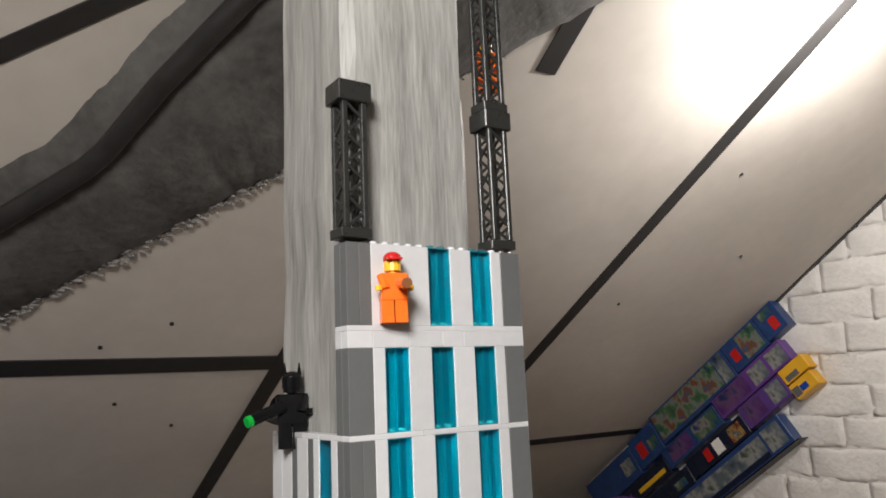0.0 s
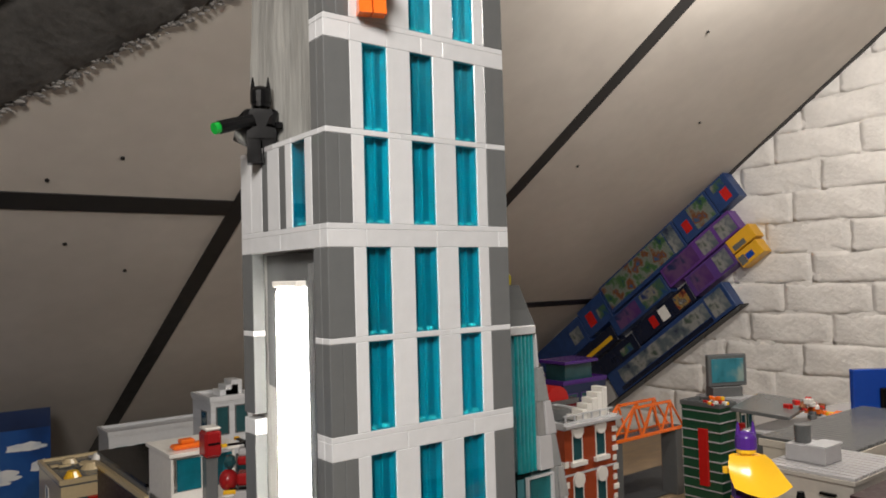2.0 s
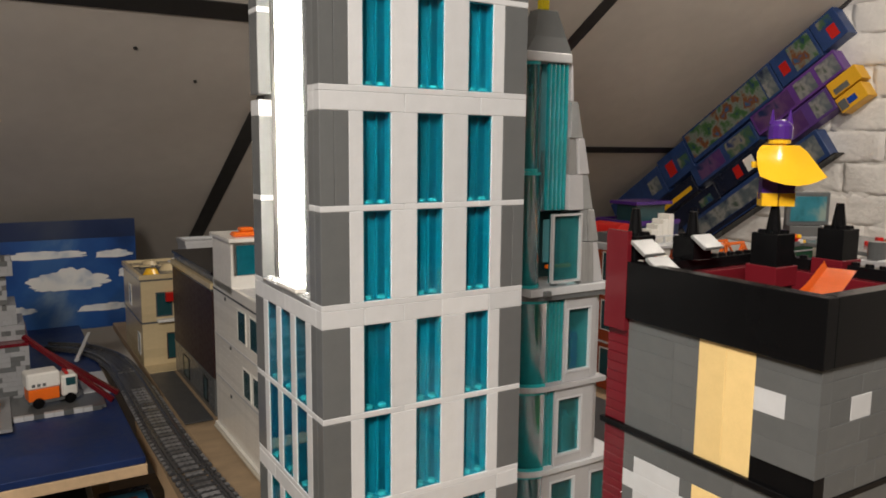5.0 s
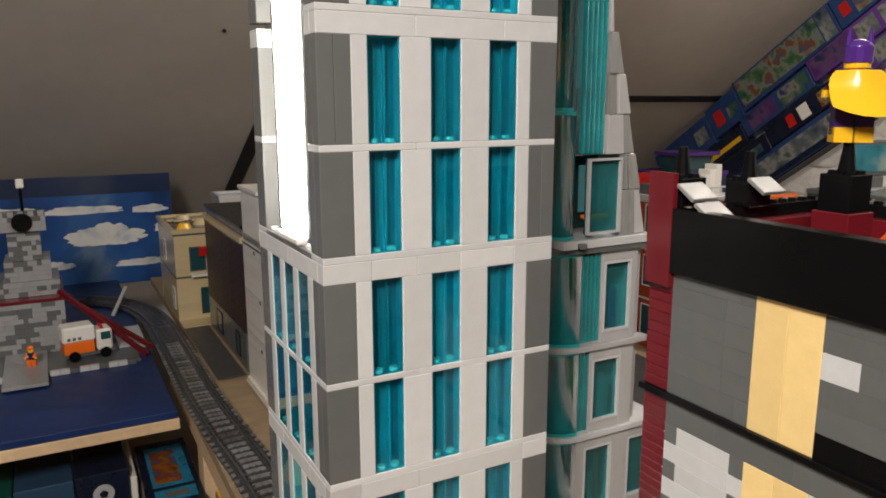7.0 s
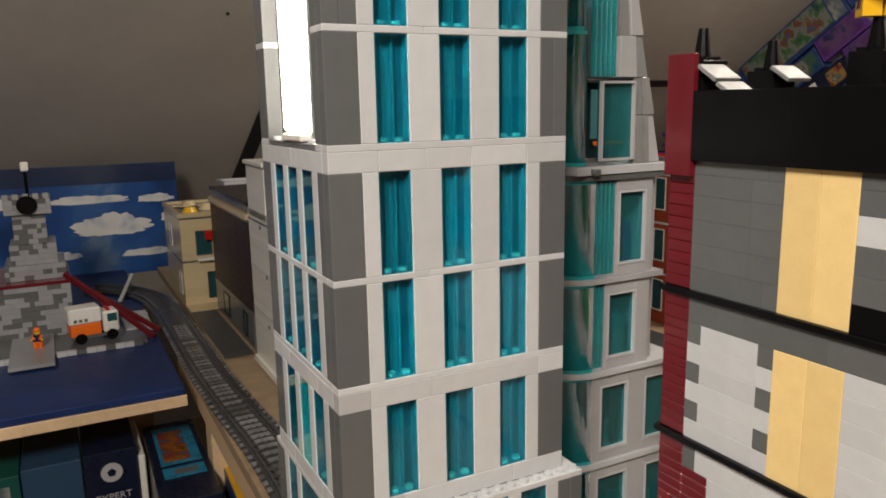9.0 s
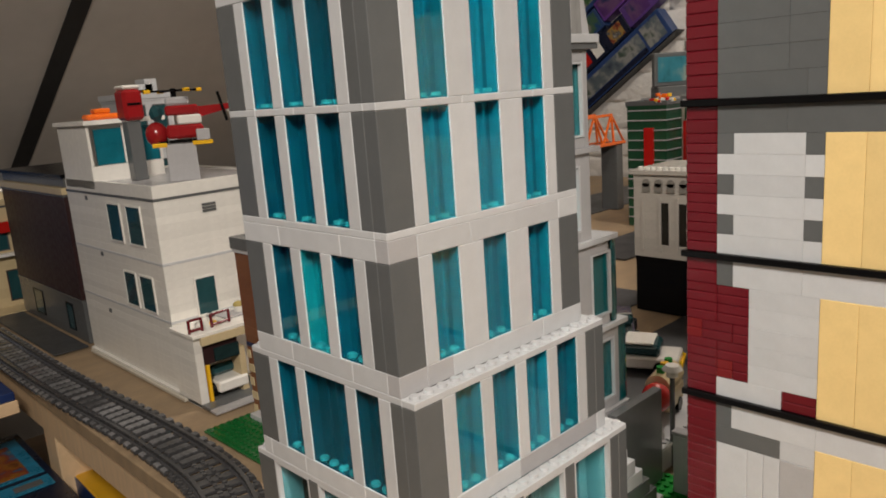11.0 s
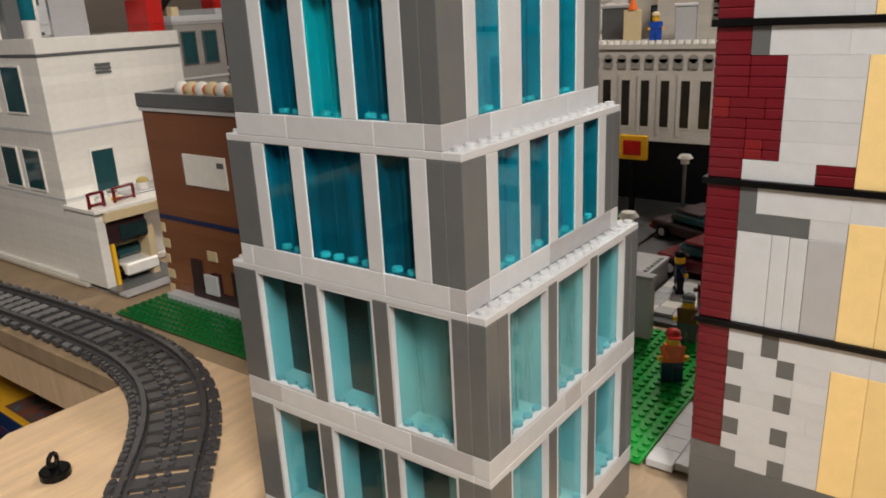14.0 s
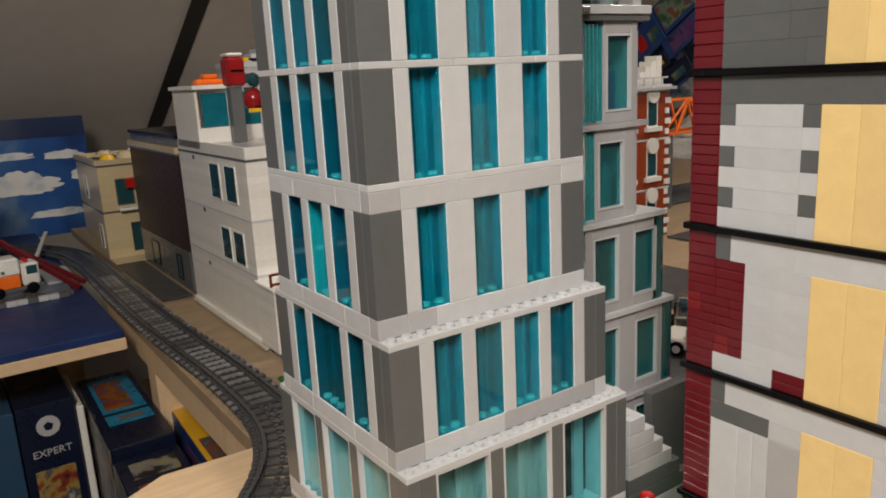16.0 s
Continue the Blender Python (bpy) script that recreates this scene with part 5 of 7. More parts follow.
def cloud(x, z, w, h, seed, parent):
    """A cloud shape printed on the poster, as a flat ragged patch."""
    rng = random.Random(seed)
    bm = bmesh.new()
    vs = []
    for k in range(90):
        a = 2 * math.pi * k / 90
        r = 0.80 + 0.20 * abs(math.sin(2.5 * a + seed)) + 0.12 * abs(math.sin(5.5 * a + 2 * seed)) + 0.07 * abs(math.sin(11 * a + seed)) + rng.uniform(-0.03, 0.03)
        vs.append(bm.verts.new((w / 2 * r * math.cos(a), 0, (h / 2 if a < math.pi else h / 5) * r * math.sin(a))))
    bm.faces.new(vs[::-1])
    part("cloud", bm, print_mat("printed_cloud", ((0.50, 0.60, 0.75), (1.0, 1.0, 0.98), (1.15, 1.12, 1.08)), 12), parent, "white printed cloud", at=(x, -0.0008, z))


def sky_poster():
    t = thing("sky_poster", "blue sky poster with white clouds behind the harbour", "poster", (0, 2.272, 0))
    part("sheet", box_bm(1.9, 0.002, 0.30), P_SKY, t, at=(-1.483, 0, -0.015))
    part("dark_band", box_bm(1.9, 0.0008, 0.05), print_mat("printed_dark_sky", ((0.008, 0.015, 0.05), (0.02, 0.04, 0.12), (0.06, 0.08, 0.14)), 5), t, at=(-1.483, -0.0009, 0.235))
    for i, (x, z, w, h) in enumerate(((0.245, 0.112, 0.185, 0.080), (0.33, 0.038, 0.13, 0.028), (0.19, 0.190, 0.20, 0.030), (0.11, 0.045, 0.10, 0.03), (0.395, 0.130, 0.05, 0.04), (0.0, 0.19, 0.2, 0.04), (-0.15, 0.13, 0.22, 0.07), (0.36, 0.185, 0.09, 0.03), (-0.45, 0.1, 0.3, 0.08), (-0.35, 0.2, 0.2, 0.04))):
        cloud(x, z, w, h, i + 1, t)


sky_poster()


def simple_house(name, label, x, y, w, d, storeys, wins, cornice, roof, trim=None):
    """storeys: (height, wall material); wins: (face, offset along the face, z, width, height)."""
    t = thing(name, label, "toy building", (x, y, 0.0005))
    z = 0.0
    for i, (h, m) in enumerate(storeys):
        courses("wall", 0, 0, z, w, d, h - 0.004, m, t, max(1, round(h / BR / 2)))
        block("floor_band", -0.0012, -0.0012, z + h - 0.004, w + 0.0024, d + 0.0024, 0.0039, trim or DARK, t)
        z += h
    for face, o, zz, ww, hh, fm in wins:
        if face == "s":
            wall_window("s", o, 0, zz, ww, hh, t, fm)
        else:
            wall_window("w", 0, o + ww, zz, ww, hh, t, fm)
    for a in ((-0.003, -0.003, w + 0.006, 0.008), (-0.003, d - 0.005, w + 0.006, 0.008), (-0.003, 0.005, 0.008, d - 0.010), (w - 0.005, 0.005, 0.008, d - 0.010)):
        block("cornice", a[0], a[1], z, a[2], a[3], 0.010, cornice, t)
    block("roof", 0.005, 0.005, z, w - 0.010, d - 0.010, 0.004, roof, t)
    return t, z


dh_, hz = simple_house("dark_house", "dark purple-brown toy house with a black roof edge", 0.402, 1.375, 0.14, 0.33, [(0.07, DARK), (0.165, DBROWN)], [("w", 0.05, 0.012, 0.03, 0.045, BLACK), ("w", 0.20, 0.012, 0.05, 0.045, BLACK)], BEIGE, DARK, DARK)
block("roof_storey", 0.004, 0.004, hz + 0.0102, 0.132, 0.322, 0.014, DARK, dh_)
block("roof_edge", 0.0, 0.0, hz + 0.0243, 0.140, 0.330, 0.006, BLACK, dh_)
ht, hz = simple_house("yellow_house", "pale yellow toy house with an ornate studded roof", 0.345, 1.76, 0.15, 0.24, [(0.10, BEIGE), (0.095, BEIGE)], [("w", 0.03, 0.02, 0.03, 0.05, WHITE), ("w", 0.13, 0.115, 0.03, 0.05, WHITE), ("s", 0.03, 0.11, 0.035, 0.055, DARK), ("s", 0.09, 0.11, 0.035, 0.055, DARK), ("s", 0.05, 0.012, 0.05, 0.06, DBROWN)], BEIGE, DARK, DARK)
for i, (x, y, r, m) in enumerate(((0.03, 0.04, 0.018, YELLOW), (0.08, 0.10, 0.022, BEIGE), (0.12, 0.06, 0.014, DARK), (0.05, 0.17, 0.018, BEIGE), (0.11, 0.18, 0.012, WHITE))):
    part("roof_dome", cyl_bm(r, 0.014, 14, r * 0.6), m, ht, at=(x, y, hz + 0.004))
rng_ = random.Random(21)
for i in range(16):
    block("roof_plate", rng_.uniform(0.006, 0.115), rng_.uniform(0.006, 0.20), hz + 0.0042 + 0.0004 * i, rng_.choice((0.016, 0.024, 0.032)), rng_.choice((0.016, 0.024)), 0.0034, rng_.choice((BEIGE, LIGHT2, BEIGE, DARK)), ht)
block("balcony", 0.03, -0.018, 0.10, 0.09, 0.018, 0.006, WHITE, ht)
block("awning", 0.05, -0.014, 0.145, 0.03, 0.014, 0.02, RED, ht)
base_plate("baseplate", 0.345, 1.70, 0.20, 0.06, BEIGE, "tan pavement baseplate before the yellow house", False)


def fortress():
    t = thing("harbour_fortress", "grey camouflage toy harbour fort with a red stripe", "toy building", (0.055, 1.66, -0.003))
    rng = random.Random(11)
    FORTG = plastic("sea_worn_grey_plastic", (0.30, 0.305, 0.315))

    def tier(x, y, z, w, d, rows):
        for r in range(rows):
            i = 0
            n = max(1, int(w / S))
            while i < n:
                k = min(rng.choice((1, 2, 3)), n - i)
                block("brick", x + i * S, y, z + r * BR, k * S - 0.0001, d, BR - 0.0001, DARK if rng.random() < 0.30 else FORTG, t, bev=0.0003)
                i += k

    tier(-0.30, 0.0, 0.0, 0.37, 0.20, 11)
    block("stripe", -0.301, -0.001, 0.1057, 0.370, 0.202, 0.006, DRED, t)
    tier(-0.04, 0.03, 0.112, 0.105, 0.12, 3)
    tier(-0.028, 0.04, 0.1409, 0.080, 0.10, 4)
    tier(-0.018, 0.05, 0.1794, 0.058, 0.08, 6)
    tier(-0.030, 0.040, 0.2372, 0.080, 0.10, 3)
    for i in range(5):
        block("battlement", -0.030 + i * 0.017, 0.040, 0.2661, 0.010, 0.012, 0.010, FORTG, t)
    part("window", cyl_bm(0.018, 0.004, 18), BLACK, t, "round dark port", at=pose(0.010, 0.040, 0.255, 90, 0, 0))
    part("mast", cyl_bm(0.003, 0.05, 8), BLACK, t, at=(0.012, 0.09, 0.266))
    part("lamp_head", box_bm(0.014, 0.014, 0.018, 0.002), WHITE, t, at=(0.005, 0.083, 0.316))
    block("ramp", -0.04, -0.19, 0.004, 0.07, 0.19, 0.006, FORTG, t)
    bm = bmesh.new()
    for a, b in (((0.06, 0.02, 0.12), (0.20, -0.10, 0.004)), ((0.075, 0.03, 0.10), (0.215, -0.06, 0.004))):
        v = Vector(b) - Vector(a)
        m = Matrix.Translation((Vector(a) + Vector(b)) / 2) @ v.to_track_quat("X", "Z").to_matrix().to_4x4() @ Matrix.Diagonal((v.length, 0.008, 0.008, 1))
        bmesh.ops.create_cube(bm, size=1, matrix=m)
    part("gangway", bm, DRED, t, "dark red slanting gangway rails")


fortress()


def harbour_quay():
    t = thing("harbour_quay", "grey quay plates and narrow track by the water", "toy quay", (0, 0, -0.0025))
    block("deck", -0.60, 1.535, 0, 0.84, 0.12, 0.006, DARK, t)
    for i in range(52):
        block("edge_stone", -0.60 + i * 0.016, 1.525, 0, 0.0155, 0.010, 0.0085, LIGHT if i % 3 else DARK, t)
    block("kerb", 0.21, 1.62, 0.0, 0.05, 0.14, 0.008, LIGHT, t)
    part("plank", box_bm(0.008, 0.12, 0.004, 0.0005), LIGHT, t, at=pose(0.215, 1.86, 0.008, 18, 0, -20))


harbour_quay()


def truck():
    t = thing("toy_truck", "white and orange toy truck on the quay", "toy truck", pose(0.155, 1.592, 0.0036, 0, 0, 8))
    part("chassis", box_bm(0.085, 0.036, 0.006, 0.0006), DARK, t, at=(-0.042, -0.018, 0.008))
    part("load_box", box_bm(0.052, 0.040, 0.022, 0.001), ORANGE, t, "orange lower load box", at=(-0.044, -0.020, 0.0142))
    part("load_box", box_bm(0.056, 0.042, 0.030, 0.003), WHITE, t, "white upper load box", at=(-0.046, -0.021, 0.0364))
    part("cab", box_bm(0.028, 0.040, 0.040, 0.003), WHITE, t, at=(0.012, -0.020, 0.0142))
    part("cab_window", box_bm(0.018, 0.041, 0.016, 0.001), DGLASS, t, at=(0.019, -0.0205, 0.034))
    part("roof_bar", box_bm(0.006, 0.03, 0.005, 0.001), RED, t, at=(0.02, -0.015, 0.0545))
    for sx in (-0.028, 0.026):
        for sy in (-0.022, 0.015):
            part("wheel", cyl_bm(0.010, 0.007, 16), BLACK, t, at=pose(sx, sy + 0.007, 0.010, 90, 0, 0))
    for k in range(3):
        block("marking_bar", -0.038 + k * 0.009, -0.0212, 0.041, 0.006, 0.0006, 0.006, DARK, t)


truck()


def lighthouse():
    t = thing("toy_lighthouse", "red and white striped toy lighthouse", "toy lighthouse", (-0.035, 1.93, -0.003))
    for i in range(6):
        part("ring", cyl_bm(0.032 - i * 0.002, 0.036, 20, 0.031 - i * 0.002), RED if i % 2 else WHITE, t, at=(0, 0, i * 0.036), smooth=False)
    part("gallery", cyl_bm(0.03, 0.005, 20), DARK, t, at=(0, 0, 0.216))
    part("lantern", cyl_bm(0.014, 0.022, 14, 0.010), DARK, t, at=(0, 0, 0.221))


lighthouse()


def helicopter():
    t = thing("toy_helicopter", "red and white toy rescue helicopter on the station roof", "toy helicopter", pose(0.462, 1.090, 0.2938, 0, 0, -24) @ Matrix.Diagonal((0.72, 0.72, 0.86, 1)))
    part("landing_pad", box_bm(0.05, 0.05, 0.0535, 0.001), LIGHT2, t, at=(-0.025, -0.025, -0.0389))
    for sy in (-0.018, 0.015):
        part("skid", box_bm(0.075, 0.003, 0.004, 0.0005), BLACK, t, at=(-0.035, sy, 0.016))
        for sx in (-0.02, 0.02):
            part("strut", box_bm(0.003, 0.003, 0.012, 0.0003), DARK, t, at=(sx, sy, 0.0102))
    HRED = plastic("deep_red_plastic", (0.30, 0.012, 0.014))
    part("body", box_bm(0.062, 0.038, 0.020, 0.004), HRED, t, at=(-0.020, -0.019, 0.022))
    part("belly", box_bm(0.040, 0.0385, 0.013, 0.002), WHITE, t, "white belly panel", at=(0.000, -0.01925, 0.0422))
    part("upper_body", box_bm(0.056, 0.034, 0.014, 0.003), HRED, t, at=(-0.018, -0.017, 0.0554))
    bm = bmesh.new()
    add_ball(bm, 0, 0, 0, 0.019, 0.95, seg=16)
    part("nose", bm, HRED, t, "dark red rounded nose", at=(-0.036, 0, 0.030))
    part("canopy", box_bm(0.022, 0.030, 0.022, 0.007), DGLASS, t, "dark glazed canopy", at=pose(-0.040, -0.015, 0.046, 0, -18, 0))
    part("engine", box_bm(0.040, 0.026, 0.012, 0.003), LIGHT2, t, at=(-0.016, -0.013, 0.0696))
    part("winch_box", box_bm(0.022, 0.012, 0.016, 0.001), LIGHT2, t, at=(0.028, -0.030, 0.018))
    part("float", box_bm(0.034, 0.008, 0.006, 0.001), YELLOW, t, "yellow float bar", at=(0.020, -0.028, 0.0116))
    part("float", box_bm(0.024, 0.008, 0.006, 0.001), YELLOW, t, "yellow float bar", at=(-0.046, -0.026, 0.0116))
    bm = bmesh.new()
    v = [bm.verts.new((x, y, z)) for x, w, z0, z1 in ((0, 0.009, 0.0, 0.016), (0.056, 0.005, 0.010, 0.018)) for y, z in ((-w, z0), (w, z0), (w, z1), (-w, z1))]
    for f in ((0, 1, 5, 4), (1, 2, 6, 5), (2, 3, 7, 6), (3, 0, 4, 7), (3, 2, 1, 0), (4, 5, 6, 7)):
        bm.faces.new([v[i] for i in f])
    part("tail_boom", bm, HRED, t, at=(0.034, 0, 0.050))
    bm = bmesh.new()
    out = [(0.0, 0.0), (0.016, 0.0), (0.026, 0.034), (0.016, 0.036), (0.002, 0.012)]
    a = [bm.verts.new((x, -0.002, z)) for x, z in out]
    b = [bm.verts.new((x, 0.002, z)) for x, z in out]
    bm.faces.new(a)
    bm.faces.new(b[::-1])
    for i in range(5):
        bm.faces.new((a[i], b[i], b[(i + 1) % 5], a[(i + 1) % 5]))
    part("tail_fin", bm, WHITE, t, at=(0.086, 0, 0.056))
    bm = bmesh.new()
    add_box(bm, -0.0025, -0.0015, -0.022, 0.005, 0.003, 0.044)
    part("tail_rotor", bm, BLACK, t, at=pose(0.078, -0.0075, 0.064, 0, -14, 0))
    part("rotor_mast", cyl_bm(0.005, 0.012, 10), BLACK, t, at=(0.0, 0, 0.0818))
    for k in range(4):
        bl = part("rotor_blade", box_bm(0.052, 0.009, 0.003, 0.0006), BLACK, t, at=pose(0, 0, 0.0890, 0, 0, 20 + 90 * k))
        part("blade_tip", box_bm(0.010, 0.0094, 0.005, 0.0006), YELLOW, bl, "yellow blade tip", at=(0.042, -0.0002, -0.001))


helicopter()


ob = thing("orange_float", "orange toy float lying on the lookout roof", "toy float", (0.405, 1.235, 0.3422))
part("hull", box_bm(0.062, 0.022, 0.008, 0.003), ORANGE, ob)
part("bow", box_bm(0.022, 0.018, 0.007, 0.002), ORANGE, ob, at=(0.012, 0.002, 0.0081))
part("engine", box_bm(0.016, 0.012, 0.007, 0.002), BEIGE, ob, at=(0.058, 0.004, 0.0005))


def red_pillar():
    t = thing("red_tower_stack", "tall glossy red stacked brick pillar", "toy pillar", (0.5725, 1.108, 0.0005))
    for i in range(10):
        block("brick", 0, 0, i * 0.0300, 0.022, 0.046, 0.0298, RED, t)


red_pillar()
# row of shops behind the station
SHOPB = plastic("shop_brown_plastic", (0.105, 0.032, 0.020))
# white darkened to grey: the corner house's shade is put into its colour
SHADEDW = plastic("shaded_white_plastic", (0.33, 0.32, 0.30))
sh, hz = simple_house("white_corner_house", "white and grey ornate toy corner house", 0.78, 1.36, 0.10, 0.12, [(0.09, SHADEDW), (0.09, SHADEDW), (0.09, SHADEDW)], [("s", 0.012, 0.02, 0.03, 0.05, DARK), ("s", 0.055, 0.02, 0.03, 0.05, DARK), ("s", 0.012, 0.11, 0.03, 0.055, DARK), ("s", 0.055, 0.11, 0.03, 0.055, DARK), ("s", 0.012, 0.20, 0.03, 0.055, DARK), ("s", 0.055, 0.20, 0.03, 0.055, DARK), ("w", 0.02, 0.11, 0.03, 0.055, DARK), ("w", 0.07, 0.2, 0.03, 0.055, DARK)], LIGHT, LIGHT, LIGHT)
block("chimney", 0.03, 0.04, hz + 0.005, 0.014, 0.014, 0.02, BEIGE, sh)
sh, hz = simple_house("brown_shop", "brown and red toy shop with grey bands", 0.885, 1.38, 0.21, 0.12, [(0.10, DBROWN), (0.09, SHOPB), (0.09, SHOPB)], [("s", 0.012 + 0.04 * i, 0.115 + 0.09 * j, 0.022, 0.05, BLACK) for i in range(5) for j in range(2)] + [("s", 0.12, 0.012, 0.05, 0.07, RED)], LIGHT, DARK, LIGHT)
bm = bmesh.new()
vs = [bm.verts.new(p) for p in ((0, 0, 0), (0.075, 0, 0), (0.0375, 0, 0.026), (0, 0.01, 0), (0.075, 0.01, 0), (0.0375, 0.01, 0.026))]
for f in ((0, 1, 2), (5, 4, 3), (0, 3, 4, 1), (1, 4, 5, 2), (2, 5, 3, 0)):
    bm.faces.new([vs[i] for i in f])
part("gable", bm, LIGHT, sh, at=(0.03, -0.002, hz + 0.010))
part("bay_window", box_bm(0.05, 0.014, 0.07, 0.001), TEALB, sh, at=(0.14, -0.015, 0.20))
part("roof_garden", box_bm(0.05, 0.05, 0.03, 0.004), TEALB, sh, at=(0.12, 0.02, hz + 0.0045))
part("roof_box", box_bm(0.03, 0.04, 0.024, 0.003), RED, sh, at=(0.03, 0.04, hz + 0.0045))
sh, hz = simple_house("dark_striped_house", "dark grey toy house with white window bands", 1.115, 1.36, 0.12, 0.12, [(0.08, DARK), (0.08, DARK), (0.08, DBROWN), (0.06, DARK)], [("s", 0.01, 0.02 + 0.08 * j, 0.045, 0.045, WHITE) for j in range(3)] + [("s", 0.062, 0.02 + 0.08 * j, 0.045, 0.045, WHITE) for j in range(3)], DARK, DARK, WHITE)
sh, hz = simple_house("grey_hall", "long grey toy hall with pale columns", 0.50, 2.02, 0.30, 0.10, [(0.12, DARK), (0.112, LIGHT)], [("s", 0.01 + 0.048 * i, 0.135, 0.036, 0.07, LIGHT) for i in range(6)], LIGHT, LIGHT, LIGHT)

sh, hz = simple_house("grey_castle_house", "pale grey tall toy house with a stepped roof", 0.555, 1.48, 0.085, 0.10, [(0.10, LIGHT), (0.09, LIGHT), (0.09, LIGHT), (0.09, LIGHT)], [("s", 0.010 + 0.038 * i, 0.02 + 0.095 * j, 0.026, 0.055, DARK) for i in range(2) for j in range(4)] + [("w", 0.02, 0.30, 0.03, 0.05, DARK)], LIGHT, LIGHT, LIGHT)
for i in range(3):
    block("roof_step", 0.03 + i * 0.012, 0.03, hz + 0.0045, 0.03 - i * 0.004, 0.04, 0.012 + i * 0.009, LIGHT, sh)
t_ = thing("toy_crane_cab", "red toy crane cab with a white top on the roof", "toy crane", (0.424, 1.165, 0.2600))
part("column", box_bm(0.018, 0.018, 0.078, 0.001), DARK, t_, at=(0.008, 0.006, 0))
part("cab", box_bm(0.026, 0.030, 0.040, 0.004), MATS["deep_red_plastic"], t_, at=(0.005, 0, 0.0785))
part("cab_roof", box_bm(0.024, 0.028, 0.005, 0.002), WHITE, t_, at=(0.006, 0.001, 0.1188))
part("cab_grille", box_bm(0.018, 0.0012, 0.003, 0.0003), BLACK, t_, at=(0.009, -0.0014, 0.098))

# ---- the east side of the city ----
base_plate("baseplate", 1.255, 0.20, 1.05, 0.41, MATS["road_plate"], "large dark grey road baseplate", False)
base_plate("baseplate", 1.26, 0.95, 1.04, 0.13, MATS["road_plate"], "dark grey road baseplate", False)
base_plate("baseplate", 0.66, 0.78, 0.42, 0.56, MATS["road_plate"], "dark grey road baseplate", False)
base_plate("baseplate", 0.345, 1.36, 0.050, 0.335, MATS["road_plate"], "dark grey pavement baseplate by the track", False)
base_plate("baseplate", 1.34, 1.30, 0.96, 0.19, MATS["road_plate"], "dark grey road baseplate", False)


def red_house():
    wins = []
    for j in range(3):
        for i in range(2):
            wins.append(("s", 0.022 + i * 0.070, 0.025 + j * 0.098, 0.030, 0.062, WHITE))
            wins.append(("w", 0.03 + i * 0.07, 0.025 + j * 0.098, 0.028, 0.062, WHITE))
    t, z = simple_house("red_brick_house", "orange-red toy town house with white arched windows", 1.128, 1.10, 0.158, 0.17, [(0.10, BRICKRED), (0.098, BRICKRED), (0.092, BRICKRED)], wins, LIGHT, DARK, LIGHT)
    for j in range(3):
        for i in range(2):
            part("window_arch", cyl_bm(0.0155, 0.006, 18), WHITE, t, at=pose(0.037 + i * 0.070, 0.0005, 0.086 + j * 0.098, 90, 0, 0))
            block("window_sill", 0.015 + i * 0.070, -0.008, 0.016 + j * 0.098, 0.044, 0.0078, 0.009, WHITE, t)
    for r in range(14):
        block("corner_stone", 0.145, -0.0025, 0.004 + r * 0.020, 0.0155 if r % 2 else 0.010, 0.010, 0.011, WHITE, t)
    for i in range(6):
        block("corner_stone", -0.0025, -0.0025, 0.012 + i * 0.040, 0.012, 0.010, 0.012, WHITE, t)
        block("rail_post", 0.004 + i * 0.026, -0.0015, z + 0.0102, 0.003, 0.003, 0.012, LIGHT, t)
        block("roof_stair", 0.062 + i * 0.016, 0.02, z + 0.005, 0.0155, 0.03, 0.010 * (i + 1), WHITE, t)
    block("rail", 0.0, -0.002, z + 0.0223, 0.150, 0.004, 0.003, LIGHT, t)
    block("terrace_edge", -0.006, -0.012, z + 0.0002, 0.172, 0.0088, 0.0060, LIGHT2, t)
    block("roof_hut", 0.02, 0.05, z + 0.005, 0.05, 0.05, 0.022, DARK, t)


red_house()
th, hz = simple_house("purple_house", "dark purple toy house with glazed top floor", 1.66, 1.60, 0.19, 0.16, [(0.14, PURPLE), (0.13, NAVY)], [("s", 0.02 + 0.055 * i, 0.17, 0.04, 0.07, PURPLE) for i in range(3)], PURPLE, DARK, PURPLE)
part("glass_top", box_bm(0.12, 0.08, 0.05, 0.001), DGLASS, th, at=(0.03, 0.02, hz + 0.0045))
part("top_slab", box_bm(0.15, 0.11, 0.010, 0.001), PURPLE, th, at=(0.015, 0.005, hz + 0.055))
th, hz = simple_house("red_barn", "dark red toy barn with a round roof", 1.48, 1.50, 0.13, 0.12, [(0.12, DBROWN), (0.12, DRED)], [("s", 0.03, 0.14, 0.03, 0.05, WHITE)], DARK, DRED, DARK)
part("round_roof", cyl_bm(0.045, 0.10, 20), RED, th, at=pose(0.06, 0.11, hz + 0.004, 90, 0, 0))
part("roof_board", box_bm(0.05, 0.03, 0.03, 0.002), BLUE, th, at=(-0.05, 0.0, 0.20))


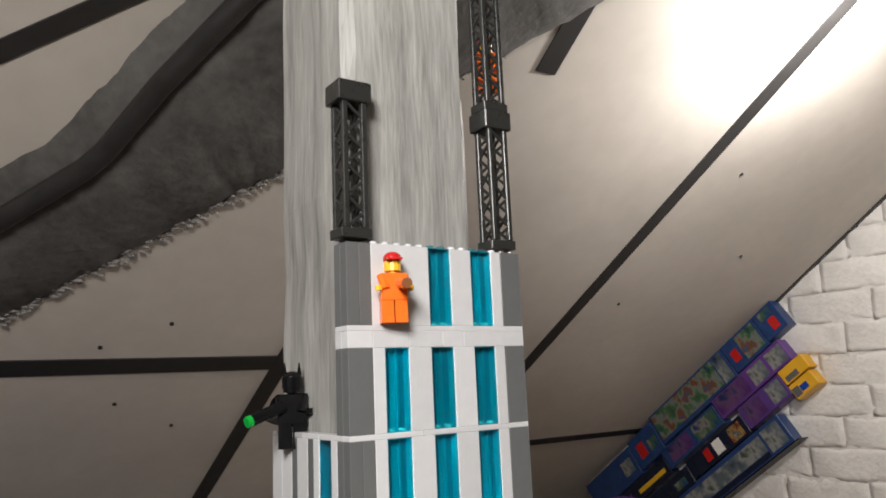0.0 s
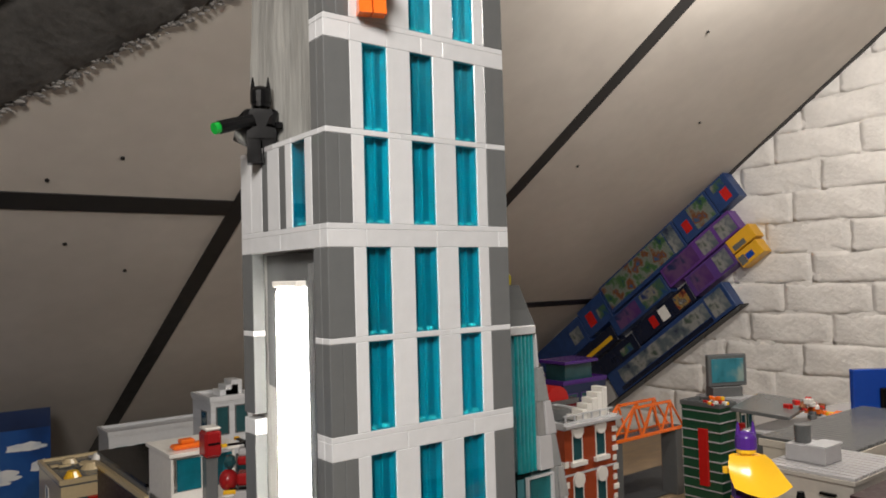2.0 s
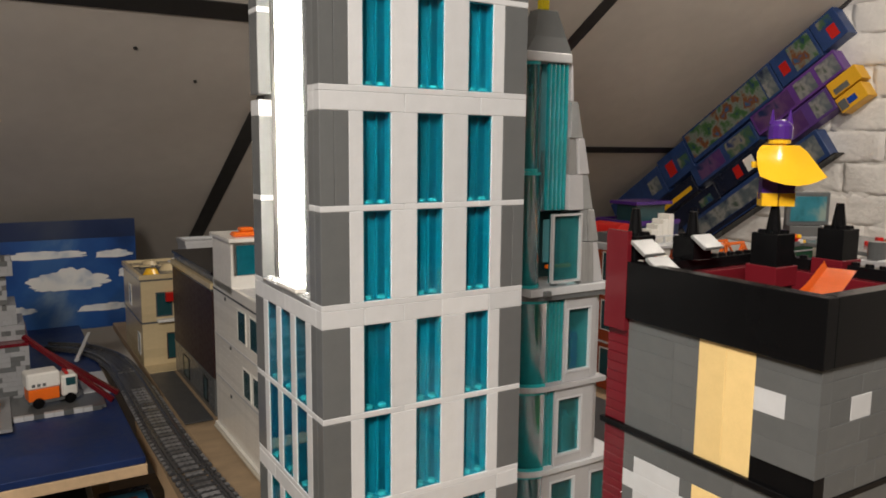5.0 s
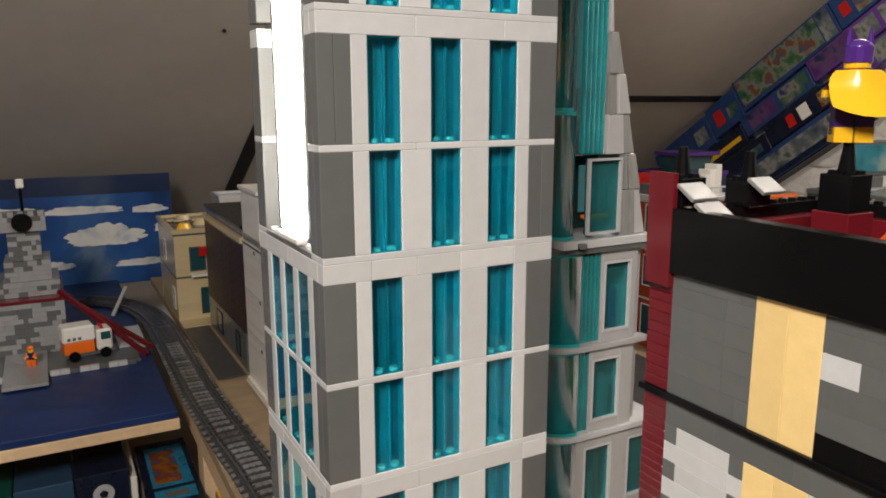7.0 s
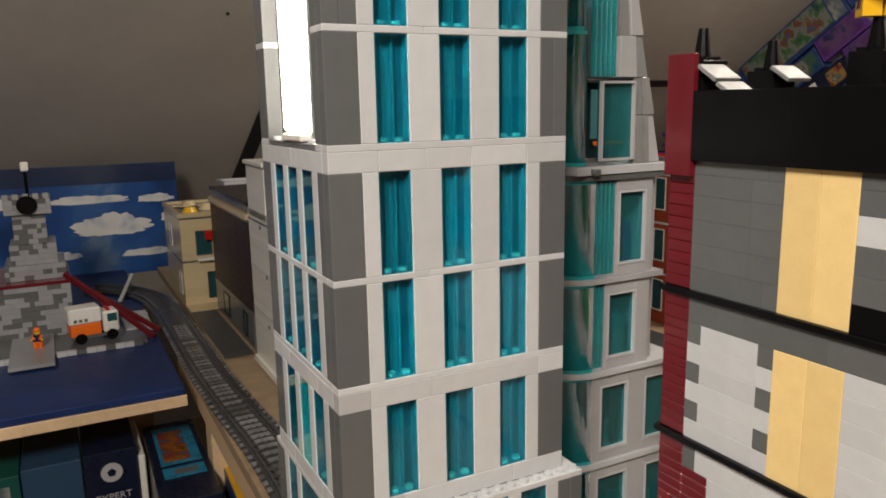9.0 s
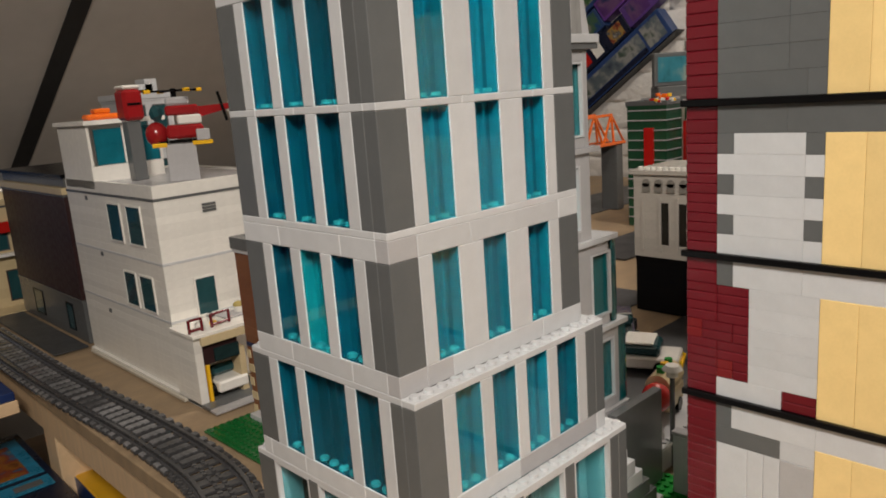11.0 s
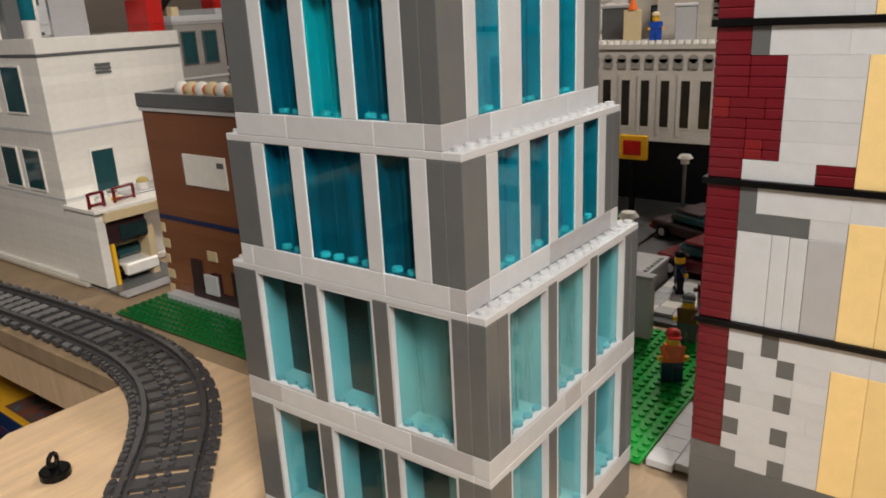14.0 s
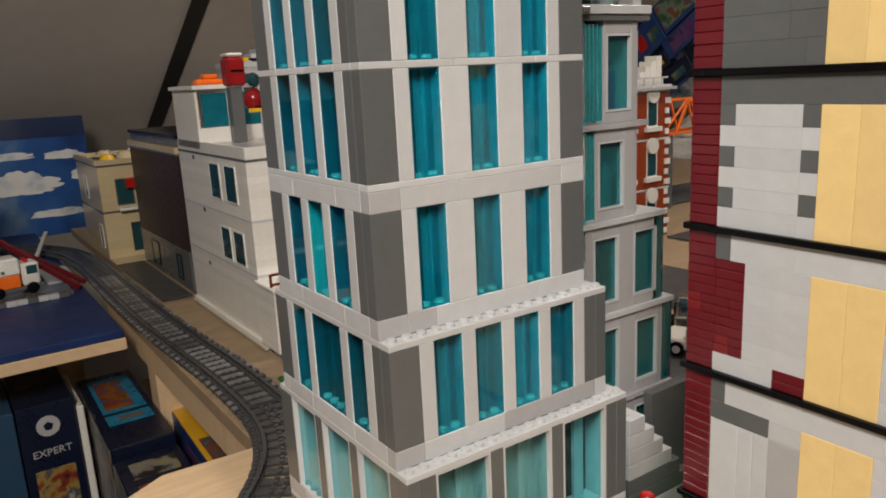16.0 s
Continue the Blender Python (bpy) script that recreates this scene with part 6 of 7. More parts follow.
def red_bridge():
    t = thing("red_truss_bridge", "orange-red open truss toy bridge", "toy bridge", (1.48, 1.27, 0.175))
    for y in (0.0, 0.05):
        part("chord", box_bm(0.30, 0.006, 0.008, 0.0006), ORANGE, t, at=(0, y, 0))
        part("chord", box_bm(0.15, 0.006, 0.007, 0.0006), ORANGE, t, at=(0.09, y, 0.075))
        for a, b in (((0, 0), (0.09, 0.078)), ((0.30, 0), (0.24, 0.078)), ((0.05, 0), (0.09, 0.078)), ((0.12, 0), (0.09, 0.078)), ((0.12, 0), (0.165, 0.078)), ((0.20, 0), (0.165, 0.078)), ((0.20, 0), (0.24, 0.078)), ((0.25, 0), (0.24, 0.078))):
            ln, ang = math.hypot(b[0] - a[0], b[1]), math.degrees(math.atan2(b[1], b[0] - a[0]))
            part("diagonal", box_bm(ln, 0.005, 0.005, 0.0005), ORANGE, t, at=pose(a[0], y + 0.0005, 0.002, 0, -ang, 0))
    part("deck", box_bm(0.30, 0.044, 0.004, 0.0005), DARK, t, at=(0, 0.006, 0.001))
    for x in (0.01, 0.26):
        part("pier", box_bm(0.03, 0.05, 0.1745, 0.002), DARK, t, at=(x, 0.003, -0.1745))


red_bridge()


def green_house():
    wins = []
    t, z = simple_house("green_house", "dark green toy house with white stripes", 1.572, 1.035, 0.070, 0.10, [(0.09, DGREEN), (0.09, DGREEN), (0.10, DGREEN)], wins, DARK, DARK, DGREEN)
    for i in range(12):
        block("stripe", -0.0016, -0.0016, 0.020 + i * 0.0225, 0.070, 0.1030, 0.0026, LIGHT2, t)
    block("front", 0.0705, -0.006, 0.0, 0.066, 0.105, 0.282, CREAM, t)
    for i in range(2):
        for j in range(3):
            wall_window("s", 0.076 + 0.030 * i, -0.006, 0.03 + 0.088 * j, 0.022, 0.052, t, WHITE)
            block("pilaster", 0.0715 + 0.030 * i, -0.0085, 0.022 + 0.088 * j, 0.004, 0.0024, 0.07, DGREEN, t)
    block("front_cornice", 0.068, -0.012, 0.2825, 0.074, 0.116, 0.012, LIGHT2, t)
    block("shop_sign", -0.010, 0.030, 0.10, 0.008, 0.022, 0.130, RED, t, "tall red shop sign")
    block("shop_sign", 0.060, -0.018, 0.14, 0.016, 0.010, 0.10, RED, t, "red shop sign")
    return z


green_house()


def screen():
    t = thing("toy_screen", "grey framed toy screen showing a blue picture", "toy screen", pose(1.607, 1.070, 0.2948, 0, 0, -26) @ Matrix.Diagonal((0.66, 0.66, 0.80, 1)))
    part("foot", box_bm(0.12, 0.05, 0.03, 0.002), DARK, t, at=(0.01, 0.02, 0))
    part("case", box_bm(0.155, 0.02, 0.095, 0.003), DARK, t, at=(0, 0.03, 0.0305))
    part("picture", box_bm(0.128, 0.002, 0.070), print_mat("screen_picture", ((0.02, 0.16, 0.20), (0.05, 0.28, 0.36), (0.35, 0.45, 0.40)), 14), t, "blue-green picture", at=(0.013, 0.0285, 0.043))


screen()


def pile(name, label, category, x, y, z, r, mats, seed, n=14):
    """A small heap of toy blocks moulded into one thing."""
    rng = random.Random(seed)
    t = thing(name, label, category, (x, y, z))
    for k in range(n):
        a, q = rng.uniform(0, 6.28), r * math.sqrt(rng.random())
        s = rng.uniform(0.25, 0.5) * r
        zz = max(0, (r - q)) * rng.uniform(0.1, 0.9)
        if rng.random() < 0.5:
            part("piece", cyl_bm(s * 0.6, s, 12, s * rng.uniform(0.2, 0.6)), mats[k % len(mats)], t, at=pose(q * math.cos(a), q * math.sin(a), zz, rng.uniform(-25, 25), rng.uniform(-25, 25), 0))
        else:
            part("piece", box_bm(s, s * 0.8, s * 0.7, s * 0.08), mats[k % len(mats)], t, at=pose(q * math.cos(a) - s / 2, q * math.sin(a) - s / 2, zz, 0, 0, rng.uniform(0, 90)))
    return t


pile("flower_cart", "white and orange toy flower cart on the roof", "toy cart", 1.592, 1.050, 0.2848, 0.028, [WHITE, ORANGE, YELLOW, RED, WHITE], 1)
pile("flower_bowl", "brown bowl heaped with red and white toy flowers", "toy flowers", 1.62, 0.855, 0.2960, 0.034, [RED, WHITE, RED, BROWN], 2)
pile("orange_digger", "orange toy digger parts on the grey roof", "toy digger", 1.70, 0.868, 0.2660, 0.040, [ORANGE, ORANGE, YELLOW, DARK], 3)
pile("orange_boat", "orange toy boat among the roofs", "toy boat", 1.55, 0.825, 0.2490, 0.03, [ORANGE, ORANGE, WHITE], 4)
pile("plant_pot", "yellow and brown toy plants in a pot", "toy plant", 1.89, 0.80, 0.2806, 0.035, [YELLOW, BROWN, RED], 5)


def flat_station():
    t = thing("flat_roof_station", "cream toy station with a dark ribbed flat roof", "toy building", (0, 0, 0.0005))
    courses("wall", 1.278, 0.612, 0, 0.40, 0.155, 0.288, CREAM, t, 8)
    block("roof_edge", 1.273, 0.607, 0.288, 0.41, 0.165, 0.012, CREAM, t)
    for i in range(25):
        block("roof_rib", 1.276 + i * 0.0163, 0.609, 0.3002, 0.0120, 0.161, 0.005, DARK, t)
    for x in (1.30, 1.42, 1.54):
        wall_window("s", x, 0.612, 0.15, 0.05, 0.08, t, BLACK)
    for yy in (0.64, 0.70):
        wall_window("w", 1.278, yy + 0.04, 0.20, 0.04, 0.06, t, BLACK)
    for i in range(5):
        block("ladder_rung", 1.2705, 0.632, 0.255 + i * 0.008, 0.006, 0.022, 0.003, BLACK, t)


flat_station()


def toy_rug():
    """A tilted grey board with bowls on it."""
    ob = part("tilted_board", box_bm(0.17, 0.12, 0.008, 0.001), DARK, None, at=pose(1.52, 0.845, 0.286, 4, -3, 10))
    tagged(ob, "dark grey toy board lying on the roofs", "toy board")


toy_rug()
t_ = thing("back_station", "long dark grey toy station behind the flat roof", "toy building", (0, 0, 0.0005))
courses("wall", 1.50, 0.795, 0.0, 0.45, 0.135, 0.255, DARK, t_, 8)
block("roof_edge", 1.495, 0.790, 0.2552, 0.46, 0.145, 0.0048, LIGHT2, t_)
t_ = thing("blue_doorway", "bright blue toy door frame with a black gate", "toy door", pose(1.745, 0.815, 0.2606, 0, 0, -38))
part("frame_panel", box_bm(0.125, 0.016, 0.110, 0.002), BLUE, t_)
part("gate", box_bm(0.06, 0.012, 0.07, 0.003), BLACK, t_, at=(0.055, -0.013, 0))


def bank():
    t = thing("white_bank", "cream toy bank with arches and tall dark windows", "toy building", (0, 0, 0.0005))
    x, y0, y1 = 1.0, 0.40, 0.768
    # the dim light on the bank is painted in as a darker white
    BANKW = plastic("dimmed_white_plastic", (0.46, 0.43, 0.385))
    # shade inside the arches, painted as a darker grey than the wall
    ARCHG = plastic("shadow_grey_plastic", (0.22, 0.205, 0.18), 0.5)
    courses("wall", x, y0, 0, 0.25, y1 - y0, 0.078, BLACK, t, 8)
    courses("wall", x - 0.004, 0.535, 0.085, 0.12, y1 - 0.535, 0.1225, BANKW, t, 13)
    block("lintel_band", x - 0.002, 0.535, 0.078, 0.12, y1 - 0.535, 0.0069, BLACK, t)
    for i in range(11):
        a = 0.545 + i * 0.0195
        for q in (0.001, 0.011):
            part("cornice_stud", cyl_bm(0.0042, 0.005, 10, bev=0.0006), WHITE, t, at=(x - 0.0045, a + q + 0.004, 0.2138))
        arch = bmesh.new()
        add_cyl(arch, 0, 0, 0, 0.0058, 0.003, 14)
        add_box(arch, -0.013, -0.0058, 0, 0.013, 0.0116, 0.003)
        part("arch", arch, ARCHG, t, "shadowed grey arch", at=pose(x - 0.0045, a + 0.006, 0.195, 0, -90, 0))
    block("cornice", x - 0.010, 0.530, 0.2075, 0.13, y1 - 0.525, 0.0062, BANKW, t)
    for i in range(7):
        wall_window("w", x - 0.004, 0.563 + i * 0.0275, 0.103, 0.019, 0.066, t, BANKW, mat("brown_black_glass", (0.018, 0.018, 0.015), 0.15, 0.3, 40))
        block("pilaster", x - 0.007, 0.5855 + i * 0.0275, 0.094, 0.003, 0.005, 0.080, BANKW, t)
    courses("wall", x + 0.096, 0.535, 0.2137, 0.16, 0.125, 0.085, BANKW, t, 8)
    block("roof_edge", x + 0.090, 0.530, 0.2989, 0.17, 0.135, 0.0058, BANKW, t)
    for i in range(6):
        block("ladder_rung", x + 0.087, 0.556, 0.235 + i * 0.009, 0.006, 0.022, 0.0035, BLACK, t)
    for i in range(11):
        block("roof_rib", x + 0.094 + i * 0.0150, 0.532, 0.3048, 0.0105, 0.131, 0.004, LIGHT2, t)
    block("roof_unit", x + 0.135, 0.590, 0.3090, 0.050, 0.060, 0.024, LIGHT2, t, "grey roof vent unit")
    part("roof_vent", cyl_bm(0.012, 0.026, 14), DARK, t, at=(x + 0.160, 0.635, 0.3331))
    block("roof_unit_lid", x + 0.133, 0.588, 0.3330, 0.054, 0.030, 0.003, LIGHT, t)
    courses("wall", x + 0.02, y0, 0.078, 0.20, 0.132, 0.125, CREAM, t, 12)
    for i in range(2):
        wall_window("w", x + 0.02, 0.455 + i * 0.05, 0.115, 0.03, 0.06, t, DARK, DGLASS)
    block("balcony", x + 0.004, y0, 0.2032, 0.20, 0.13, 0.010, DARK, t)
    block("attic", x + 0.05, 0.42, 0.2133, 0.15, 0.10, 0.085, DBROWN, t)


bank()
t_ = thing("shop_sign", "yellow framed square red shop sign", "sign", (0.876, 0.583, 0.084))
part("frame", box_bm(0.006, 0.036, 0.030, 0.001), YELLOW, t_)
part("panel", box_bm(0.003, 0.022, 0.018, 0.0005), RED, t_, at=(-0.0031, 0.007, 0.006))
part("post", box_bm(0.006, 0.006, 0.0835, 0.0005), BLACK, t_, at=(0.0, 0.015, -0.0836))
t_ = thing("toy_cabinet", "grey toy cabinet with a pale lid on the bank roof", "toy cabinet", pose(1.000, 0.572, 0.2142, 0, 0, 14))
part("body", box_bm(0.022, 0.026, 0.046, 0.001), LIGHT2, t_)
part("lid", box_bm(0.026, 0.030, 0.004, 0.001), LIGHT, t_, at=(-0.002, -0.002, 0.0462))
t_ = thing("toy_torch", "tan toy board with an orange flame on the bank roof", "toy torch", (1.004, 0.648, 0.2142))
part("board", box_bm(0.006, 0.024, 0.044, 0.0008), BEIGE, t_)
part("flame", cyl_bm(0.007, 0.018, 10, 0.001), ORANGE, t_, "clear orange flame", at=(0.003, 0.012, 0.0442))
minifig("toy_figure", pose(1.000, 0.625, 0.2142, 0, 0, -60), [BLUE, BLUE, BLUE, YELLOW, BEIGE], "blue toy figure with a straw hat on the bank roof")
toy_car("toy_car", pose(0.845, 0.50, 0.003, 0, 0, 65), DBROWN, RED, "dark purple toy car with a clear windscreen on the road", 0.11, 0.055)
toy_car("toy_car", pose(0.735, 0.455, 0.003, 0, 0, 75), DRED, BLACK, "dark red toy car on the road", 0.10, 0.05)
toy_car("toy_car", pose(0.790, 0.640, 0.003, 0, 0, -68), WHITE, YELLOW, "white and yellow toy rally car on the road", 0.10, 0.048)
toy_car("toy_car", pose(0.87, 0.72, 0.003, 0, 0, 35), CHROME, BLUE, "silver and blue toy car on the road", 0.09, 0.046)


def lamp_post(x, y):
    t = thing("toy_street_lamp", "pale grey toy street lamp with a flat white cap", "toy lamp", (x, y, 0.003))
    part("post", cyl_bm(0.0022, 0.085, 10), DARK, t)
    part("shade", cyl_bm(0.009, 0.004, 14, 0.006), WHITE, t, at=(0, 0, 0.0915))
    part("globe", cyl_bm(0.005, 0.0065, 12), WHITE, t, at=(0, 0, 0.085))


lamp_post(0.600, 0.490)
lamp_post(0.86, 0.53)


def raised_pavement():
    t = thing("raised_pavement", "smooth grey raised toy pavement with a studded edge", "pavement", (0.556, 0.490, 0.0026))
    block("retaining_wall", 0, 0, 0, 0.150, 0.068, 0.0202, LIGHT2, t)
    block("paving", -0.001, -0.001, 0.0203, 0.152, 0.070, 0.0032, LIGHT, t)
    for i in range(18):
        stud(0.004 + i * S, 0.004, 0.0235, LIGHT, t)


raised_pavement()


def hot_dog_stand():
    t = thing("snack_cart", "tan toy snack cart with a big red ball", "toy cart", pose(0.640, 0.524, 0.0262, 0, 0, 12))
    part("body", box_bm(0.045, 0.024, 0.020, 0.002), BEIGE, t, at=(-0.01, -0.012, 0.008))
    bm = cyl_bm(0.012, 0.045, 16)
    part("bun", bm, BEIGE, t, at=pose(-0.01, 0, 0.033, 0, 90, 0), smooth=False)
    bm = bmesh.new()
    add_ball(bm, 0, 0, 0, 0.014)
    part("ball", bm, RED, t, "shiny red ball", at=(-0.026, -0.004, 0.030))
    for i in range(3):
        part("topping", cyl_bm(0.004, 0.006, 10), (GREEN, YELLOW, GREEN)[i], t, at=(0.0 + i * 0.012, 0, 0.0445))
    part("wheel", cyl_bm(0.007, 0.026, 14), BLACK, t, at=pose(0.02, 0.013, 0.007, 90, 0, 0))


hot_dog_stand()


def grey_steps():
    t = thing("grey_stair_stack", "grey studded toy stair stack beside the tower", "toy stairs", (0.440, 0.452, 0.0026))
    for i in range(8):
        n = 8 - i
        k = 0 if i % 2 else 1
        block("plate", 0.0, 0.0, i * 0.0118, 0.010 * n + 0.006, 0.032, 0.0112, LIGHT if (i + k) % 3 else DARK, t)
        for a in range(n):
            if a >= n - 2:
                stud(0.005 + a * 0.010, 0.008, i * 0.0118 + 0.0112, LIGHT, t)
    block("side_wall", 0.062, 0.0325, 0.0, 0.07, 0.008, 0.085, DARK, t)


grey_steps()
minifig("toy_figure", pose(0.500, 0.412, 0.0044, 0, 0, -60), [NAVY, ORANGE, ORANGE, YELLOW, RED], "orange toy worker with red helmet on the green plate", group="street figures")
minifig("toy_figure", pose(0.445, 0.440, 0.0044, 0, 0, -50), [ORANGE, WHITE, WHITE, YELLOW, RED], "white and orange toy figure with red cap by steps", group="street figures")
minifig("toy_figure", pose(0.572, 0.425, 0.0044, 0, 0, -80), [DARK, BROWN, BROWN, YELLOW, DARK], "brown toy figure with dark hair on the green plate", group="street figures")
minifig("toy_figure", pose(0.668, 0.466, 0.0062, 0, 0, 30), [BLACK, NAVY, NAVY, YELLOW, BLACK], "dark blue toy policeman figure on the road", group="street figures")
minifig("toy_figure", pose(0.632, 0.428, 0.0062, 0, 0, 120), [DBROWN, DBROWN, DBROWN, BROWN, DBROWN], "dark brown toy figure on the road", group="street figures")
minifig("toy_figure", pose(0.06, 1.575, 0.0036, 0, 0, -20), [ORANGE, NAVY, ORANGE, YELLOW, ORANGE], "orange toy worker figure on the quay", group="quay figures")
minifig("toy_figure", pose(0.345, 0.424, 0.9120, 0, 0, -30), [ORANGE, ORANGE, ORANGE, YELLOW, RED], "orange toy climber figure beside the lattice mast")

t_ = thing("tiled_path", "white smooth tiles laid on the dark road", "path", (0.612, 0.405, 0.0026))
for i in range(6):
    for j in range(5):
        block("tile", i * 0.016, j * 0.016, 0.0, 0.0157, 0.0157, 0.0034, LIGHT if (i + j) % 4 else WHITE, t_)
ob = thing("grey_post", "pale grey upright toy panel beside the tower", "toy post", (0.560, 0.452, 0.0026))
part("panel", box_bm(0.008, 0.016, 0.052, 0.0005), LIGHT, ob)
part("cap", box_bm(0.010, 0.018, 0.0034, 0.0005), LIGHT2, ob, at=(-0.001, -0.001, 0.0522))

# ---- cartons ----


def carton(name, label, at, w, d, h, base, prints=(), group=""):
    """A card box from its low corner; prints: (face, u, v, width, height, material) laid on the faces s, t or w."""
    t = thing(name, label, "box", at, group)
    part("carton", box_bm(w, d, h, 0.0015), base, t)
    for i, (face, u, v, pw, ph, m) in enumerate(prints):
        lift = i * 0.0004
        if face == "s":
            part("print", box_bm(pw, 0.0008, ph), m, t, at=(u, -0.0009 - lift, v))
        elif face == "t":
            part("print", box_bm(pw, ph, 0.0008), m, t, at=(u, v, h + 0.0001 + lift))
        else:
            part("print", box_bm(0.0008, pw, ph), m, t, at=(-0.0009 - lift, u, v))
    return t


def gable_boxes():
    """Flat cartons stored under the slope against the gable wall, long sides along the slope."""
    ang, k = -35.0, 1.40
    o = Matrix.Translation((2.305, 1.283, 0.676)) @ Matrix.Rotation(radians(ang), 4, "X")
    lab = "flat printed toy box stored against the gable wall"

    def put(u, v, w, h, base, prints, what):
        t = carton("toy_box", what, o @ Matrix.Translation((0, u, v * k)), 0.05, w, h * k, base, [(f, a, b * k, c, d * k, m) for f, a, b, c, d, m in prints], "stored toy boxes")

    put(-0.005, 0.142, 0.09, 0.080, CARD, [("w", 0.02, 0.01, 0.03, 0.03, RED), ("w", 0.02, 0.045, 0.05, 0.02, P_BLUE)], "small blue toy box at the wall's edge")
    put(0.088, 0.137, 0.16, 0.082, CARD, [("w", 0.01, 0.008, 0.085, 0.062, P_GREENS), ("w", 0.11, 0.02, 0.03, 0.03, RED)], "blue printed toy box with a red square mark")
    put(0.252, 0.130, 0.42, 0.088, CARD, [("w", 0.01, 0.008, 0.045, 0.070, P_TRAIN), ("w", 0.06, 0.010, 0.35, 0.068, P_GREENS)], "long blue toy box with a green landscape print")
    put(0.676, 0.120, 0.15, 0.084, CARD, [("w", 0.08, 0.02, 0.04, 0.04, RED), ("w", 0.01, 0.02, 0.05, 0.03, P_BLUE)], "blue toy box with a red square mark")
    put(0.830, 0.112, 0.30, 0.084, CARD, [("w", 0.02, 0.02, 0.06, 0.04, P_TRAIN)], "plain blue toy box")
    put(0.060, 0.078, 0.34, 0.056, mat("purple_box_card", (0.12, 0.04, 0.24), 0.35, 0.15, 12), [("w", 0.005, 0.006, 0.07, 0.042, P_TRAIN), ("w", 0.09, 0.006, 0.07, 0.042, P_TRAIN), ("w", 0.18, 0.006, 0.15, 0.044, P_PURPLE)], "purple printed toy box")
    put(0.405, 0.070, 0.30, 0.054, CARD, [("w", 0.01, 0.006, 0.12, 0.042, P_BLUE), ("w", 0.15, 0.008, 0.12, 0.040, P_PURPLE)], "blue and violet printed toy box")
    put(0.710, 0.062, 0.34, 0.048, CARDN, [("w", 0.02, 0.012, 0.16, 0.012, YELLOW), ("w", 0.22, 0.01, 0.08, 0.02, P_PURPLE)], "navy toy box with a yellow stripe")
    put(0.030, 0.040, 0.102, 0.036, CARDY, [("w", 0.04, 0.003, 0.05, 0.013, DARK)], "yellow toy box with a dark vehicle print")
    put(0.135, 0.018, 0.20, 0.056, mat("violet_box_card", (0.09, 0.04, 0.20), 0.35, 0.15, 12), [("w", 0.01, 0.006, 0.06, 0.044, P_TRAIN), ("w", 0.10, 0.006, 0.08, 0.044, P_PURPLE)], "violet printed toy box")
    put(0.040, 0.0, 0.092, 0.036, CARDY, [("w", 0.03, 0.008, 0.03, 0.014, BLUE), ("w", 0.062, 0.004, 0.026, 0.022, DARK)], "yellow toy box on the wall's step")
    put(0.337, 0.012, 0.30, 0.050, CARDN, [("w", 0.02, 0.006, 0.06, 0.036, P_MIXED), ("w", 0.12, 0.008, 0.04, 0.034, WHITE), ("w", 0.18, 0.01, 0.03, 0.03, RED)], "dark navy printed toy box")
    put(0.640, 0.004, 0.40, 0.050, CARDN, [("w", 0.03, 0.012, 0.06, 0.02, P_BLUE)], "dark navy plain toy box")
    put(0.225, -0.062, 0.62, 0.070, CARD, [("w", 0.015, 0.008, 0.075, 0.054, P_TRAIN), ("w", 0.10, 0.018, 0.46, 0.040, P_TRAIN), ("w", 0.10, 0.004, 0.48, 0.012, CARDN)], "long blue toy train box with a white locomotive print")


gable_boxes()


def wall_step():
    """The stepped masonry ledge under the stored boxes."""
    m = Matrix.Translation((2.300, 1.283, 0.676)) @ Matrix.Rotation(radians(-35.0), 4, "X")
    bm = box_bm(0.055, 1.1, 0.004, 0.001)
    ob = part("ledge", bm, BLACK, None, at=m @ Matrix.Translation((0, 0.21, -0.0915)))
    tagged(ob, "dark edge strip under the stored boxes", "ledge", kind="structure")


wall_step()


def word(text, size, material, parent, at):
    cu = bpy.data.curves.new("lettering", "FONT")
    cu.body, cu.size, cu.extrude, cu.align_x = text, size, 0.0004, "CENTER"
    tmp = bpy.data.objects.new("lettering", cu)
    scene.collection.objects.link(tmp)
    me = bpy.data.meshes.new_from_object(tmp)
    bpy.data.objects.remove(tmp)
    me.materials.clear()
    me.materials.append(material)
    ob = new("lettering", me)
    ob.parent = parent
    ob.matrix_basis = at
    return ob


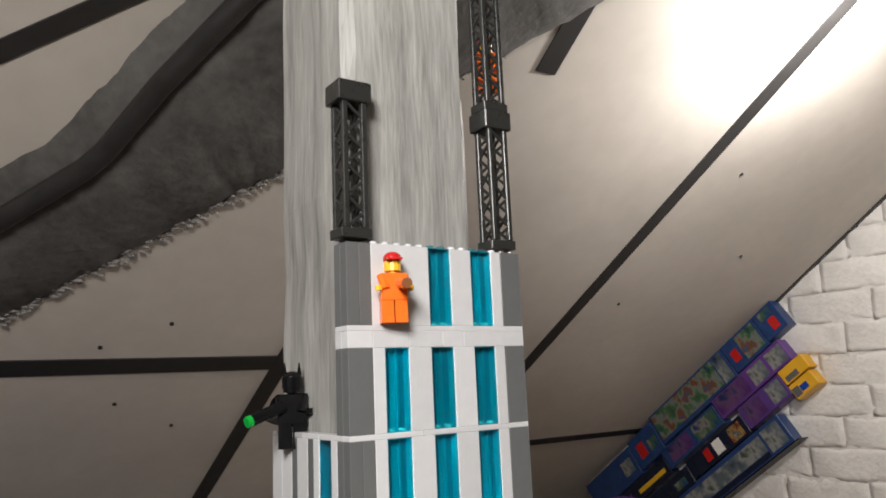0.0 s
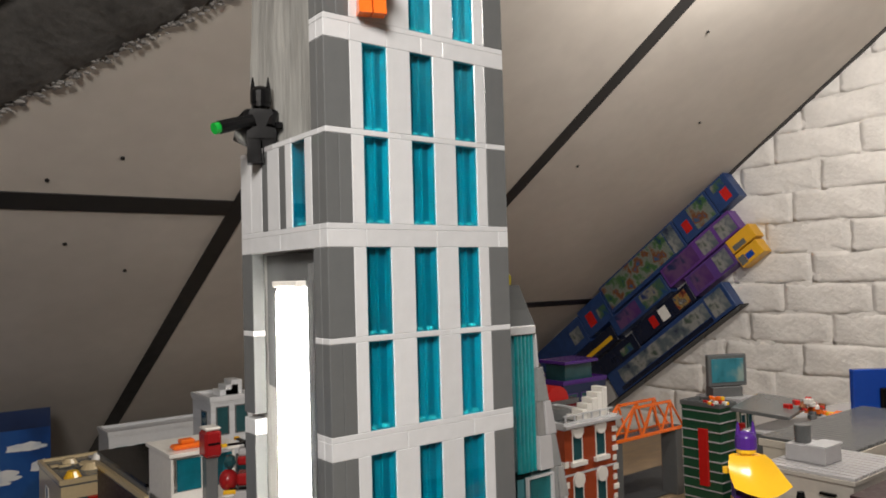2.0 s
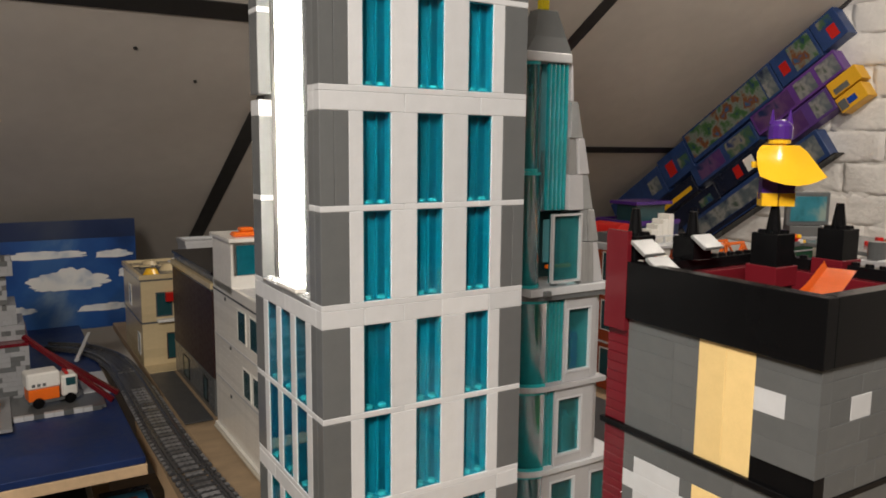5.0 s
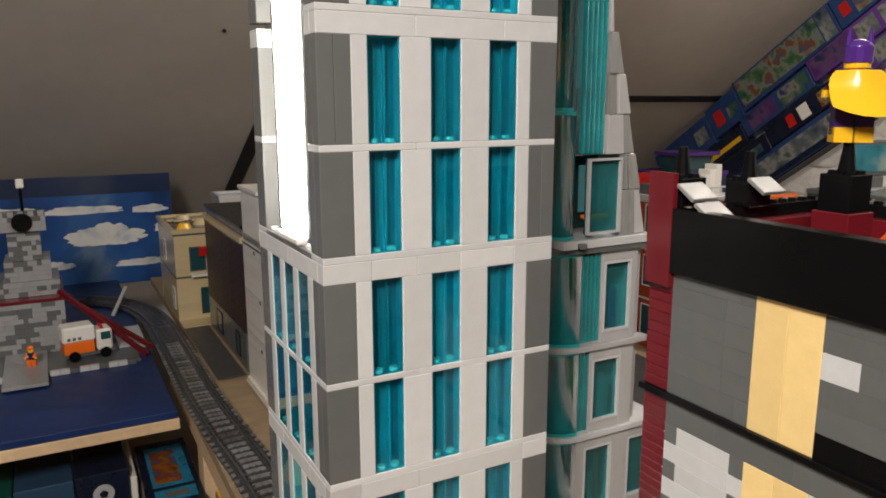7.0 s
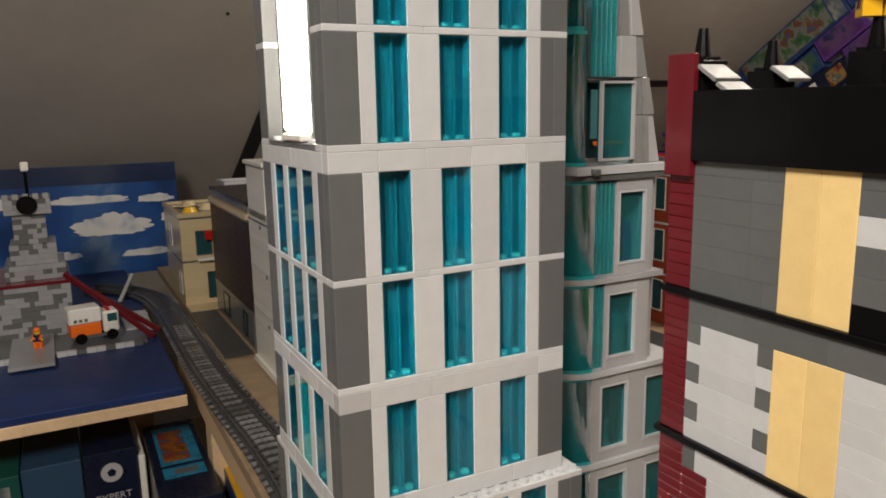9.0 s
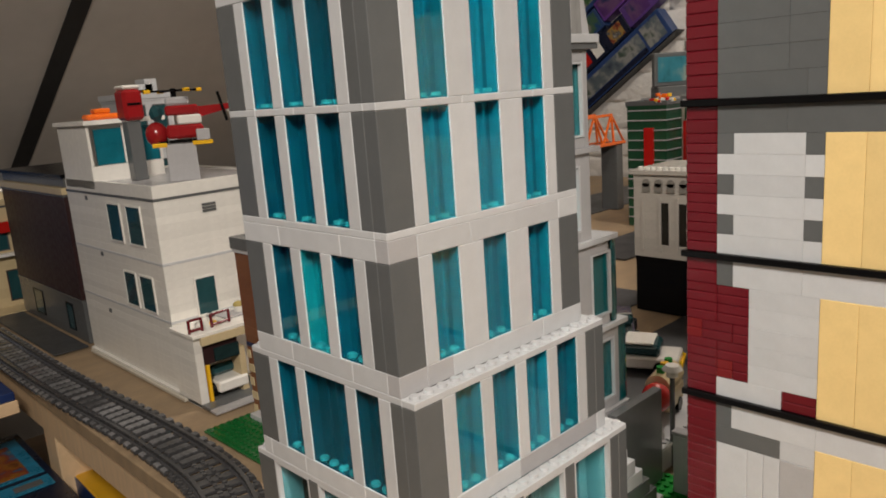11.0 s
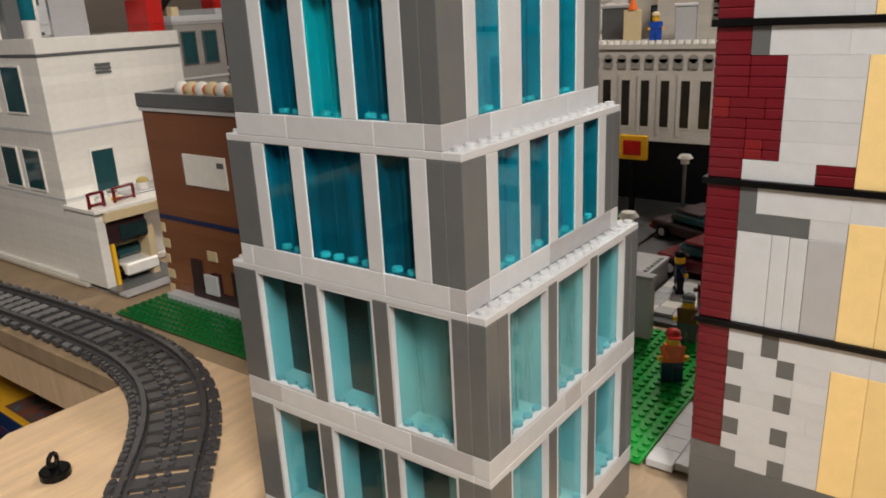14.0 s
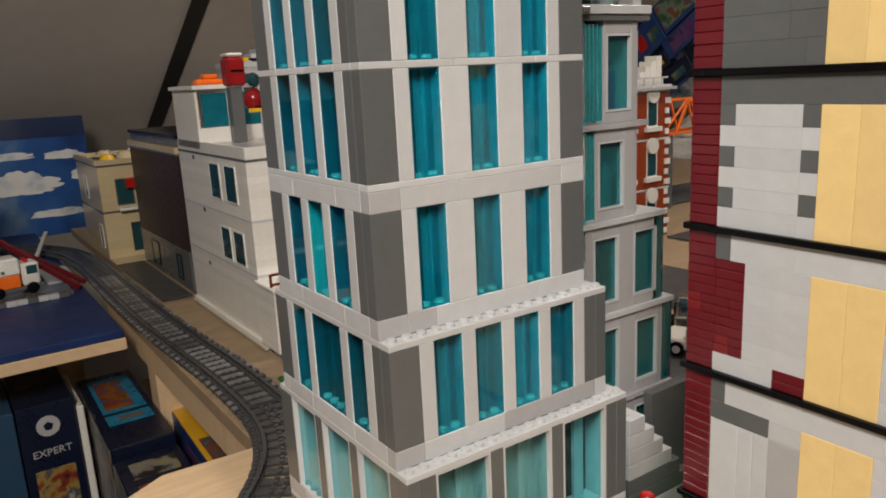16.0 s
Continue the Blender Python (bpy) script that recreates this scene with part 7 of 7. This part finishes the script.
def shelf_boxes():
    shelf = part("shelf", box_bm(1.95, 1.35, 0.018, 0.001), PINED, None, at=(-1.30, 0.86, -0.46))
    tagged(shelf, "worn wooden shelf below the tables", "shelf", kind="structure")
    g = "boxes below the table"
    # front row under the harbour table
    a = carton("toy_box", "teal green toy train box under the table", (-0.075, 1.30, -0.4417), 0.098, 0.2, 0.335, CARDT, [("s", 0.012, 0.06, 0.072, 0.26, P_TRAIN)], g)
    part("print", cyl_bm(0.030, 0.001, 24), BEIGE, a, "cream round print", at=pose(0.049, -0.0012, 0.27, 90, 0, 0))
    carton("toy_box", "sky blue toy box under the table", (0.025, 1.30, -0.4417), 0.082, 0.2, 0.340, CARDS, [("s", 0.004, 0.02, 0.074, 0.14, print_mat("printed_dusk", ((0.30, 0.16, 0.10), (0.22, 0.26, 0.34), (0.12, 0.26, 0.42)), 4))], g)
    b = carton("toy_box", "navy toy box with white ball emblem and lettering", (0.109, 1.30, -0.4417), 0.078, 0.2, 0.342, CARDN, [("s", 0.012, 0.18, 0.054, 0.060, P_MIXED), ("s", 0.012, 0.08, 0.054, 0.06, P_MIXED)], g)
    word("EXPERT", 0.0155, LIGHT2, b, pose(0.039, -0.0012, 0.262, 90, 0, 0))
    part("emblem", cyl_bm(0.016, 0.001, 14), LIGHT2, b, "pale ball emblem", at=pose(0.039, -0.0010, 0.308, 90, 0, 0))
    part("emblem_patch", cyl_bm(0.007, 0.001, 5), CARDN, b, at=pose(0.039, -0.0021, 0.308, 90, 0, 0))
    carton("toy_box", "white edged box leaning under the table", (0.1885, 1.30, -0.4417), 0.010, 0.16, 0.325, WHITE, [], g)
    TOY = print_mat("printed_toy_picture", ((0.10, 0.012, 0.010), (0.42, 0.16, 0.02), (0.30, 0.06, 0.03), (0.02, 0.16, 0.30), (0.38, 0.34, 0.12)), 34)
    CAR = print_mat("printed_car_picture", ((0.010, 0.010, 0.012), (0.02, 0.02, 0.02), (0.32, 0.30, 0.26), (0.40, 0.36, 0.06), (0.02, 0.02, 0.02)), 26)
    CASTLE = print_mat("printed_castle_picture", ((0.03, 0.04, 0.06), (0.12, 0.11, 0.10), (0.30, 0.10, 0.05), (0.10, 0.12, 0.16), (0.30, 0.28, 0.22)), 60)
    CYAN = mat("cyan_print", (0.02, 0.20, 0.34), 0.3, 0.3, 40)
    SIDEP = print_mat("printed_box_side", ((0.25, 0.23, 0.20), (0.34, 0.31, 0.27), (0.06, 0.06, 0.08), (0.30, 0.28, 0.26)), 30)
    a = carton("toy_box", "black toy box with a lively picture on top", pose(0.203, 1.135, -0.4417, 0, 0, -1), 0.084, 0.30, 0.3167, CARDN, [("t", 0.012, 0.125, 0.062, 0.150, CYAN), ("t", 0.018, 0.135, 0.040, 0.120, TOY), ("t", 0.012, 0.075, 0.062, 0.036, CYAN), ("w", 0.0, 0.0, 0.30, 0.316, SIDEP)], g)
    part("print", box_bm(0.034, 0.016, 0.0006), DARK, a, at=(0.028, 0.084, 0.3188))
    b = carton("toy_box", "dark toy box with a racing car picture", pose(0.197, 0.955, -0.4417, 0, 0, -2), 0.084, 0.172, 0.302, CARDN, [("t", 0.014, 0.105, 0.058, 0.045, CAR), ("t", 0.014, 0.03, 0.05, 0.055, TOY), ("w", 0.0, 0.0, 0.17, 0.30, SIDEP)], g)
    part("print", box_bm(0.034, 0.022, 0.0006), RED, b, at=(0.034, 0.060, 0.3036))
    b = carton("toy_box", "yellow and blue toy box with a castle picture", pose(0.296, 0.935, -0.4417, 0, 0, -2), 0.086, 0.30, 0.312, CARDY, [("t", 0.006, 0.012, 0.076, 0.150, CASTLE), ("w", 0.004, 0.01, 0.29, 0.30, CARD), ("w", 0.05, 0.20, 0.16, 0.09, P_PURPLE)], g)
    for i in range(3):
        part("print", box_bm(0.013, 0.010, 0.0006), RED, b, at=(0.030 + i * 0.016, 0.272, 0.3121))
    carton("toy_box", "blue toy box on the low shelf", (0.13, 0.92, -0.4417), 0.085, 0.18, 0.22, CARD, [("t", 0.01, 0.01, 0.06, 0.15, P_BLUE)], g)
    carton("toy_box", "navy toy box lying on the low shelf", (0.02, 0.98, -0.4417), 0.10, 0.22, 0.18, CARDN, [("t", 0.01, 0.02, 0.08, 0.12, P_MIXED)], g)
    carton("toy_box", "dark blue toy box lying on the low shelf", (-0.12, 0.95, -0.4417), 0.13, 0.24, 0.16, CARD, [("t", 0.015, 0.02, 0.10, 0.16, P_BLUE)], g)


shelf_boxes()
